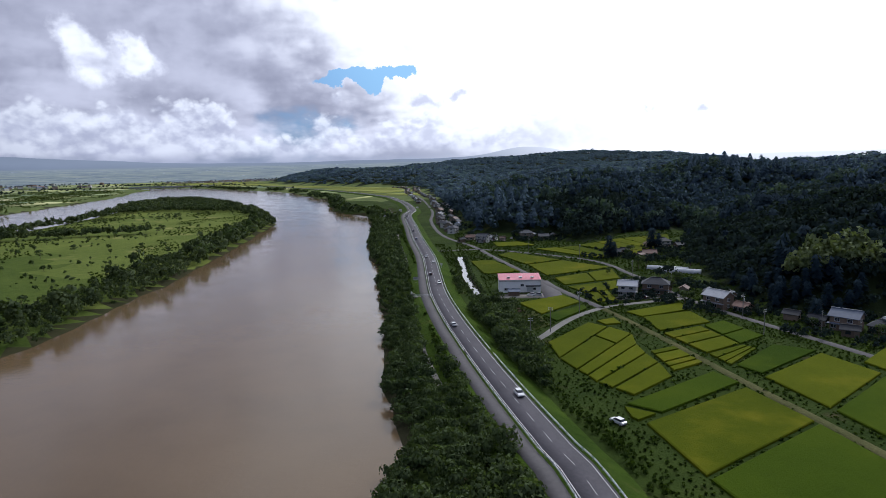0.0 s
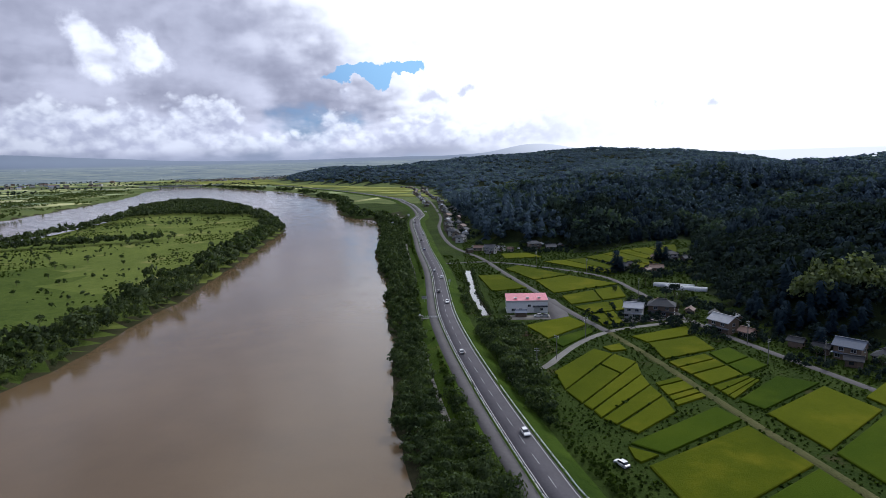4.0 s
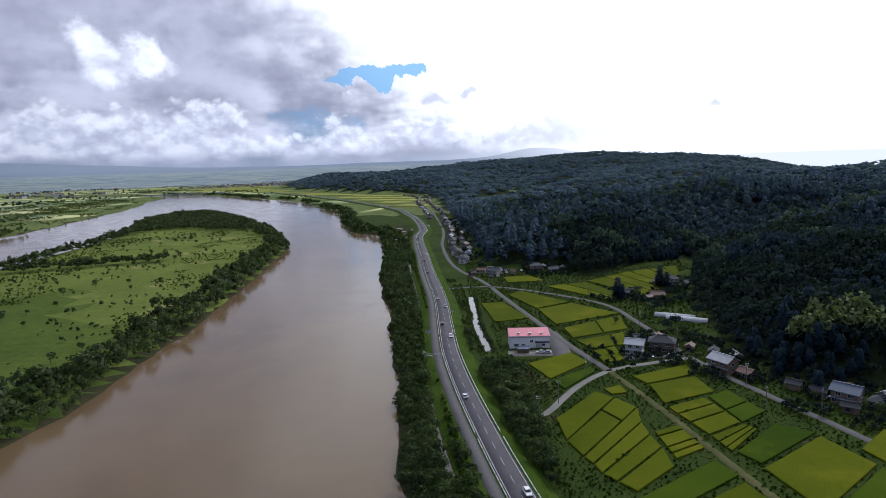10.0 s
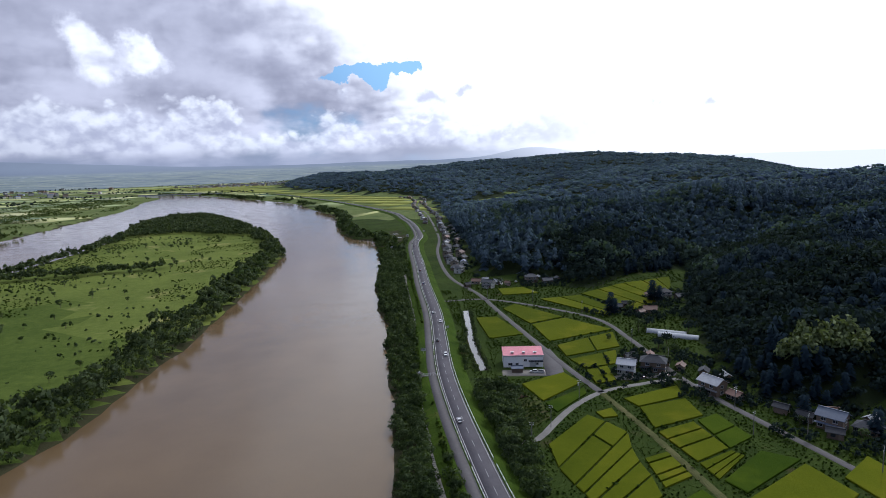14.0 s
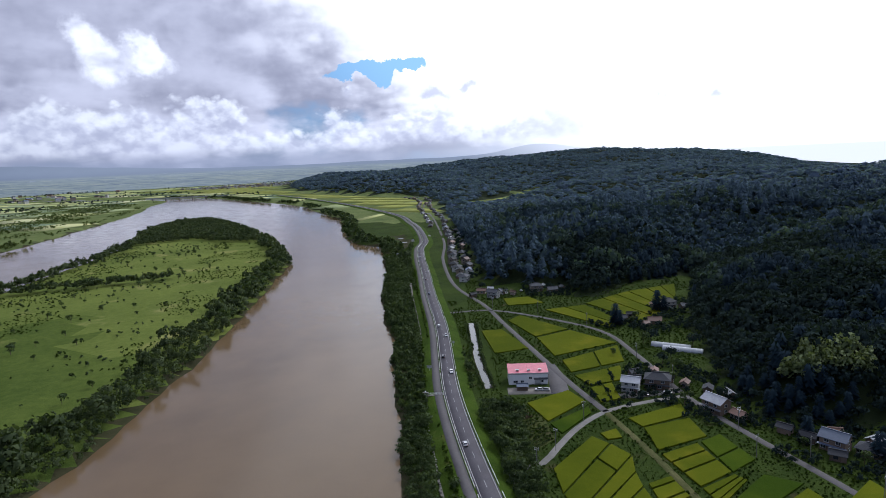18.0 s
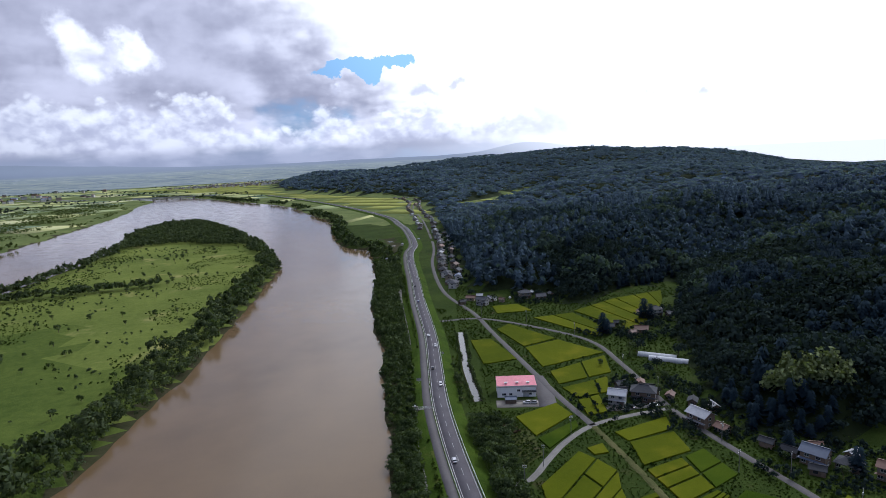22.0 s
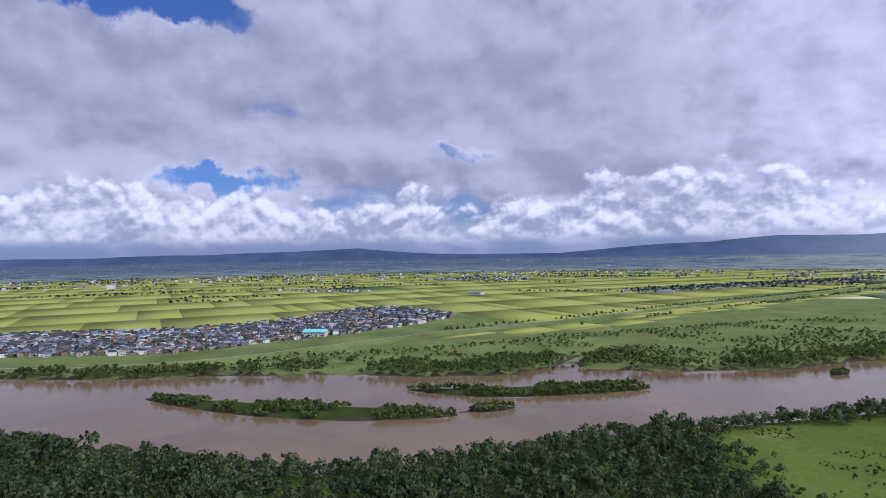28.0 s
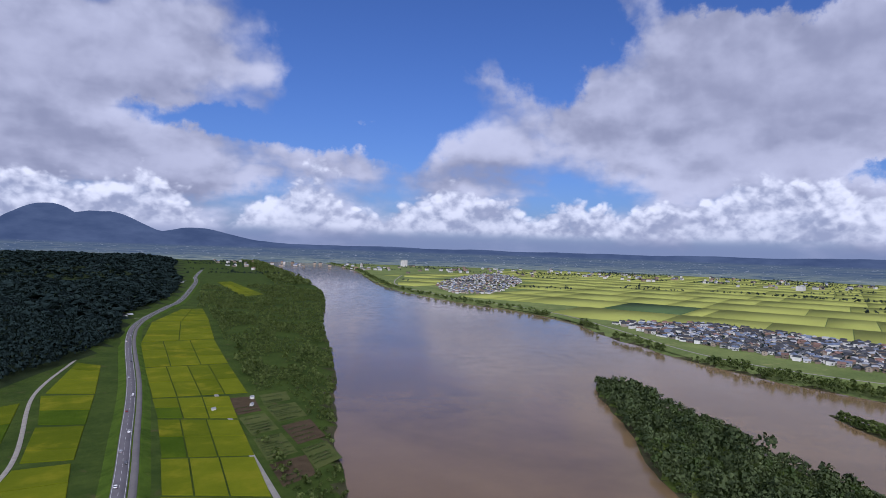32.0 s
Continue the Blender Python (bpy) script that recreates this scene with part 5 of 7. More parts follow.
for k, isle in enumerate((SHOAL_A, SHOAL_B, SHOAL_C, SHOAL_D, SHOAL_E)):
    lo, hi = isle.min(0), isle.max(0)
    p = sow(((lo[0], hi[0]), (lo[1], hi[1])), 3.6, lambda x, y: inside(x, y, isle) & ((waves(x, y, 30, k) > -0.1) | (k > 1)), 20 + k)
    scatter("shoal_bushes", BUSH_FAR, p, sizes_for(p, 3.0, 6.5, 20 + k), M_SCRUB, "low green bushes on a river shoal", "bushes", 20 + k)


# the far bank
def west_bank(x, y):
    d = distance(x, y, LEFT_BANK)
    land = ~inside(x, y, RIVER) & ~inside(x, y, CREEK) & (x < -600)
    wide = np.interp(y, [-900, -450, -150, 100, 330, 600, 900], [14, 18, 34, 90, 95, 60, 22])
    return land & (d > 1) & (d < wide) & (waves(x, y, 55, 2) + 0.6 * waves(x, y, 17, 5) > np.interp(d, [0, 20, 60], [-0.5, -0.15, 0.0]) + np.interp(y, [-500, -100], [0.35, 0.0]))


p = sow(((-1000, -600), (-1000, 1050)), 6.5, west_bank, 10)
scatter("west_bank_wood", TREE_FAR, p, sizes_for(p, 5.5, 10.5, 10), M_SCRUB, "willow thickets along the far bank", "trees", 10)
p = sow(((-2200, -900), (-4200, -1000)), 14, lambda x, y: ~inside(x, y, RIVER) & (distance(x, y, LEFT_BANK) < 26) & (distance(x, y, LEFT_BANK) > 2), 11)
scatter("west_bank_wood", BUSH_FAR, p, sizes_for(p, 7, 13, 11), M_SCRUB, "far bushes along the river", "bushes", 11)
p = sow(((-1600, -690), (-700, 2300)), 10.0, lambda x, y: ~inside(x, y, RIVER) & (distance(x, y, LEFT_BANK) < np.interp(y, [-700, -300, 0, 400, 1500], [40, 60, 160, 330, 380])) & (distance(x, y, LEFT_BANK) > 15) & (distance(x, y, WEST_LEVEE) > 24)
        & (waves(x, y, 90, 6) + 0.5 * waves(x, y, 28, 3) > -0.05), 12)
scatter("flood_meadow_bushes", BUSH_FAR, p, sizes_for(p, 2.5, 6.5, 12), M_SCRUB, "scattered bushes on the flood meadow", "bushes", 12)
line = offset(WEST_LEVEE[(WEST_LEVEE[:, 1] > 60) & (WEST_LEVEE[:, 1] < 2300)], -22)
p = curve(line, 8.0)
p = p[waves(p[:, 0], p[:, 1], 120, 3) > -0.5]
scatter("levee_trees", TREE_FAR, p, sizes_for(p, 6, 9.5, 13), M_THICKET, "row of trees along the levee", "trees", 13)
line = offset(WEST_LEVEE[(WEST_LEVEE[:, 1] > 300) & (WEST_LEVEE[:, 1] < 2300)], 85)
p = curve(line, 9.0)
p = p[waves(p[:, 0], p[:, 1], 140, 8) > -0.2]
scatter("levee_trees", TREE_FAR, p, sizes_for(p, 6, 10, 14), M_THICKET, "broken row of trees on the flood meadow", "trees", 14)
# woods and hedges far out on the plain
rng = np.random.default_rng(77)
p = []
for _ in range(190):
    a, r = rng.uniform(8, 168), 1900 + 2700 * rng.random() ** 0.6
    c = np.array([-math.sin(radians(a)) * r, math.cos(radians(a)) * r])
    d = np.array([math.cos(radians(a + rng.uniform(-20, 20))), math.sin(radians(a + rng.uniform(-20, 20)))])
    n = rng.integers(8, 26)
    p += [c + d * (k - n / 2) * 16 + rng.normal(size=2) * 6 for k in range(n)]
p = np.array(p)
p = p[west_plain(p[:, 0], p[:, 1]) | north_plain(p[:, 0], p[:, 1])]
scatter("plain_trees", TREE_FAR, p, sizes_for(p, 7, 14, 15), M_BROADLEAF, "far shelter belts on the plain", "trees", 15)


# ---------------------------------------------------------------- the wooded hills
def hill_wood(low, high, near, far):
    def test(x, y):
        r = np.hypot(x, y)
        ok = (r > near) & (r < far)
        d = np.full(x.shape, -1.0)
        d[ok] = forest_depth(x[ok], y[ok])
        return ok & (d > low) & (d < high)
    return test


bamboo_at = np.array([162.0, 252.0])


def in_bamboo(x, y):
    return np.hypot((x - bamboo_at[0]) / 19, (y - bamboo_at[1]) / 6) < 1 + 0.3 * waves(x, y, 9, 1)


p = sow(((100, 420), (120, 640)), 5.2, lambda x, y: hill_wood(2, 260, 0, 640)(x, y) & ~in_bamboo(x, y), 30)
kinds = waves(p[:, 0], p[:, 1], 55, 4) + 0.6 * np.random.default_rng(5).normal(size=len(p)) * 0.5
q = p[kinds > 0.45]
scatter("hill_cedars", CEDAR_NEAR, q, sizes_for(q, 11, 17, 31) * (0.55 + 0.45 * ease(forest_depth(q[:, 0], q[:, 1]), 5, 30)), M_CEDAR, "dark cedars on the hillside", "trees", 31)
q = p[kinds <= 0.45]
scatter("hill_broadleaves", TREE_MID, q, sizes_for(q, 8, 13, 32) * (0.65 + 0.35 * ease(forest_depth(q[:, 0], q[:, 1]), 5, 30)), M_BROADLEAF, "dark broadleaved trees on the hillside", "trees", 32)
p = sow(((130, 195), (235, 275)), 3.2, lambda x, y: in_bamboo(x, y), 33)
scatter("bamboo_grove", BAMBOO, p, sizes_for(p, 7.5, 11.0, 33), M_BAMBOO, "pale yellow-green bamboo grove lit by the sun", "bamboo", 33)
p = sow(((-40, 1100), (420, 1150)), 8.0, lambda x, y: hill_wood(3, 900, 0, 1300)(x, y) & ~((x > 100) & (x < 420) & (y < 640) & (np.hypot(x, y) < 640) & (forest_depth(x, y) < 260)), 34)
kinds = waves(p[:, 0], p[:, 1], 120, 9) + 0.35 * np.random.default_rng(6).normal(size=len(p))
q = p[kinds > 0.75]
scatter("hill_cedars", CEDAR_MID, q, sizes_for(q, 14, 20, 35), M_HAZED_WOOD, "stand of dark cedars on the hill", "trees", 35)
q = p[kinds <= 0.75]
# beyond about a kilometre the trees take the bluest, haze-tinted leaves
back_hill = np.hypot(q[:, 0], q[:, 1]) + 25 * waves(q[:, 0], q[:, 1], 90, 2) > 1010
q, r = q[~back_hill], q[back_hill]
scatter("hill_broadleaves", TREE_FAR, q, sizes_for(q, 8, 15, 36), M_HAZED_WOOD, "broadleaved wood covering the hill", "trees", 36)
scatter("hill_broadleaves", TREE_FAR, r, sizes_for(r, 9, 15, 40), M_HAZED_RIDGE, "wood on the farther hill, tinted blue as haze", "trees", 40)
p = sow(((20, 700), (420, 1000)), 21.0, lambda x, y: hill_wood(12, 500, 0, 1000)(x, y) & (waves(x, y, 85, 7) + 0.5 * waves(x, y, 30, 2) > 0.15), 41)
scatter("hill_crowns", TREE_MID, p, sizes_for(p, 12, 19, 41), M_LIT_CROWN, "taller crowns coloured paler as highlights above the dark hill wood", "trees", 41)
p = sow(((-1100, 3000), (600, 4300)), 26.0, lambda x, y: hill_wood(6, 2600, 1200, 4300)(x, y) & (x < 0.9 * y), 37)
scatter("far_hill_wood", TREE_FAR, p, sizes_for(p, 24, 38, 37), M_HAZED_RIDGE, "far wooded ridge tinted blue as haze", "trees", 37, tall=np.full(len(p), 0.42))
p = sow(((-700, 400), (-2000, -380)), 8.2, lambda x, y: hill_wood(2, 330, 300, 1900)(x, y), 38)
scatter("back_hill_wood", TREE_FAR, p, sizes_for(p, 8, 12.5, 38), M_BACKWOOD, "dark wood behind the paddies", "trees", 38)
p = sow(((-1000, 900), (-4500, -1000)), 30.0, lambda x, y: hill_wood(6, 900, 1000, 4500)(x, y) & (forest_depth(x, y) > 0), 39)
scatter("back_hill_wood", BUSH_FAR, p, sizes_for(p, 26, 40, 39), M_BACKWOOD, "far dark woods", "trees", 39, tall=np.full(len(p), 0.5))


# ---------------------------------------------------------------- single trees
def trunk_mesh(seed, high, thick):
    """A tapered, slightly bent trunk with four limbs."""
    rng = np.random.default_rng(seed)
    pieces = []

    def limb(a, b, ra, rb, sides=6):
        a, b = np.array(a, float), np.array(b, float)
        d = (b - a) / np.linalg.norm(b - a)
        s = np.cross(d, (0.3, 0.9, 0.1))
        s /= np.linalg.norm(s)
        t = np.cross(d, s)
        v = [a + (s * math.cos(k) + t * math.sin(k)) * ra for k in np.linspace(0, 2 * math.pi, sides, False)]
        v += [b + (s * math.cos(k) + t * math.sin(k)) * rb for k in np.linspace(0, 2 * math.pi, sides, False)]
        pieces.append((v, [(i, (i + 1) % sides, sides + (i + 1) % sides, sides + i) for i in range(sides)]))
    bend = rng.normal(size=2) * 0.05 * high
    limb((0, 0, -0.2), (bend[0] * 0.5, bend[1] * 0.5, high * 0.3), thick, thick * 0.75)
    limb((bend[0] * 0.5, bend[1] * 0.5, high * 0.3), (bend[0], bend[1], high * 0.75), thick * 0.75, thick * 0.25)
    for k in range(4):
        a = k * 1.57 + rng.uniform(-0.4, 0.4)
        limb((bend[0] * 0.5, bend[1] * 0.5, high * (0.28 + 0.06 * k)), (0.3 * high * math.cos(a), 0.3 * high * math.sin(a), high * (0.55 + 0.07 * k)), thick * 0.45, thick * 0.12, 5)
    return mesh_from("trunk", *joined(pieces), M_BARK)


def crown_mesh(v, size, material):
    me = raw_mesh("crown", v * size, np.arange(len(v)).reshape(-1, 4), material, True)
    set_normals(me, outward(v))
    return me


TREES = []
for i, (h, mat, fine_) in enumerate(((5.0, M_WILLOW, 4), (6.0, M_THICKET, 5), (3.6, M_WILLOW, 3), (7.5, M_BROADLEAF, 6), (4.4, M_THICKET, 4))):
    TREES.append((trunk_mesh(i, h, 0.03 * h), crown_mesh(leaf_shell(90 + i, 150, fine_, 1.0, 0.95, 0.17, 0.08), h, mat)))
TREES.append((trunk_mesh(9, 12, 0.2), crown_mesh(needle_shell(99, 11, 9, 0.36, 1.0), 12, M_CEDAR)))


def tree(x, y, z, kind_, size, label, group, name="tree"):
    t = tagged(new(name), label, "tree", group)
    t.matrix_basis = pose(x, y, float(z), 0, 0, random.uniform(0, 360)) @ Matrix.Scale(size, 4)
    part("trunk", TREES[kind_][0], t)
    part("crown", TREES[kind_][1], t)


random.seed(12)
p = sow(((-520, -190), (190, 960)), 26, lambda x, y: (isle_edge(x, y) > 25) & ~isle_wood(x, y) & (waves(x, y, 90, 3) + 0.5 * waves(x, y, 31, 5) > 0.05), 50)
p = p[:170]
for (x, y), z in zip(p, level(p[:, 0], p[:, 1])):
    k = random.choice((0, 1, 2, 2, 4))
    tree(x, y, z, k, random.uniform(0.6, 1.2), "small willow standing in the island meadow" if k in (0, 2) else "round green bush tree in the island meadow", "trees in the island meadow", "willow_tree" if k in (0, 2) else "bush_tree")
for x, y, k, s in ((108, 394, 5, 1.2), (110, 390, 5, 0.9), (124, 398, 1, 1.1), (118, 392, 4, 1.2), (139, 340, 3, 1.3), (118, 352, 3, 1.2), (112, 346, 1, 1.3), (146, 424, 5, 1.3), (150, 421, 5, 1.0),
                   (94, 290, 3, 0.9), (108, 284, 1, 0.9), (123, 262, 3, 1.0), (108, 262, 4, 1.0), (104, 258, 1, 0.9), (139, 222, 5, 0.8), (150, 214, 3, 1.0), (133, 214, 4, 0.9), (155, 204, 5, 0.9),
                   (147, 200, 1, 0.8), (64, 512, 3, 1.2), (82, 508, 3, 1.0), (40, 492, 1, 1.2), (22, 520, 3, 1.0), (90, 330, 1, 0.7), (112, 312, 3, 1.0), (120, 320, 3, 1.1), (117, 302, 1, 1.0)):
    tree(x, y, 0.0, k, s, "tall dark cedar beside a farmhouse" if k == 5 else "leafy garden tree beside a farmhouse", "trees in the hamlet", "cedar_tree" if k == 5 else "garden_tree")

# ---------------------------------------------------------------- buildings
def walls_mesh(w, d, h, material, plinth=0.35):
    """Four walls round w by d metres with a plinth, middle at the origin."""
    rows = [box(-w / 2, -d / 2, -0.3, w / 2, d / 2, h), box(-w / 2 - 0.06, -d / 2 - 0.06, -0.3, w / 2 + 0.06, d / 2 + 0.06, plinth)]
    return mesh_from("wall", *joined(rows), material)


def gable_roof(w, d, z, rise, eave, material, thick=0.18):
    """A ridged roof along x, with eaves, thickness and a ridge cap."""
    x, y = w / 2 + eave, d / 2 + eave
    drop = rise * eave / (d / 2)
    v = []
    for lift in (0, thick):
        v += [(-x, -y, z - drop + lift), (x, -y, z - drop + lift), (x, 0, z + rise + lift), (-x, 0, z + rise + lift), (-x, y, z - drop + lift), (x, y, z - drop + lift)]
    f = [(6, 7, 8, 9), (9, 8, 11, 10), (3, 2, 1, 0), (4, 5, 2, 3), (0, 1, 7, 6), (5, 4, 10, 11), (0, 6, 9, 3), (3, 9, 10, 4), (1, 2, 8, 7), (2, 5, 11, 8)]
    ridge = box(-x - 0.05, -0.22, z + rise + thick * 0.4, x + 0.05, 0.22, z + rise + thick + 0.22)
    return mesh_from("roof", *joined([(v, f), ridge]), material)


def hip_roof(w, d, z, rise, eave, material, thick=0.18):
    """A hipped roof with a short ridge along x."""
    x, y, r = w / 2 + eave, d / 2 + eave, max(0.3, (w - d) / 2 + 0.4)
    z0 = z - rise * eave / (d / 2)
    v = []
    for lift in (0, thick):
        v += [(-x, -y, z0 + lift), (x, -y, z0 + lift), (x, y, z0 + lift), (-x, y, z0 + lift), (-r, 0, z + rise + lift), (r, 0, z + rise + lift)]
    f = [(6, 7, 11, 10), (7, 8, 11), (8, 9, 10, 11), (9, 6, 10), (4, 5, 1, 0), (5, 2, 1), (5, 4, 3, 2), (4, 0, 3), (0, 1, 7, 6), (1, 2, 8, 7), (2, 3, 9, 8), (3, 0, 6, 9)]
    return mesh_from("roof", *joined([(v, f), box(-r - 0.2, -0.22, z + rise, r + 0.2, 0.22, z + rise + thick + 0.25)]), material)


def gable_ends(w, d, z, rise, material, parent):
    """The two wall pieces under the ridge, one at each end."""
    for s in (-1, 1):
        v = [(s * w / 2, -d / 2, z), (s * w / 2, d / 2, z), (s * w / 2, 0, z + rise), (s * (w / 2 - 0.15), -d / 2, z), (s * (w / 2 - 0.15), d / 2, z), (s * (w / 2 - 0.15), 0, z + rise)]
        part("gable", mesh_from("gable", v, [(0, 1, 2), (5, 4, 3), (0, 2, 5, 3), (1, 4, 5, 2)], material), parent)


WINDOWS = {}


def window_meshes(w, h):
    if (w, h) not in WINDOWS:
        frame_ = boxes("window_frame", [(-w / 2, -0.10, 0, w / 2, 0.02, 0.08), (-w / 2, -0.10, h - 0.08, w / 2, 0.02, h), (-w / 2, -0.10, 0.08, -w / 2 + 0.08, 0.02, h - 0.08),
                                        (w / 2 - 0.08, -0.10, 0.08, w / 2, 0.02, h - 0.08), (-0.04, -0.09, 0.08, 0.04, 0.02, h - 0.08), (-w / 2 - 0.1, -0.16, -0.08, w / 2 + 0.1, 0.02, 0)], M_STEEL)
        pane = boxes("pane", [(-w / 2 + 0.08, -0.05, 0.08, w / 2 - 0.08, -0.01, h - 0.08)], M_GLASS)
        WINDOWS[(w, h)] = frame_, pane
    return WINDOWS[(w, h)]


def window(parent, side, along, z, w=1.7, h=1.3, width=8.0, depth=6.0, framed=True):
    """A window on one of the four sides: 0 south, 1 east, 2 north, 3 west."""
    frame_, pane = window_meshes(w, h)
    spin = (0, 90, 180, 270)[side]
    out = (depth if side in (0, 2) else width) / 2
    m = pose(0, 0, 0, 0, 0, spin) @ pose(along, -out, z)
    ob = part("window", frame_ if framed else pane, parent)
    ob.matrix_basis = m
    if framed:
        part("pane", pane, ob, "dark reflecting glass")
    return ob


def house(width, depth, storeys, wall_mat, roof_mat, hipped, detail, label, porch=True):
    """One Japanese house: walls, roof with eaves, lower porch roof, windows and a door."""
    h = 2.6 * storeys + 0.2
    top = tagged(new("house"), label, "house")
    part("wall", walls_mesh(width, depth, h, wall_mat), top)
    rise = depth * 0.27
    if hipped:
        part("roof", hip_roof(width, depth, h, rise, 0.7, roof_mat), top, "tiled hip roof")
    else:
        gable_ends(width, depth, h, rise, wall_mat, top)
        part("roof", gable_roof(width, depth, h, rise, 0.7, roof_mat), top, "gable roof with deep eaves")
    if porch and storeys > 1:
        part("porch_roof", mesh_from("porch_roof", *joined([box(-width / 2 - 0.6, -depth / 2 - 1.3, 2.5, width / 2 + 0.6, -depth / 2, 2.66), box(-width / 2 - 0.5, -depth / 2 - 0.6, 2.66, width / 2 + 0.5, -depth / 2, 2.8)]), roof_mat), top)
    part("door", boxes("door", [(width * 0.22, -depth / 2 - 0.07, 0.1, width * 0.22 + 1.7, -depth / 2 + 0.02, 2.2)], M_DARK_WALL), top, "dark sliding door")
    for s in range(storeys):
        z = 0.85 + 2.6 * s
        for side, count in ((0, 2), (2, 2), (1, 1), (3, 1)) if detail else ((0, 1), (1, 1), (3, 1)):
            span = width if side in (0, 2) else depth
            for k in range(count):
                along = (k - (count - 1) / 2) * span * 0.45 - (span * 0.12 if side == 0 and s == 0 else 0)
                window(top, side, along, z, width=width, depth=depth, framed=detail)
    return top


def at(ob, x, y, turn, z=0.0):
    ob.matrix_basis = pose(x, y, z, 0, 0, turn)
    return ob


# the farmhouses of the hamlet
HAMLET = "farmhouses of the hamlet"
for x, y, turn, w, d, st, wall, roof, hip, label in (
        (85, 277, -25, 9, 7, 2, M_WHITE_WALL, M_ROOF_PALE, False, "white two-storey farmhouse with a pale metal roof"),
        (90, 287, -20, 6, 5, 1, M_CREAM_WALL, M_ROOF_TILE, False, "small tiled outhouse beside a farm yard"),
        (99, 280, -22, 13, 9, 2, M_DARK_WALL, M_ROOF_TILE, True, "large dark wooden farmhouse under a grey tiled roof"),
        (106, 288, -22, 8, 6, 1, M_WHITE_WALL, M_ROOF_TILE, False, "low storehouse with white walls and grey tiles"),
        (115, 250, -62, 11, 8, 2, M_DARK_WALL, M_ROOF_PALE, False, "wooden farmhouse with a ribbed pale metal roof"),
        (121, 241, -62, 6, 5, 1, M_CREAM_WALL, M_ROOF_BROWN, False, "low shed with a rusty brown roof by the road"),
        (144, 212, -50, 10, 8, 2, M_DARK_WALL, M_ROOF_BLUE, False, "dark wooden farmhouse with a blue-grey metal roof under the wood"),
        (154, 207, -50, 9, 7, 1, M_DARK_WALL, M_ROOF_TILE, True, "low dark farmhouse under tiles beside the wood"),
        (138, 219, -50, 6, 4, 1, M_WHITE_WALL, M_ROOF_TILE, False, "small white storehouse in a yard"),
        (163, 198, -48, 8, 6, 2, M_CREAM_WALL, M_ROOF_BROWN, False, "cream farmhouse with a brown roof"),
        (157, 432, 15, 10, 8, 2, M_WHITE_WALL, M_ROOF_TILE, True, "white farmhouse under grey tiles below the hill"),
        (168, 428, 15, 9, 6, 1, M_DARK_WALL, M_ROOF_TILE, False, "dark low farmhouse below the hill"),
        (114, 402, -10, 8, 6, 1, M_DARK_WALL, M_ROOF_TILE, False, "weathered barn with a tiled roof among trees"),
        (134, 392, -15, 9, 7, 1, M_DARK_WALL, M_ROOF_BROWN, False, "brown-roofed barn among trees"),
        (69, 505, 8, 11, 8, 2, M_CREAM_WALL, M_ROOF_TILE, True, "tiled farmhouse at the foot of the wooded hill"),
        (82, 500, 8, 9, 7, 1, M_DARK_WALL, M_ROOF_TILE, False, "dark farmhouse at the foot of the hill"),
        (31, 487, -30, 10, 7, 2, M_WHITE_WALL, M_ROOF_TILE, False, "white farmhouse beside the farm road"),
        (40, 500, -30, 8, 6, 1, M_WHITE_WALL, M_ROOF_PALE, False, "white shed with a pale roof"),
        (22, 505, -15, 8, 6, 1, M_CREAM_WALL, M_ROOF_BROWN, False, "cream house with a brown roof")):
    tagged(at(house(w * 0.88, d * 0.88, st, wall, roof, hip, True, label), x, y, turn), group=HAMLET)

# the row of houses along the foot of the hill
KINDS = [house(10, 7.5, 2, M_WHITE_WALL, M_ROOF_TILE, True, False, "white two-storey house with a grey tiled hip roof"),
         house(9, 7, 2, M_CREAM_WALL, M_ROOF_TILE, False, False, "cream two-storey house with a dark tiled roof"),
         house(11, 8, 1, M_DARK_WALL, M_ROOF_TILE, True, False, "low wooden house under dark tiles"),
         house(8.5, 7, 2, M_CREAM_WALL, M_ROOF_BROWN, False, False, "cream house with a brown metal roof"),
         house(9, 6.5, 2, M_WHITE_WALL, M_ROOF_BLUE, False, False, "white house with a blue metal roof"),
         house(8, 6, 1, M_WHITE_WALL, M_ROOF_PALE, False, False, "small white house with a pale metal roof")]
ROW, IN_TOWN, NORTH, BACK_ROW = "houses along the foot of the hill", "houses of the riverside town", "houses of the far village", "houses behind the paddies"
first = [(8, 560, 70), (8, 1010, 80), (-30, 1230, 70), (-75, 1560, 60), (-99, -946, 30), (-160, -1196, 20)]
groups = [ROW, ROW, ROW, ROW, BACK_ROW, BACK_ROW]
for ob, (x, y, turn), g in zip(KINDS, first, groups):
    tagged(at(ob, x, y, turn), group=g)
random.seed(5)
spots = []
for i, y in enumerate(np.arange(575, 1000, 17)):
    x = float(np.interp(y, FARM_ROAD[:, 1], FARM_ROAD[:, 0]))
    spots.append((x + random.uniform(9, 12), y + random.uniform(-4, 4), 75 + random.uniform(-12, 12), ROW))
    if i % 2:
        spots.append((x + random.uniform(21, 26), y + random.uniform(-4, 4), 75 + random.uniform(-12, 12), ROW))
for y in np.arange(1040, 1900, 38):
    x = float(np.interp(y, FARM_ROAD[:, 1], FARM_ROAD[:, 0]))
    spots.append((x + random.uniform(-16, -10), y, 75 + random.uniform(-20, 20), ROW))
    spots.append((x + random.uniform(10, 16), y + 12, 75 + random.uniform(-20, 20), ROW))
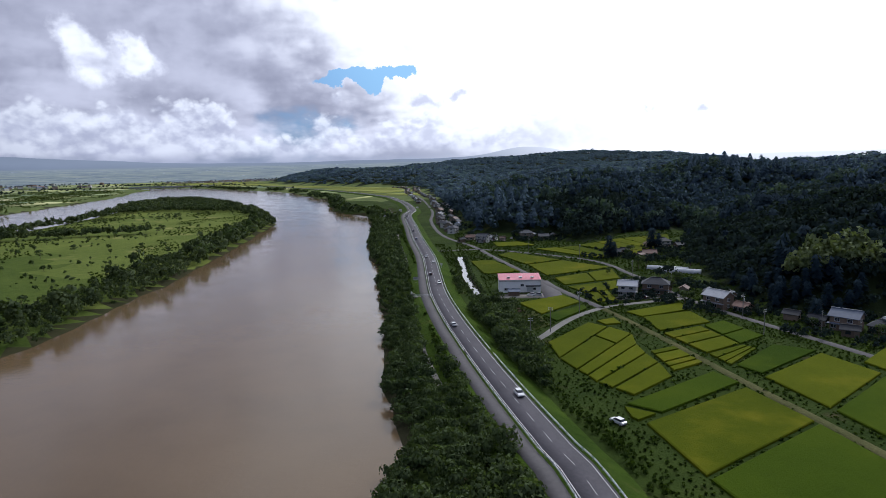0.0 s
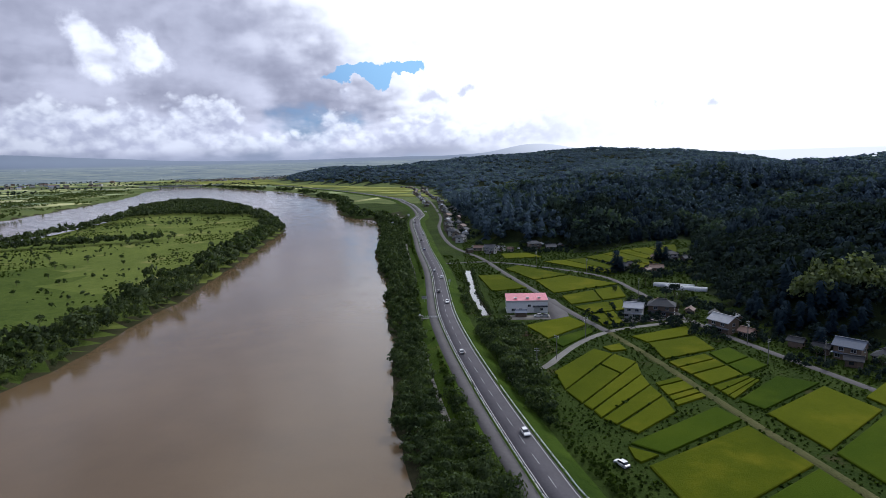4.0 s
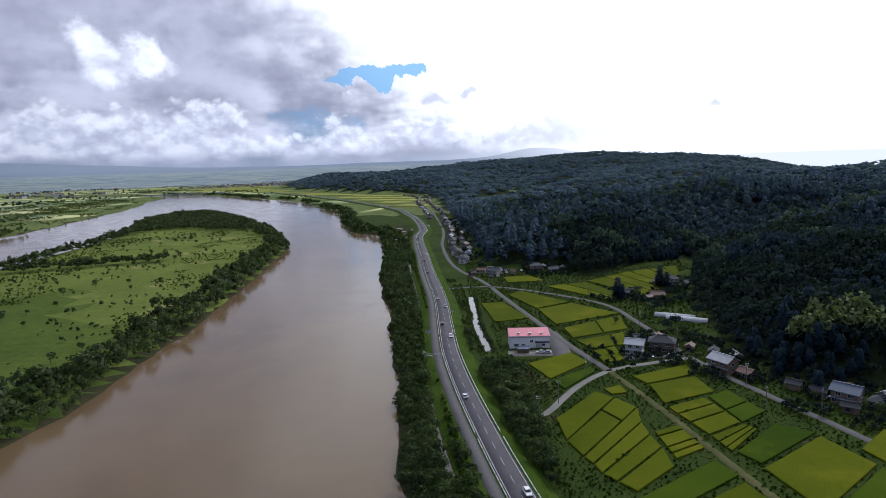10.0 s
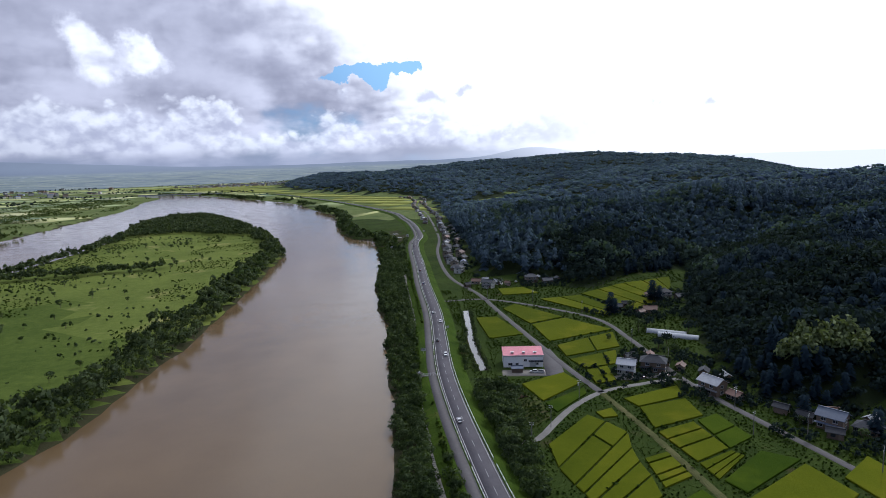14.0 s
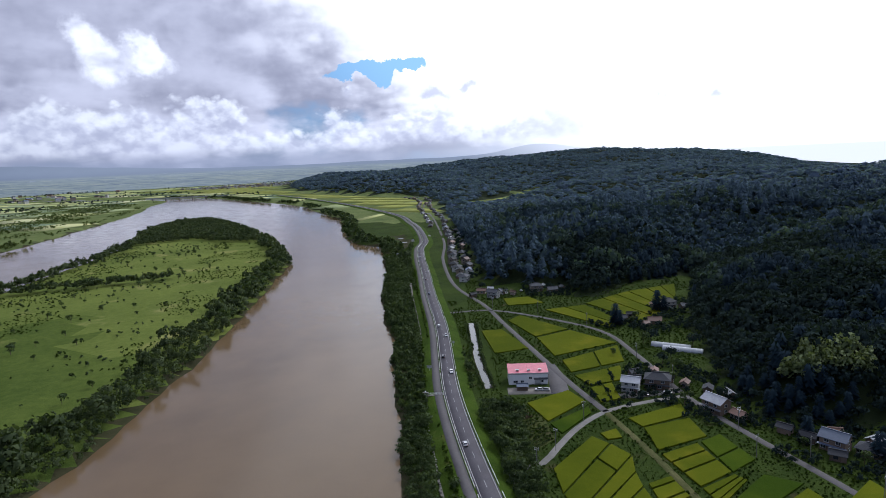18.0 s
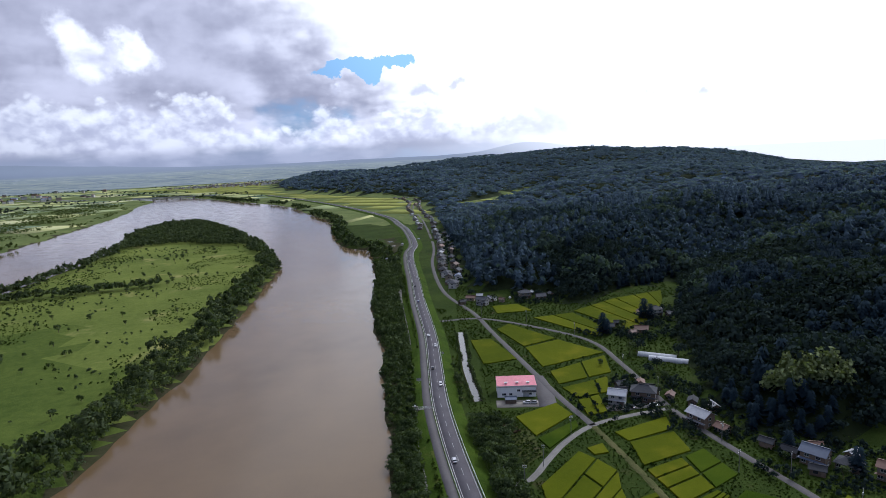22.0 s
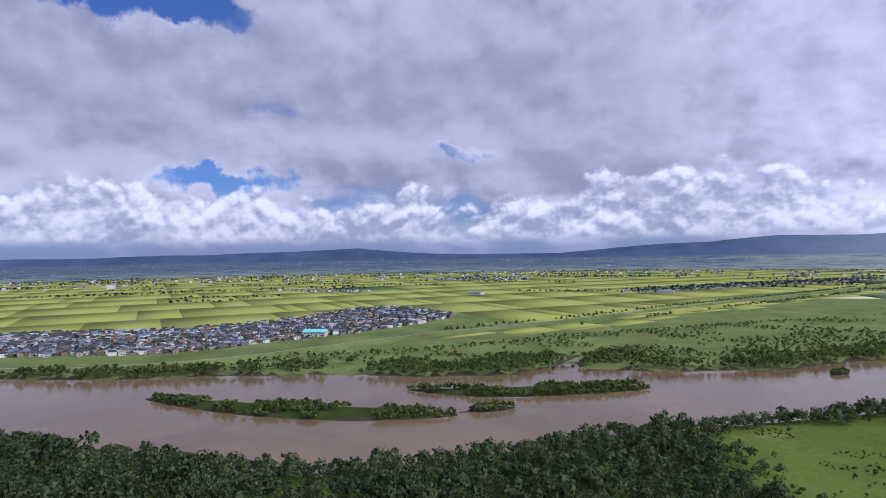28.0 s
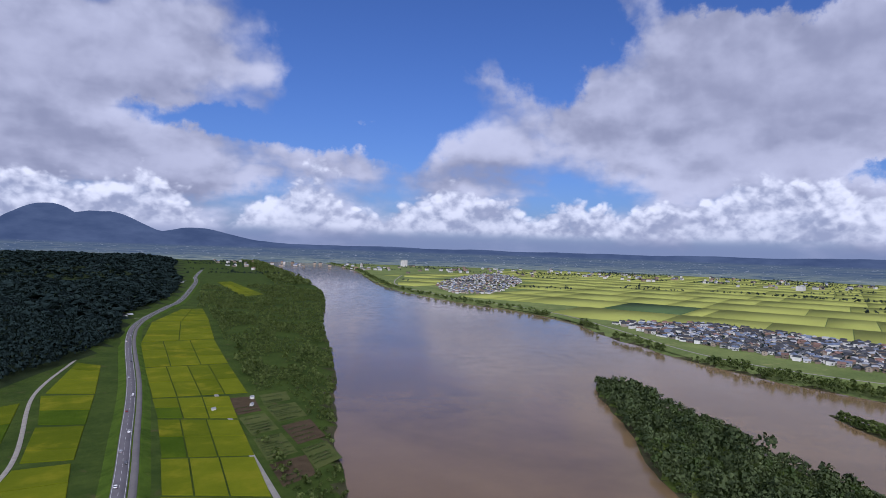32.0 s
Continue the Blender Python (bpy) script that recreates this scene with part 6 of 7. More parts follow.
for x, y in ((-112, -960), (-92, -930), (-120, -975), (-172, -1152), (-182, -1170), (-168, -1215), (-150, -1180), (-195, -1190), (-490, -2080), (-505, -2110), (-480, -2050), (-470, -2120)):
    spots.append((x, y, random.uniform(0, 90), BACK_ROW))
made_at = [(x, y) for x, y, *_ in spots]


def town_spots(poly, gap, seed, lean):
    p = sow(((poly[:, 0].min(), poly[:, 0].max()), (poly[:, 1].min(), poly[:, 1].max())), gap, lambda x, y: inside(x, y, poly) & (np.hypot(x + 1040, y + 118) > 32), seed, 0.26)
    rng = np.random.default_rng(seed)
    return [(x, y, lean + rng.choice((0, 90)) + rng.normal() * 6) for x, y in p]


town = sorted(town_spots(TOWN, 14.0, 3, 20), key=lambda s: math.hypot(s[0], s[1]))
far_spots = []
for i, (x, y, turn) in enumerate(town):
    if -560 < y < 0 and i < 520 and i % 2 == 0:
        spots.append((x, y, turn, IN_TOWN))
    else:
        far_spots.append((x, y, turn))
weights = (5, 5, 5, 2, 2, 3)
for x, y, turn, g in spots:
    k = random.choices(range(6), (1, 4, 7, 3, 1, 1) if g == ROW else weights)[0]
    ob = copy_thing(KINDS[k], pose(x, y, 0, 0, 0, turn))
    tagged(ob, group=g)


def far_houses(name, places, seed, label, grow=1.0):
    """Houses too far to tell apart: walls and roofs, joined by material."""
    rng = random.Random(seed)
    stock = {}
    for x, y, turn in places:
        w, d, h = rng.uniform(7, 12) * grow, rng.uniform(6, 8) * grow, rng.choice((3.2, 5.8, 5.8)) * grow
        rise, e = d * 0.27, 0.6
        wall = rng.choice((M_WHITE_WALL, M_WHITE_WALL, M_CREAM_WALL, M_DARK_WALL))
        roof = rng.choice((M_ROOF_TILE,) * 6 + (M_ROOF_BROWN, M_ROOF_BLUE, M_ROOF_BLUE, M_ROOF_PALE))
        m = pose(x, y, 0, 0, 0, turn)
        v, f = box(-w / 2, -d / 2, -0.3, w / 2, d / 2, h)
        stock.setdefault(wall, []).append(([m @ Vector(p) for p in v], f))
        r = [(-w / 2 - e, -d / 2 - e, h - 0.3), (w / 2 + e, -d / 2 - e, h - 0.3), (w / 2 + e, d / 2 + e, h - 0.3), (-w / 2 - e, d / 2 + e, h - 0.3), (-w / 2 + 0.5, 0, h + rise), (w / 2 - 0.5, 0, h + rise)]
        stock.setdefault(roof, []).append(([m @ Vector(p) for p in r], [(0, 1, 5, 4), (2, 3, 4, 5), (1, 2, 5), (3, 0, 4), (3, 2, 1, 0)]))
    for mat, pieces in stock.items():
        tagged(new(name, mesh_from(name, *joined(pieces), mat)), label, "houses", kind="stuff")


far_houses("town_houses", far_spots, 1, "closely set houses of the riverside town")
far_houses("town_houses_downstream", town_spots(TOWN_2, 24, 4, 40), 2, "houses of a far riverside town")
far_houses("village_houses", town_spots(VILLAGE, 27, 5, 65), 3, "houses of a far village among fields", 1.1)
far_houses("village_houses", town_spots(VILLAGE_2, 34, 6, 10), 4, "houses of a far village", 1.2)
far_houses("village_houses", town_spots(VILLAGE_3, 26, 7, 30), 5, "farmhouses among the paddies", 1.1)
far_houses("village_houses", town_spots(VILLAGE_4, 42, 8, 20), 6, "houses of a far town upstream", 1.4)
rng = np.random.default_rng(8)
p = []
for _ in range(420):
    a, r = rng.uniform(28, 165), rng.uniform(3300, 4600)
    p.append((-math.sin(radians(a)) * r + rng.normal() * 60, math.cos(radians(a)) * r + rng.normal() * 60, rng.uniform(0, 180)))
far_houses("plain_buildings", p, 7, "scattered far buildings on the plain", 2.0)
# garden trees between the houses of the town
p = sow(((-1600, -880), (-700, 180)), 10, lambda x, y: inside(x, y, TOWN), 60, 0.5)
scatter("town_trees", TREE_FAR, p, sizes_for(p, 2.8, 6.0, 60), M_BROADLEAF, "garden trees and hedges between town houses", "trees", 60)
p = sow(((-2600, -1700), (700, 2200)), 30, lambda x, y: inside(x, y, VILLAGE), 61, 0.5)
scatter("village_trees", TREE_FAR, p, sizes_for(p, 8, 13, 61), M_BROADLEAF, "trees round the houses of a far village", "trees", 61)
p = sow(((-30, 30), (560, 1000)), 11, lambda x, y: (distance(x, y, FARM_ROAD) > 14) & (distance(x, y, FARM_ROAD) < 32) & (x > np.interp(y, FARM_ROAD[:, 1], FARM_ROAD[:, 0])) & (forest_depth(x, y) < 3), 62)
scatter("hamlet_trees", TREE_FAR, p, sizes_for(p, 4, 7, 62), M_BROADLEAF, "garden trees between the roadside houses", "trees", 62)


# ---------------------------------------------------------------- the white works hall
hall = tagged(new("works_hall"), "white sheet-metal works hall with a rose-red roof", "hall")
hall.matrix_basis = pose(36.5, 294.8, 0, 0, 0, -1.5)
HW, HD, HH = 20.0, 10.5, 6.0
part("wall", walls_mesh(HW, HD, HH, M_HALL_WALL, 0.5), hall)
rows = [box(-HW / 2 - 0.3, -HD / 2 - 0.3, HH, HW / 2 + 0.3, HD / 2 + 0.3, HH + 0.25)]
part("fascia", mesh_from("fascia", *joined([box(-HW / 2 - 0.35, -HD / 2 - 0.36, HH - 0.5, HW / 2 + 0.35, -HD / 2 - 0.02, HH + 0.3), box(-HW / 2 - 0.35, HD / 2 + 0.02, HH - 0.5, HW / 2 + 0.35, HD / 2 + 0.36, HH + 0.3)]), M_PAINT), hall, "white eaves board")
v = [(-HW / 2 - 0.3, -HD / 2 - 0.3, HH), (HW / 2 + 0.3, -HD / 2 - 0.3, HH), (HW / 2 + 0.3, HD / 2 + 0.3, HH + 1.3), (-HW / 2 - 0.3, HD / 2 + 0.3, HH + 1.3)]
v += [(x, y, z + 0.3) for x, y, z in v]
part("roof", mesh_from("roof", v, [(4, 5, 6, 7), (3, 2, 1, 0), (0, 1, 5, 4), (1, 2, 6, 5), (2, 3, 7, 6), (3, 0, 4, 7)], M_ROOF_RED), hall, "rose-red painted metal roof")
seam = mesh_from("roof_seam", [(0, -HD / 2 - 0.3, HH + 0.3), (0.12, -HD / 2 - 0.3, HH + 0.3), (0.12, HD / 2 + 0.3, HH + 1.6), (0, HD / 2 + 0.3, HH + 1.6),
                               (0, -HD / 2 - 0.3, HH + 0.44), (0.12, -HD / 2 - 0.3, HH + 0.44), (0.12, HD / 2 + 0.3, HH + 1.74), (0, HD / 2 + 0.3, HH + 1.74)],
                 [(4, 5, 6, 7), (0, 1, 5, 4), (1, 2, 6, 5), (3, 0, 4, 7)], M_ROOF_RED)
for k in range(17):
    part("roof_seam", seam, hall).location = (-HW / 2 + 0.5 + k * 1.18, 0, 0)
vent = boxes("roof_vent", [(-0.7, -0.4, 0, 0.7, 0.4, 0.55), (-0.85, -0.55, 0.55, 0.85, 0.55, 0.7)], M_STEEL)
for x in (-5.5, 0.3, 6.0):
    part("roof_vent", vent, hall, "grey ridge ventilator").location = (x, -3.2, HH + 0.78)
for x, z, w in ((-6.6, 1.1, 2.2), (-3.2, 1.1, 1.6), (1.0, 3.0, 1.6), (6.6, 1.1, 2.2)):
    window(hall, 0, x, z, w, 1.2, HW, HD)
part("canopy", boxes("canopy", [(2.6, -HD / 2 - 1.7, 3.4, HW / 2, -HD / 2 - 0.01, 3.6), (2.6, -HD / 2 - 1.7, 3.1, HW / 2, -HD / 2 - 1.6, 3.4)], M_GLASS), hall, "dark flat canopy over the gate")
part("shutter", boxes("shutter", [(3.2, -HD / 2 - 0.06, 0, 6.2, -HD / 2 + 0.02, 3.0)] + [(3.2, -HD / 2 - 0.1, 0.3 * k, 6.2, -HD / 2 - 0.06, 0.3 * k + 0.06) for k in range(10)], M_STEEL), hall, "grey roller shutter")
part("downpipe", boxes("downpipe", [(-HW / 2 - 0.16, -HD / 2 - 0.16, 0, -HW / 2 - 0.02, -HD / 2 - 0.02, HH)], M_STEEL), hall)
lean = tagged(new("tool_shed"), "low shed with a blue sheet roof before the hall", "shed")
lean.matrix_basis = pose(32.5, 283.5, 0, 0, 0, -1.5)
part("wall", walls_mesh(5.2, 4.2, 2.2, M_DARK_WALL, 0.1), lean)
part("roof", gable_roof(5.2, 4.2, 2.2, 0.7, 0.4, M_ROOF_BLUE), lean, "faded blue sheet roof")
tagged(new("yard", strip("yard", np.array([(50.5, 276), (52, 300), (50, 318)]), [(-4.5, -0.1), (-4.5, 0.06), (4.5, 0.06), (4.5, -0.1)], M_OLD_ASPHALT, 0.0)), "grey paved yard beside the works hall", "yard", kind="structure")
tagged(new("yard_front", strip("yard_front", np.array([(25, 281), (36, 280.5), (47, 280)]), [(-5, -0.1), (-5, 0.05), (4, 0.05), (4, -0.1)], M_GRAVEL, 0.0)), "gravel yard before the works hall", "yard", kind="structure")
tagged(new("yard_hamlet", strip("yard_hamlet", np.array([(78, 271), (92, 272), (106, 275)]), [(-3, -0.1), (-3, 0.07), (3.5, 0.07), (3.5, -0.1)], M_CONCRETE, 0.0)), "pale concrete yard between farmhouses", "yard", kind="structure")

# the town's sports hall with its teal roof
sports = tagged(new("sports_hall"), "large pale hall with a teal sheet roof", "hall")
sports.matrix_basis = pose(-1040, -118, 0, 0, 0, 82)
part("wall", walls_mesh(38, 24, 8, M_WHITE_WALL, 0.6), sports)
gable_ends(38, 24, 8, 3.2, M_WHITE_WALL, sports)
part("roof", gable_roof(38, 24, 8, 3.2, 0.8, M_TEAL, 0.35), sports, "teal metal roof")
for k in range(7):
    window(sports, 2, -15 + 5 * k, 4.2, 3.0, 1.8, 38, 24, False)
    window(sports, 0, -15 + 5 * k, 4.2, 3.0, 1.8, 38, 24, False)
for x, y, w, d, h, turn, mat, label in ((-2975, -1262, 70, 30, 22, 15, M_WHITE_WALL, "large white grain store alone on the plain"), (-2010, 310, 60, 20, 8, 40, M_WHITE_WALL, "long white barn on the plain"),
                                        (-1850, 905, 45, 18, 8, 60, M_WHITE_WALL, "white hall beside a far village"), (-2406, -3740, 40, 30, 45, 10, M_WHITE_WALL, "tall white plant beside the river"),
                                        (-1395, -2, 44, 16, 7, 20, M_WHITE_WALL, "long white hall behind the town"), (-1190, 60, 34, 14, 7, 35, M_WHITE_WALL, "white hall at the edge of town")):
    b = tagged(new("white_hall"), label, "hall")
    b.matrix_basis = pose(x, y, 0, 0, 0, turn)
    part("wall", walls_mesh(w, d, h, mat, 0.5), b)
    part("roof", gable_roof(w, d, h, d * 0.12, 0.6, M_ROOF_PALE, 0.3), b)
    for k in range(5):
        window(b, 0, (k - 2) * w / 6, h * 0.45, w / 10, h * 0.2, w, d, False)

# film tunnels beside the farms
tunnel_pieces = []
ring = [(2.7 * math.cos(a), 2.3 * math.sin(a)) for a in np.linspace(0, math.pi, 13)]
v = [(x, y, z) for y in (-11, 11) for x, z in ring]
tunnel_mesh = mesh_from("film", v, [(i, i + 1, 14 + i, 13 + i) for i in range(12)] + [tuple(range(12, -1, -1)), tuple(range(13, 26))], M_FILM, False)
hoop = mesh_from("hoop", *joined([([(x * k, y, z * k) for y in (-0.05, 0.05) for k in (1.0, 1.02) for x, z in ring], [(13 + i, 14 + i, 40 + i, 39 + i) for i in range(12)])]), M_STEEL)
for x, y, turn in ((127, 341, 62), (131, 333, 62)):
    g = tagged(new("greenhouse"), "long greenhouse tunnel under pale film", "greenhouse", "greenhouses by the farms")
    g.matrix_basis = pose(x, y, 0, 0, 0, turn)
    part("film", tunnel_mesh, g)
    for k in range(8):
        part("hoop", hoop, g).location = (0, -10.5 + 3 * k, 0)

# ---------------------------------------------------------------- cars
def tube(points, radius, sides=8, material=None, name="tube"):
    """A round rod through points."""
    p = [np.array(q, float) for q in points]
    v, f = [], []
    for i, q in enumerate(p):
        d = p[min(i + 1, len(p) - 1)] - p[max(i - 1, 0)]
        d /= np.linalg.norm(d)
        s = np.cross(d, (0.31, 0.42, 0.85))
        s /= np.linalg.norm(s)
        t = np.cross(d, s)
        v += [q + radius * (s * math.cos(a) + t * math.sin(a)) for a in np.linspace(0, 2 * math.pi, sides, False)]
    for i in range(len(p) - 1):
        f += [(i * sides + k, i * sides + (k + 1) % sides, (i + 1) * sides + (k + 1) % sides, (i + 1) * sides + k) for k in range(sides)]
    f += [tuple(range(sides - 1, -1, -1)), tuple(range(len(v) - sides, len(v)))]
    return mesh_from(name, v, f, material)


def shell(profile, half, tuck, name, material):
    """A body from a side profile (along y, height), rounded in at its upper edge."""
    n = len(profile)
    v = []
    for x, k in ((-half, 1), (-half + 0.06, 1.02), (half - 0.06, 1.02), (half, 1)):
        for y, z in profile:
            v.append((x * (tuck if z > 1.05 else 1), y * (k if k > 1 else 0.99), z * (k if z > 0.5 else 1)))
    f = [tuple(range(n)), tuple(range(4 * n - 1, 3 * n - 1, -1))]
    for s in range(3):
        f += [(s * n + i, (s + 1) * n + i, (s + 1) * n + (i + 1) % n, s * n + (i + 1) % n) for i in range(n)]
    return mesh_from(name, v, f, material)


def car_paint(name, colour, metal=0.3):
    m, n = surface(name, 0.25, metal)
    dust = n.noise(n.place, 1.5, 4.0, 0.6)
    link(n, "Base Color", n.mix(n.math("MULTIPLY", dust, 0.25), (*colour, 1), (*scaled(colour, 0.7), 1)))
    n.bsdf.inputs["Coat Weight"].default_value = 0.6
    return m


PAINTS = {"white": car_paint("white_car_paint", (0.78, 0.78, 0.77), 0.0), "silver": car_paint("silver_car_paint", (0.50, 0.51, 0.53)), "black": car_paint("black_car_paint", (0.02, 0.02, 0.025)),
          "blue": car_paint("blue_car_paint", (0.04, 0.09, 0.22)), "red": car_paint("red_car_paint", (0.30, 0.03, 0.03))}
M_LAMP = plain("head_lamp_glass", (0.8, 0.8, 0.78), 0.15)
M_TAIL = plain("tail_lamp_glass", (0.35, 0.02, 0.02), 0.2)
tyre_mesh = tube([(-0.11, 0, 0), (0.11, 0, 0)], 0.32, 14, M_RUBBER, "tyre")
rim_mesh = tube([(-0.12, 0, 0), (0.12, 0, 0)], 0.19, 10, M_STEEL, "rim")
cabin = [(-1.75, 0.95), (-1.45, 1.5), (0.35, 1.5), (1.0, 0.95)]
glass_mesh = shell(cabin, 0.76, 0.88, "glasshouse", M_GLASS)
lamp_mesh = boxes("headlight", [(-0.2, -0.06, -0.08, 0.2, 0.06, 0.08)], M_LAMP)
tail_mesh = boxes("tail_light", [(-0.1, -0.05, -0.18, 0.1, 0.05, 0.18)], M_TAIL)
bumper_mesh = boxes("bumper", [(-0.82, -0.1, -0.14, 0.82, 0.1, 0.14)], M_RUBBER)


def car(colour):
    c = tagged(new("car"), f"{colour} hatchback on the asphalt highway", "car", "cars on the highway")
    part("body", shell([(-2.05, 0.32), (-2.08, 0.9), (-1.75, 1.0), (1.0, 0.98), (1.9, 0.82), (2.02, 0.34)], 0.84, 1.0, "body", PAINTS[colour]), c)
    part("glasshouse", glass_mesh, c, "dark glass all round")
    part("roof_panel", boxes("roof_panel", [(-0.66, -1.42, 1.5, 0.66, 0.32, 1.55)], PAINTS[colour]), c)
    for x in (-0.78, 0.78):
        for y in (-1.25, 1.3):
            w = part("wheel", tyre_mesh, c)
            w.location = (x, y, 0.32)
            part("rim", rim_mesh, w)
    for x in (-0.58, 0.58):
        part("headlight", lamp_mesh, c).location = (x, 1.93, 0.72)
        part("tail_light", tail_mesh, c).location = (x * 1.2, -2.06, 0.78)
    part("bumper", bumper_mesh, c).location = (0, 2.0, 0.42)
    part("bumper", bumper_mesh, c).location = (0, -2.06, 0.42)
    for x in (-0.93, 0.93):
        part("wing_mirror", boxes("wing_mirror", [(x - 0.1, 0.55, 0.95, x + 0.1, 0.68, 1.1)], PAINTS[colour]), c)
    return c


STOCK = {k: car(k) for k in PAINTS}


def drive(ob, mark, lane):
    """Puts a car on the highway, by the place that it is near, in one of the two lanes (1: northbound, on the left)."""
    i = int(np.argmin(np.hypot(even[:, 0] - mark[0], even[:, 1] - mark[1])))
    t = even[i + 1] - even[i - 1]
    a = math.degrees(math.atan2(-t[0], t[1])) + (0 if lane > 0 else 180)
    x, y = offset(even[i - 2:i + 3], -1.75 if lane > 0 else 1.75)[2]
    m = pose(x, y, TOP + 0.06, 0, 0, a)
    if ob.get("placed"):
        return copy_thing(ob, m)
    ob.matrix_basis = m
    ob["placed"] = 1
    return ob


for colour, x, y, lane in (("white", 19, 151, -1), ("silver", 7, 221, 1), ("white", -4, 305, -1), ("black", -6, 330, 1), ("silver", -9, 372, -1), ("white", -11, 396, 1), ("blue", -22, 498, 1),
                           ("black", -28, 560, 1), ("silver", -32, 600, -1), ("white", -41, 700, 1), ("black", -44, 735, 1), ("silver", -44, 790, -1),
                           ("white", -60, -369, -1), ("black", -66, -405, 1), ("silver", -69, -428, -1), ("white", -78, -469, 1), ("red", -88, -525, -1), ("white", -97, -577, 1), ("silver", -110, -650, -1),
                           ("black", -124, -734, 1), ("white", -140, -877, -1), ("silver", -152, -930, 1)):
    drive(STOCK[colour], (x, y), lane)
for ob in list(scene.objects):
    if "placed" in ob:
        del ob["placed"]
parked = copy_thing(STOCK["white"], pose(40.5, 137.5, 0, 0, 0, 30))
tagged(parked, "white hatchback parked on the grass by the paddies")
for x, y, a, k in ((40.5, 281, 80, "white"), (43.5, 280.5, 85, "silver"), (101, 271.5, 60, "white"), (90, 270.5, 30, "black"), (149, 216, 40, "white"), (56, 506, 10, "white")):
    tagged(copy_thing(STOCK[k], pose(x, y, 0.06, 0, 0, a)), f"{k} hatchback parked in a yard", group="cars parked in yards")

# ---------------------------------------------------------------- poles and signs
shaft_mesh = tube([(0, 0, -0.4), (0, 0, 9.5)], 0.15, 8, M_CONCRETE, "shaft")
arm_mesh = boxes("crossarm", [(-0.9, -0.05, 0, 0.9, 0.05, 0.1)], M_STEEL)
cup_mesh = tube([(0, 0, 0), (0, 0, 0.22)], 0.07, 8, M_PAINT, "insulator")
can_mesh = tube([(0, 0, 0), (0, 0, 0.9)], 0.26, 10, M_STEEL, "transformer")


def pole(x, y, turn, can=False):
    p = tagged(new("utility_pole"), "grey concrete utility pole with crossarms", "utility pole", "utility poles")
    p.matrix_basis = pose(x, y, 0.0, 0, 0, turn)
    part("shaft", shaft_mesh, p)
    for z in (8.4, 9.1):
        a = part("crossarm", arm_mesh, p)
        a.location = (0, 0, z)
        for k in (-0.75, 0.0, 0.75):
            part("insulator", cup_mesh, a).location = (k, 0, 0.1)
    if can:
        part("transformer", can_mesh, p, "grey transformer can").location = (0.35, 0, 6.9)


for i, (x, y) in enumerate(((116.5, 232), (112, 207.5), (130, 204), (139, 178), (145, 150), (108, 285), (101, 322), (88, 391), (60, 428), (28, 450), (38.5, 218), (29, 203), (55, 244), (16, 470), (3, 540), (-4, 600), (-8, 660))):
    pole(x, y, 20 + 13 * i, i % 3 == 0)


def sign_board(x, y, z, turn, w, h, label):
    s = tagged(new("road_sign"), label, "road sign", "road signs")
    s.matrix_basis = pose(x, y, z, 0, 0, turn)
    part("post", tube([(0, 0, -0.2), (0, 0, 3.0)], 0.07, 8, M_STEEL, "post"), s)
    part("board", boxes("board", [(-w / 2, -0.14, 3.0 - h, w / 2, -0.08, 3.0)], M_PAINT), s, "white board with faint dark bars")
    part("lettering", boxes("lettering", [(-w / 2 + 0.2, -0.155, 2.75 - 0.3 * k, w / 2 - 0.2 - 0.3 * (k % 2), -0.142, 2.85 - 0.3 * k) for k in range(3)], M_GLASS), s)


sign_board(-15.3, 309, TOP, 0, 2.6, 1.6, "white information board on a post by the track")
sign_board(-2.2, 352, TOP, 180, 1.4, 1.2, "small white sign on the road's verge")

# ---------------------------------------------------------------- pond, sluice and stones
pond_line = curve([(10, 410), (11, 370), (12, 330), (16, 286)], 6)
tagged(new("pond", strip("pond", pond_line, [(-1.9, 0.05), (0, 0.055), (1.9, 0.05)], M_POND, 0.0)), "narrow still pond reflecting the sky", "pond", kind="structure")
for d in (-2.3, 2.3):
    tagged(new("trim_pond", strip("trim_pond", pond_line, [(d - 0.4, -0.2), (d - 0.25, 0.22), (d + 0.25, 0.22), (d + 0.4, -0.2)], M_BANK, 0.0)), "earth rim of the pond", "bank", kind="structure")
p = np.concatenate([curve(ragged(offset(pond_line, 3.1), 1.6, 6, 1), 1.7), curve(ragged(offset(pond_line, -3.1), 1.6, 6, 2), 1.7)])
scatter("pond_bushes", BUSH_MID, p, sizes_for(p, 1.4, 3.4, 70), M_THICKET, "dark bushes along the pond", "bushes", 70)

sluice = tagged(new("sluice"), "grey concrete sluice with a footbridge to the embankment", "sluice")
sluice.matrix_basis = pose(-14.5, 274, 0, 0, 0, 3)
part("gate_tower", boxes("gate_tower", [(-2.6, -0.4, -1.5, -2.1, 0.4, 3.6), (-0.5, -0.4, -1.5, 0.0, 0.4, 3.6), (-2.8, -0.6, 3.6, 0.2, 0.6, 3.9)], M_CONCRETE), sluice)
part("gate_leaf", boxes("gate_leaf", [(-2.1, -0.1, -1.4, -0.5, 0.1, 1.2)], M_STEEL), sluice, "steel gate leaf")
part("deck", boxes("deck", [(-3.2, -0.7, 2.2, 8.5, 0.7, 2.42)], M_CONCRETE), sluice, "narrow footbridge deck")
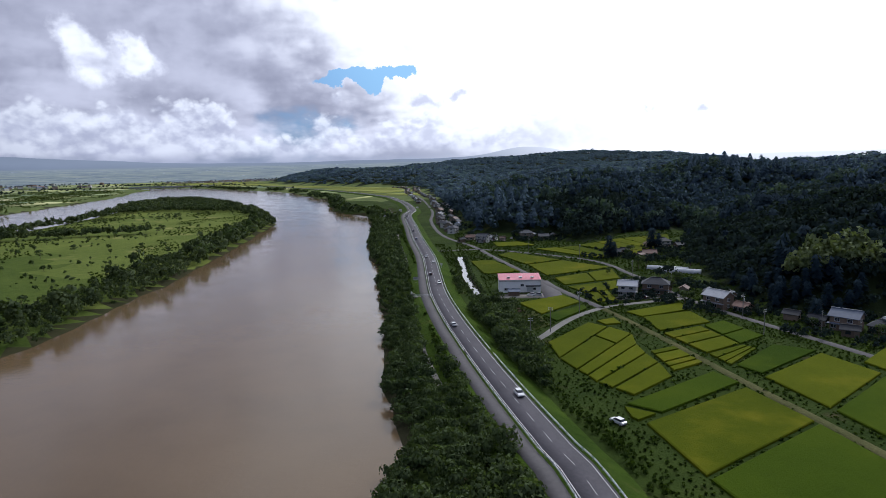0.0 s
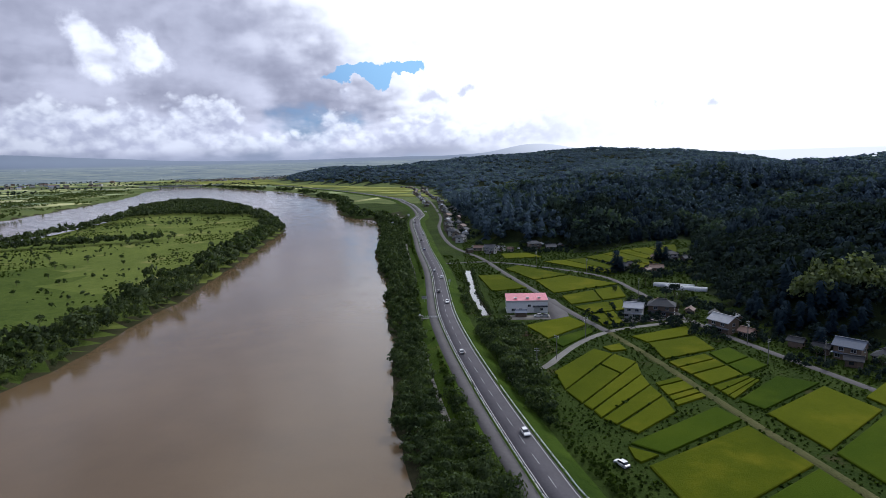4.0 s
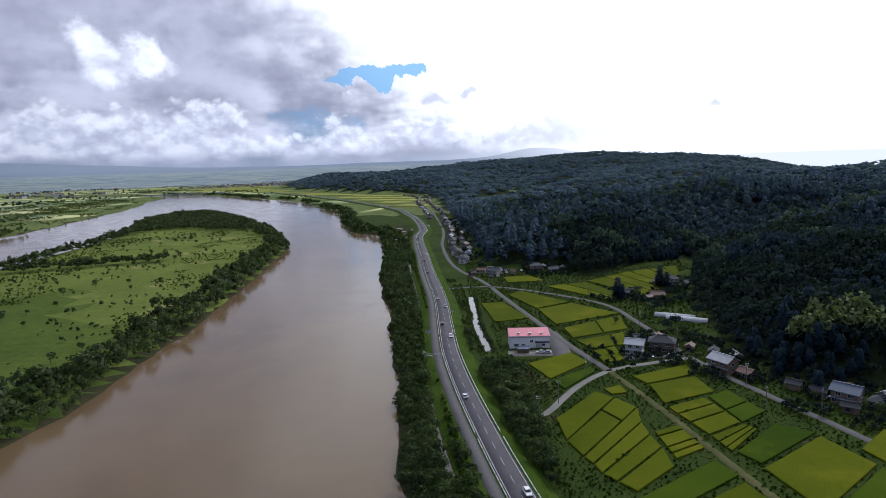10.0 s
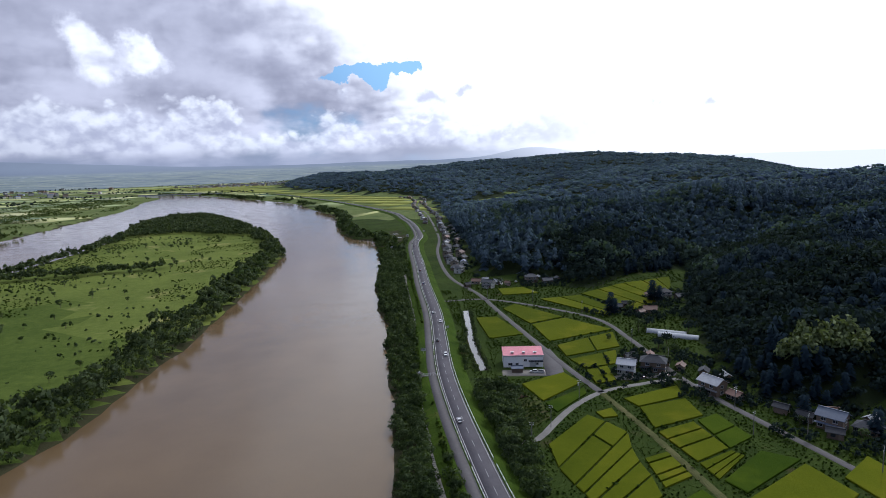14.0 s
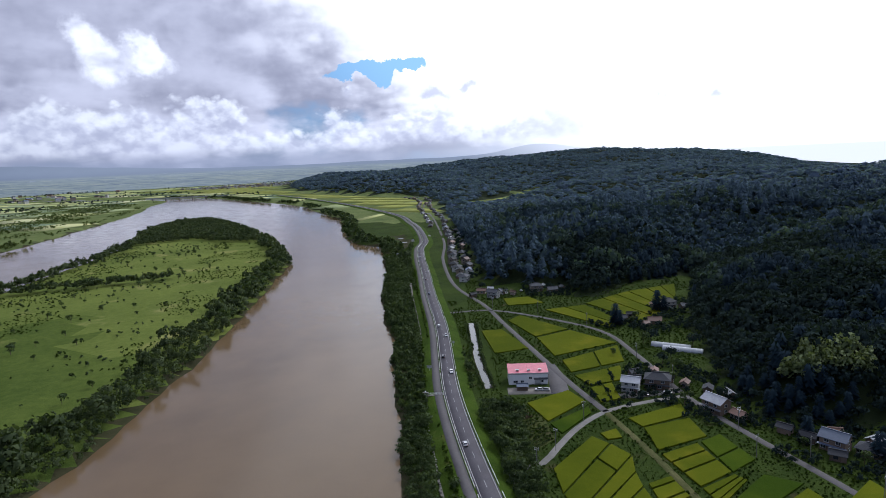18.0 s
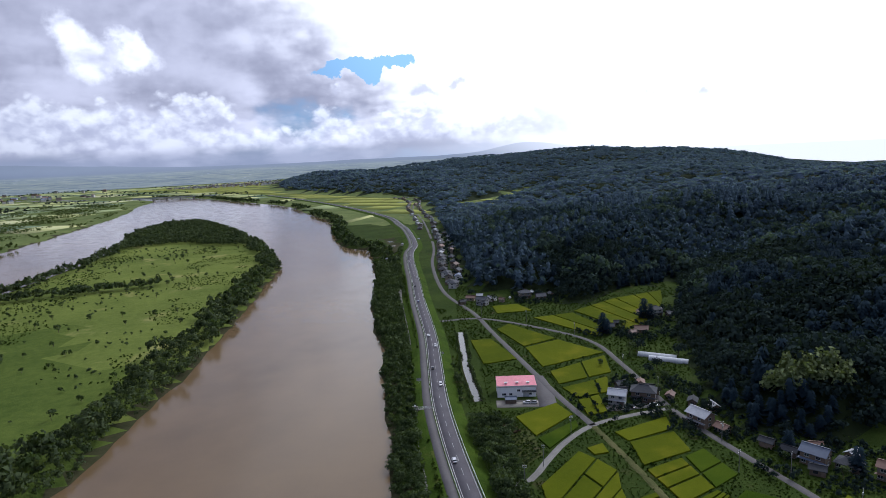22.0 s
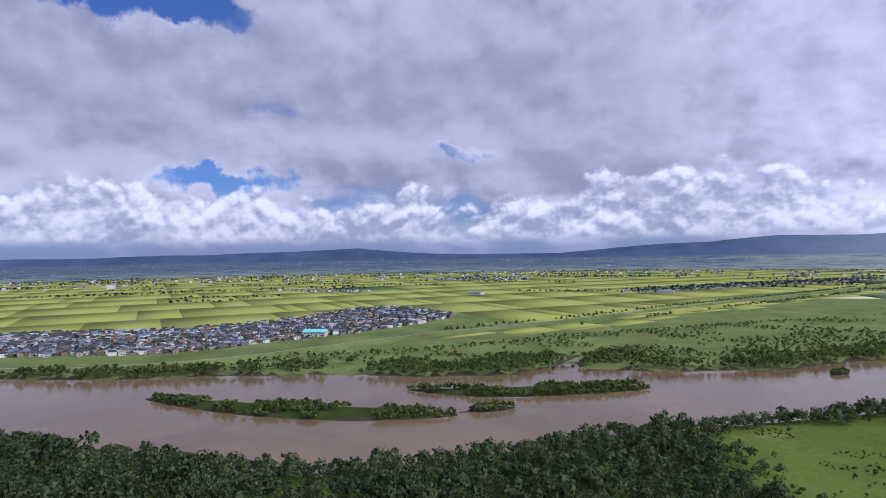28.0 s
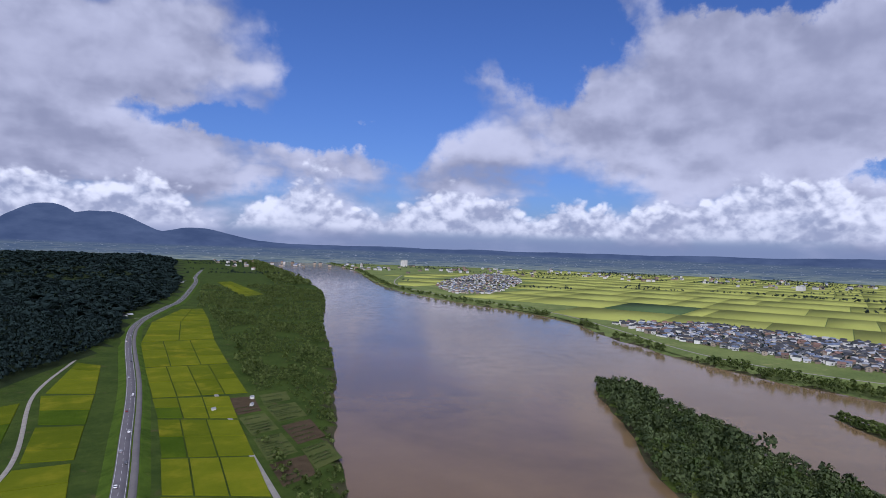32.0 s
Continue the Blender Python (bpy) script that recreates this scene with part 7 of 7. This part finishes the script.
for y in (-0.66, 0.66):
    part("handrail", boxes("handrail", [(-3.2, y - 0.03, 3.3, 8.5, y + 0.03, 3.38), (-3.2, y - 0.02, 2.85, 8.5, y + 0.02, 2.9)] + [(x, y - 0.03, 2.42, x + 0.06, y + 0.03, 3.3) for x in np.arange(-3.2, 8.5, 1.45)], M_STEEL), sluice)
part("hoist", boxes("hoist", [(-1.7, -0.3, 3.9, -0.9, 0.3, 4.5), (-1.4, -0.06, 4.5, -1.2, 0.06, 5.1)], M_STEEL), sluice, "grey gate hoist")
part("wing_wall", boxes("wing_wall", [(-3.4, -4.5, -1.0, -3.0, 4.5, 0.9), (0.6, -4.5, -1.0, 1.0, 4.5, 0.9), (1.0, -3.0, -0.6, 4.5, -2.5, 1.4), (1.0, 2.5, -0.6, 4.5, 3.0, 1.4)], M_CONCRETE), sluice)
part("apron", boxes("apron", [(-3.0, -9.0, -0.3, 0.6, 9.0, 0.2)], M_CONCRETE), sluice, "pale concrete apron")
gate_house = tagged(new("gate_house"), "small pale gate house on the bank of the creek", "gate house")
gate_house.matrix_basis = pose(-70, 716, 0, 0, 0, 25)
part("wall", walls_mesh(4.0, 3.2, 5.0, M_CONCRETE, 0.3), gate_house)
part("roof", hip_roof(4.0, 3.2, 5.0, 0.7, 0.4, M_ROOF_PALE), gate_house)
part("bridge", boxes("bridge", [(2.0, -0.8, 2.0, 12.0, 0.8, 2.3)], M_CONCRETE), gate_house)
window(gate_house, 0, 0, 2.6, 1.7, 1.3, 4.0, 3.2, False)

random.seed(31)
stones = []
for q in curve(offset(BANK_TRACK, -1.5), 1.3):
    s = random.uniform(0.3, 0.6)
    x, y = q[0] + random.uniform(-0.3, 0.3), q[1] + random.uniform(-0.3, 0.3)
    stones.append(([(x + s * a * random.uniform(0.8, 1.1), y + s * b * random.uniform(0.8, 1.1), c) for c in (0.0, 0.28 + s * 0.5) for a, b in ((-0.8, -0.8), (0.8, -0.8), (0.8, 0.8), (-0.8, 0.8))],
                   [(4, 5, 6, 7), (0, 1, 5, 4), (1, 2, 6, 5), (2, 3, 7, 6), (3, 0, 4, 7)]))
tagged(new("bank_stones", mesh_from("bank_stones", *joined(stones), M_CONCRETE)), "pale concrete blocks laid along the track", "stones", kind="stuff")

# ---------------------------------------------------------------- gardens and small sheds
def garden(name, a, b, c, d, rows, label, seed):
    """A kitchen garden: earth with planted rows."""
    rng = random.Random(seed)
    q = [block(a, b, c, d, u, w) for u, w in ((0, 0), (1, 0), (1, 1), (0, 1))]
    g = tagged(new(name), label, "garden", "kitchen gardens")
    m = sum(q) / 4
    g.location = (*m, 0)
    part("soil", mesh_from("soil", [(*(p - m), z) for z in (-0.2, 0.10) for p in q], [(4, 5, 6, 7), (0, 1, 5, 4), (1, 2, 6, 5), (2, 3, 7, 6), (3, 0, 4, 7)], M_EARTH if rows < 6 else M_ALLOTMENT), g)
    for k in range(rows):
        if rng.random() < 0.25:
            continue
        w = (k + 0.5) / rows
        p0, p1 = block(a, b, c, d, 0.06, w) - m, block(a, b, c, d, 0.94 - rng.uniform(0, 0.3), w) - m
        n = max(4, int(np.linalg.norm(p1 - p0) / 1.1))
        v = []
        for i in range(n):
            x, y = p0 + (p1 - p0) * i / (n - 1)
            shell_ = BUSH_FAR[rng.randrange(5)] * rng.uniform(0.9, 1.6)
            v.append(shell_ + np.array([x, y, 0.08]))
        v = np.concatenate(v)
        part("crop_row", raw_mesh("crop_row", v, np.arange(len(v)).reshape(-1, 4), M_THICKET if rng.random() < 0.7 else M_WILLOW), g)["kind"] = "stuff"


garden("kitchen_garden", (27, 247), (38, 254), (40, 228), (31, 219), 9, "kitchen garden with rows of dark green crops", 1)
garden("kitchen_garden", (21, 262), (30, 264), (34, 250), (26, 246), 4, "bare brown garden plot", 2)
for i, (a, b, c, d) in enumerate((((-136, -330), (-160, -338), (-168, -372), (-142, -368)), ((-163, -345), (-186, -356), (-192, -392), (-170, -384)), ((-143, -374), (-166, -380), (-172, -424), (-150, -420)),
                                  ((-172, -394), (-196, -402), (-204, -446), (-178, -440)), ((-152, -428), (-174, -434), (-180, -480), (-158, -476)), ((-180, -450), (-206, -456), (-214, -500), (-186, -496)),
                                  ((-160, -484), (-180, -488), (-190, -536), (-166, -540)), ((-188, -504), (-214, -510), (-222, -540), (-196, -538)))):
    garden("kitchen_garden", a, b, c, d, 5 + 2 * (i % 3), "brown and green allotment on the flood land", 20 + i)
garden("kitchen_garden", (110, 415), (122, 418), (126, 408), (114, 404), 5, "kitchen garden beside a barn", 5)
for x, y, t, lab in ((-147, -505, 20, "small white field hut"), (-186, -528, 10, "small white hut on the allotments"), (-178, -505, 40, "pale hut on the allotments"), (20.5, 214, 10, "small pale field hut by the path"), (-62, 860, 30, "pale hut beside the highway"), (-40, 905, 20, "white hut beside the highway")):
    hut = tagged(new("field_hut"), lab, "hut", "field huts")
    hut.matrix_basis = pose(x, y, 0, 0, 0, t)
    part("wall", walls_mesh(3.0, 2.2, 2.1, M_WHITE_WALL, 0.1), hut)
    part("roof", gable_roof(3.0, 2.2, 2.1, 0.6, 0.3, M_ROOF_PALE, 0.1), hut)
    part("door", boxes("door", [(-0.45, -1.16, 0.05, 0.45, -1.08, 1.9)], M_DARK_WALL), hut)

# ---------------------------------------------------------------- the far road bridge
bridge = tagged(new("road_bridge"), "long grey girder bridge over the river on slab piers", "bridge")
bridge.matrix_basis = pose(-1120, 2500, 0, 0, 0, 3)
part("deck", boxes("deck", [(-170, -4, 6.2, 170, 4, 7.4)], M_CONCRETE), bridge)
part("girder", boxes("girder", [(-170, -3.2, 4.4, 170, -2.6, 6.2), (-170, 2.6, 4.4, 170, 3.2, 6.2)], M_STEEL), bridge)
for y in (-3.9, 3.9):
    part("parapet", boxes("parapet", [(-170, y - 0.1, 7.4, 170, y + 0.1, 8.5)], M_STEEL), bridge)
for x in (-140, -85, -30, 25, 80):
    part("pier", boxes("pier", [(x - 1.8, -5, -9, x + 1.8, 5, 3.8), (x - 2.6, -5.6, 3.4, x + 2.6, 5.6, 4.4)], M_CONCRETE), bridge)


# ---------------------------------------------------------------- sheds, gardens and rough growth round the hamlet
SHEDS = [house(5.0, 3.6, 1, M_DARK_WALL, M_ROOF_TILE, False, False, "small weathered shed beside a farmhouse", False), house(4.2, 3.2, 1, M_CREAM_WALL, M_ROOF_BROWN, False, False, "low shed with a rusty roof beside a farmhouse", False),
         house(4.6, 3.4, 1, M_DARK_WALL, M_ROOF_PALE, False, False, "wooden shed under pale sheet metal", False)]
sheds_at = [(92, 296), (112, 279), (127, 264), (133, 227), (150, 222), (160, 214), (120, 271), (147, 436), (162, 440), (123, 410), (126, 386), (76, 516), (92, 507), (48, 494), (30, 512), (14, 492), (103, 297), (171, 205), (140, 204)]
for i, (x, y) in enumerate(sheds_at):
    k = i % 3
    ob = SHEDS[k] if i < 3 else copy_thing(SHEDS[k], pose(x, y, 0, 0, 0, 0))
    tagged(at(ob, x, y, 20 + 37 * i), group="sheds of the hamlet")
HOMES = np.array([(85, 277), (99, 280), (106, 288), (119, 256), (144, 212), (154, 207), (163, 198), (157, 432), (168, 428), (114, 402), (134, 392), (69, 505), (82, 500), (31, 487), (40, 500), (22, 505)], float)


def from_homes(x, y):
    return np.min([np.hypot(x - a, y - b) for a, b in HOMES], axis=0)


def off_plots(x, y):
    ok = (right_bank_gap(x, y) > 1) & (distance(x, y, HIGHWAY) > 13.5) & clear_of(x, y, (FARM_ROAD, HILL_ROAD, FIELD_PATH), 2.2) & (forest_depth(x, y) < 4)
    for q in PLOTS:
        if q[:, 1].min() > 0:
            ok &= ~inside(x, y, q)
    for q in (np.array([(24, 312), (58, 316), (58, 274), (22, 274)]), np.array([(5, 412), (16, 412), (22, 284), (11, 284)])):
        ok &= ~inside(x, y, q)
    return ok


p = sow(((60, 185), (190, 520)), 3.0, lambda x, y: (from_homes(x, y) > 6.5) & (from_homes(x, y) < 24) & off_plots(x, y) & (waves(x, y, 11, 2) > -0.25), 80)
scatter("garden_shrubs", BUSH_MID, p, sizes_for(p, 1.4, 4.2, 80), M_BROADLEAF, "dark garden shrubs and hedges round the farmhouses", "bushes", 80)
p = sow(((10, 185), (80, 330)), 1.7, lambda x, y: (from_homes(x, y) > 6) & off_plots(x, y) & (distance(x, y, LANE) > 1.2), 81)
scatter("field_weeds", TUFT, p, sizes_for(p, 0.5, 1.5, 81) * (1 + 0.5 * waves(p[:, 0], p[:, 1], 14, 2)), M_REED, "rough grass and weeds on the bunds and field edges", "grass", 81)
p = sow(((10, 200), (330, 560)), 2.6, lambda x, y: (from_homes(x, y) > 6) & off_plots(x, y), 82)
scatter("field_weeds", TUFT, p, sizes_for(p, 0.8, 2.2, 82), M_REED, "rough grass and weeds below the hill", "grass", 82)
p = sow(((-520, -170), (190, 980)), 4.6, lambda x, y: (isle_edge(x, y) > 4) & ~isle_wood(x, y) & (waves(x, y, 60, 6) + 0.8 * waves(x, y, 21, 3) > 0.35), 83)
scatter("meadow_tufts", TUFT, p, sizes_for(p, 1.0, 2.6, 83), M_REED, "tussocks of tall grass over the island meadow", "grass", 83)
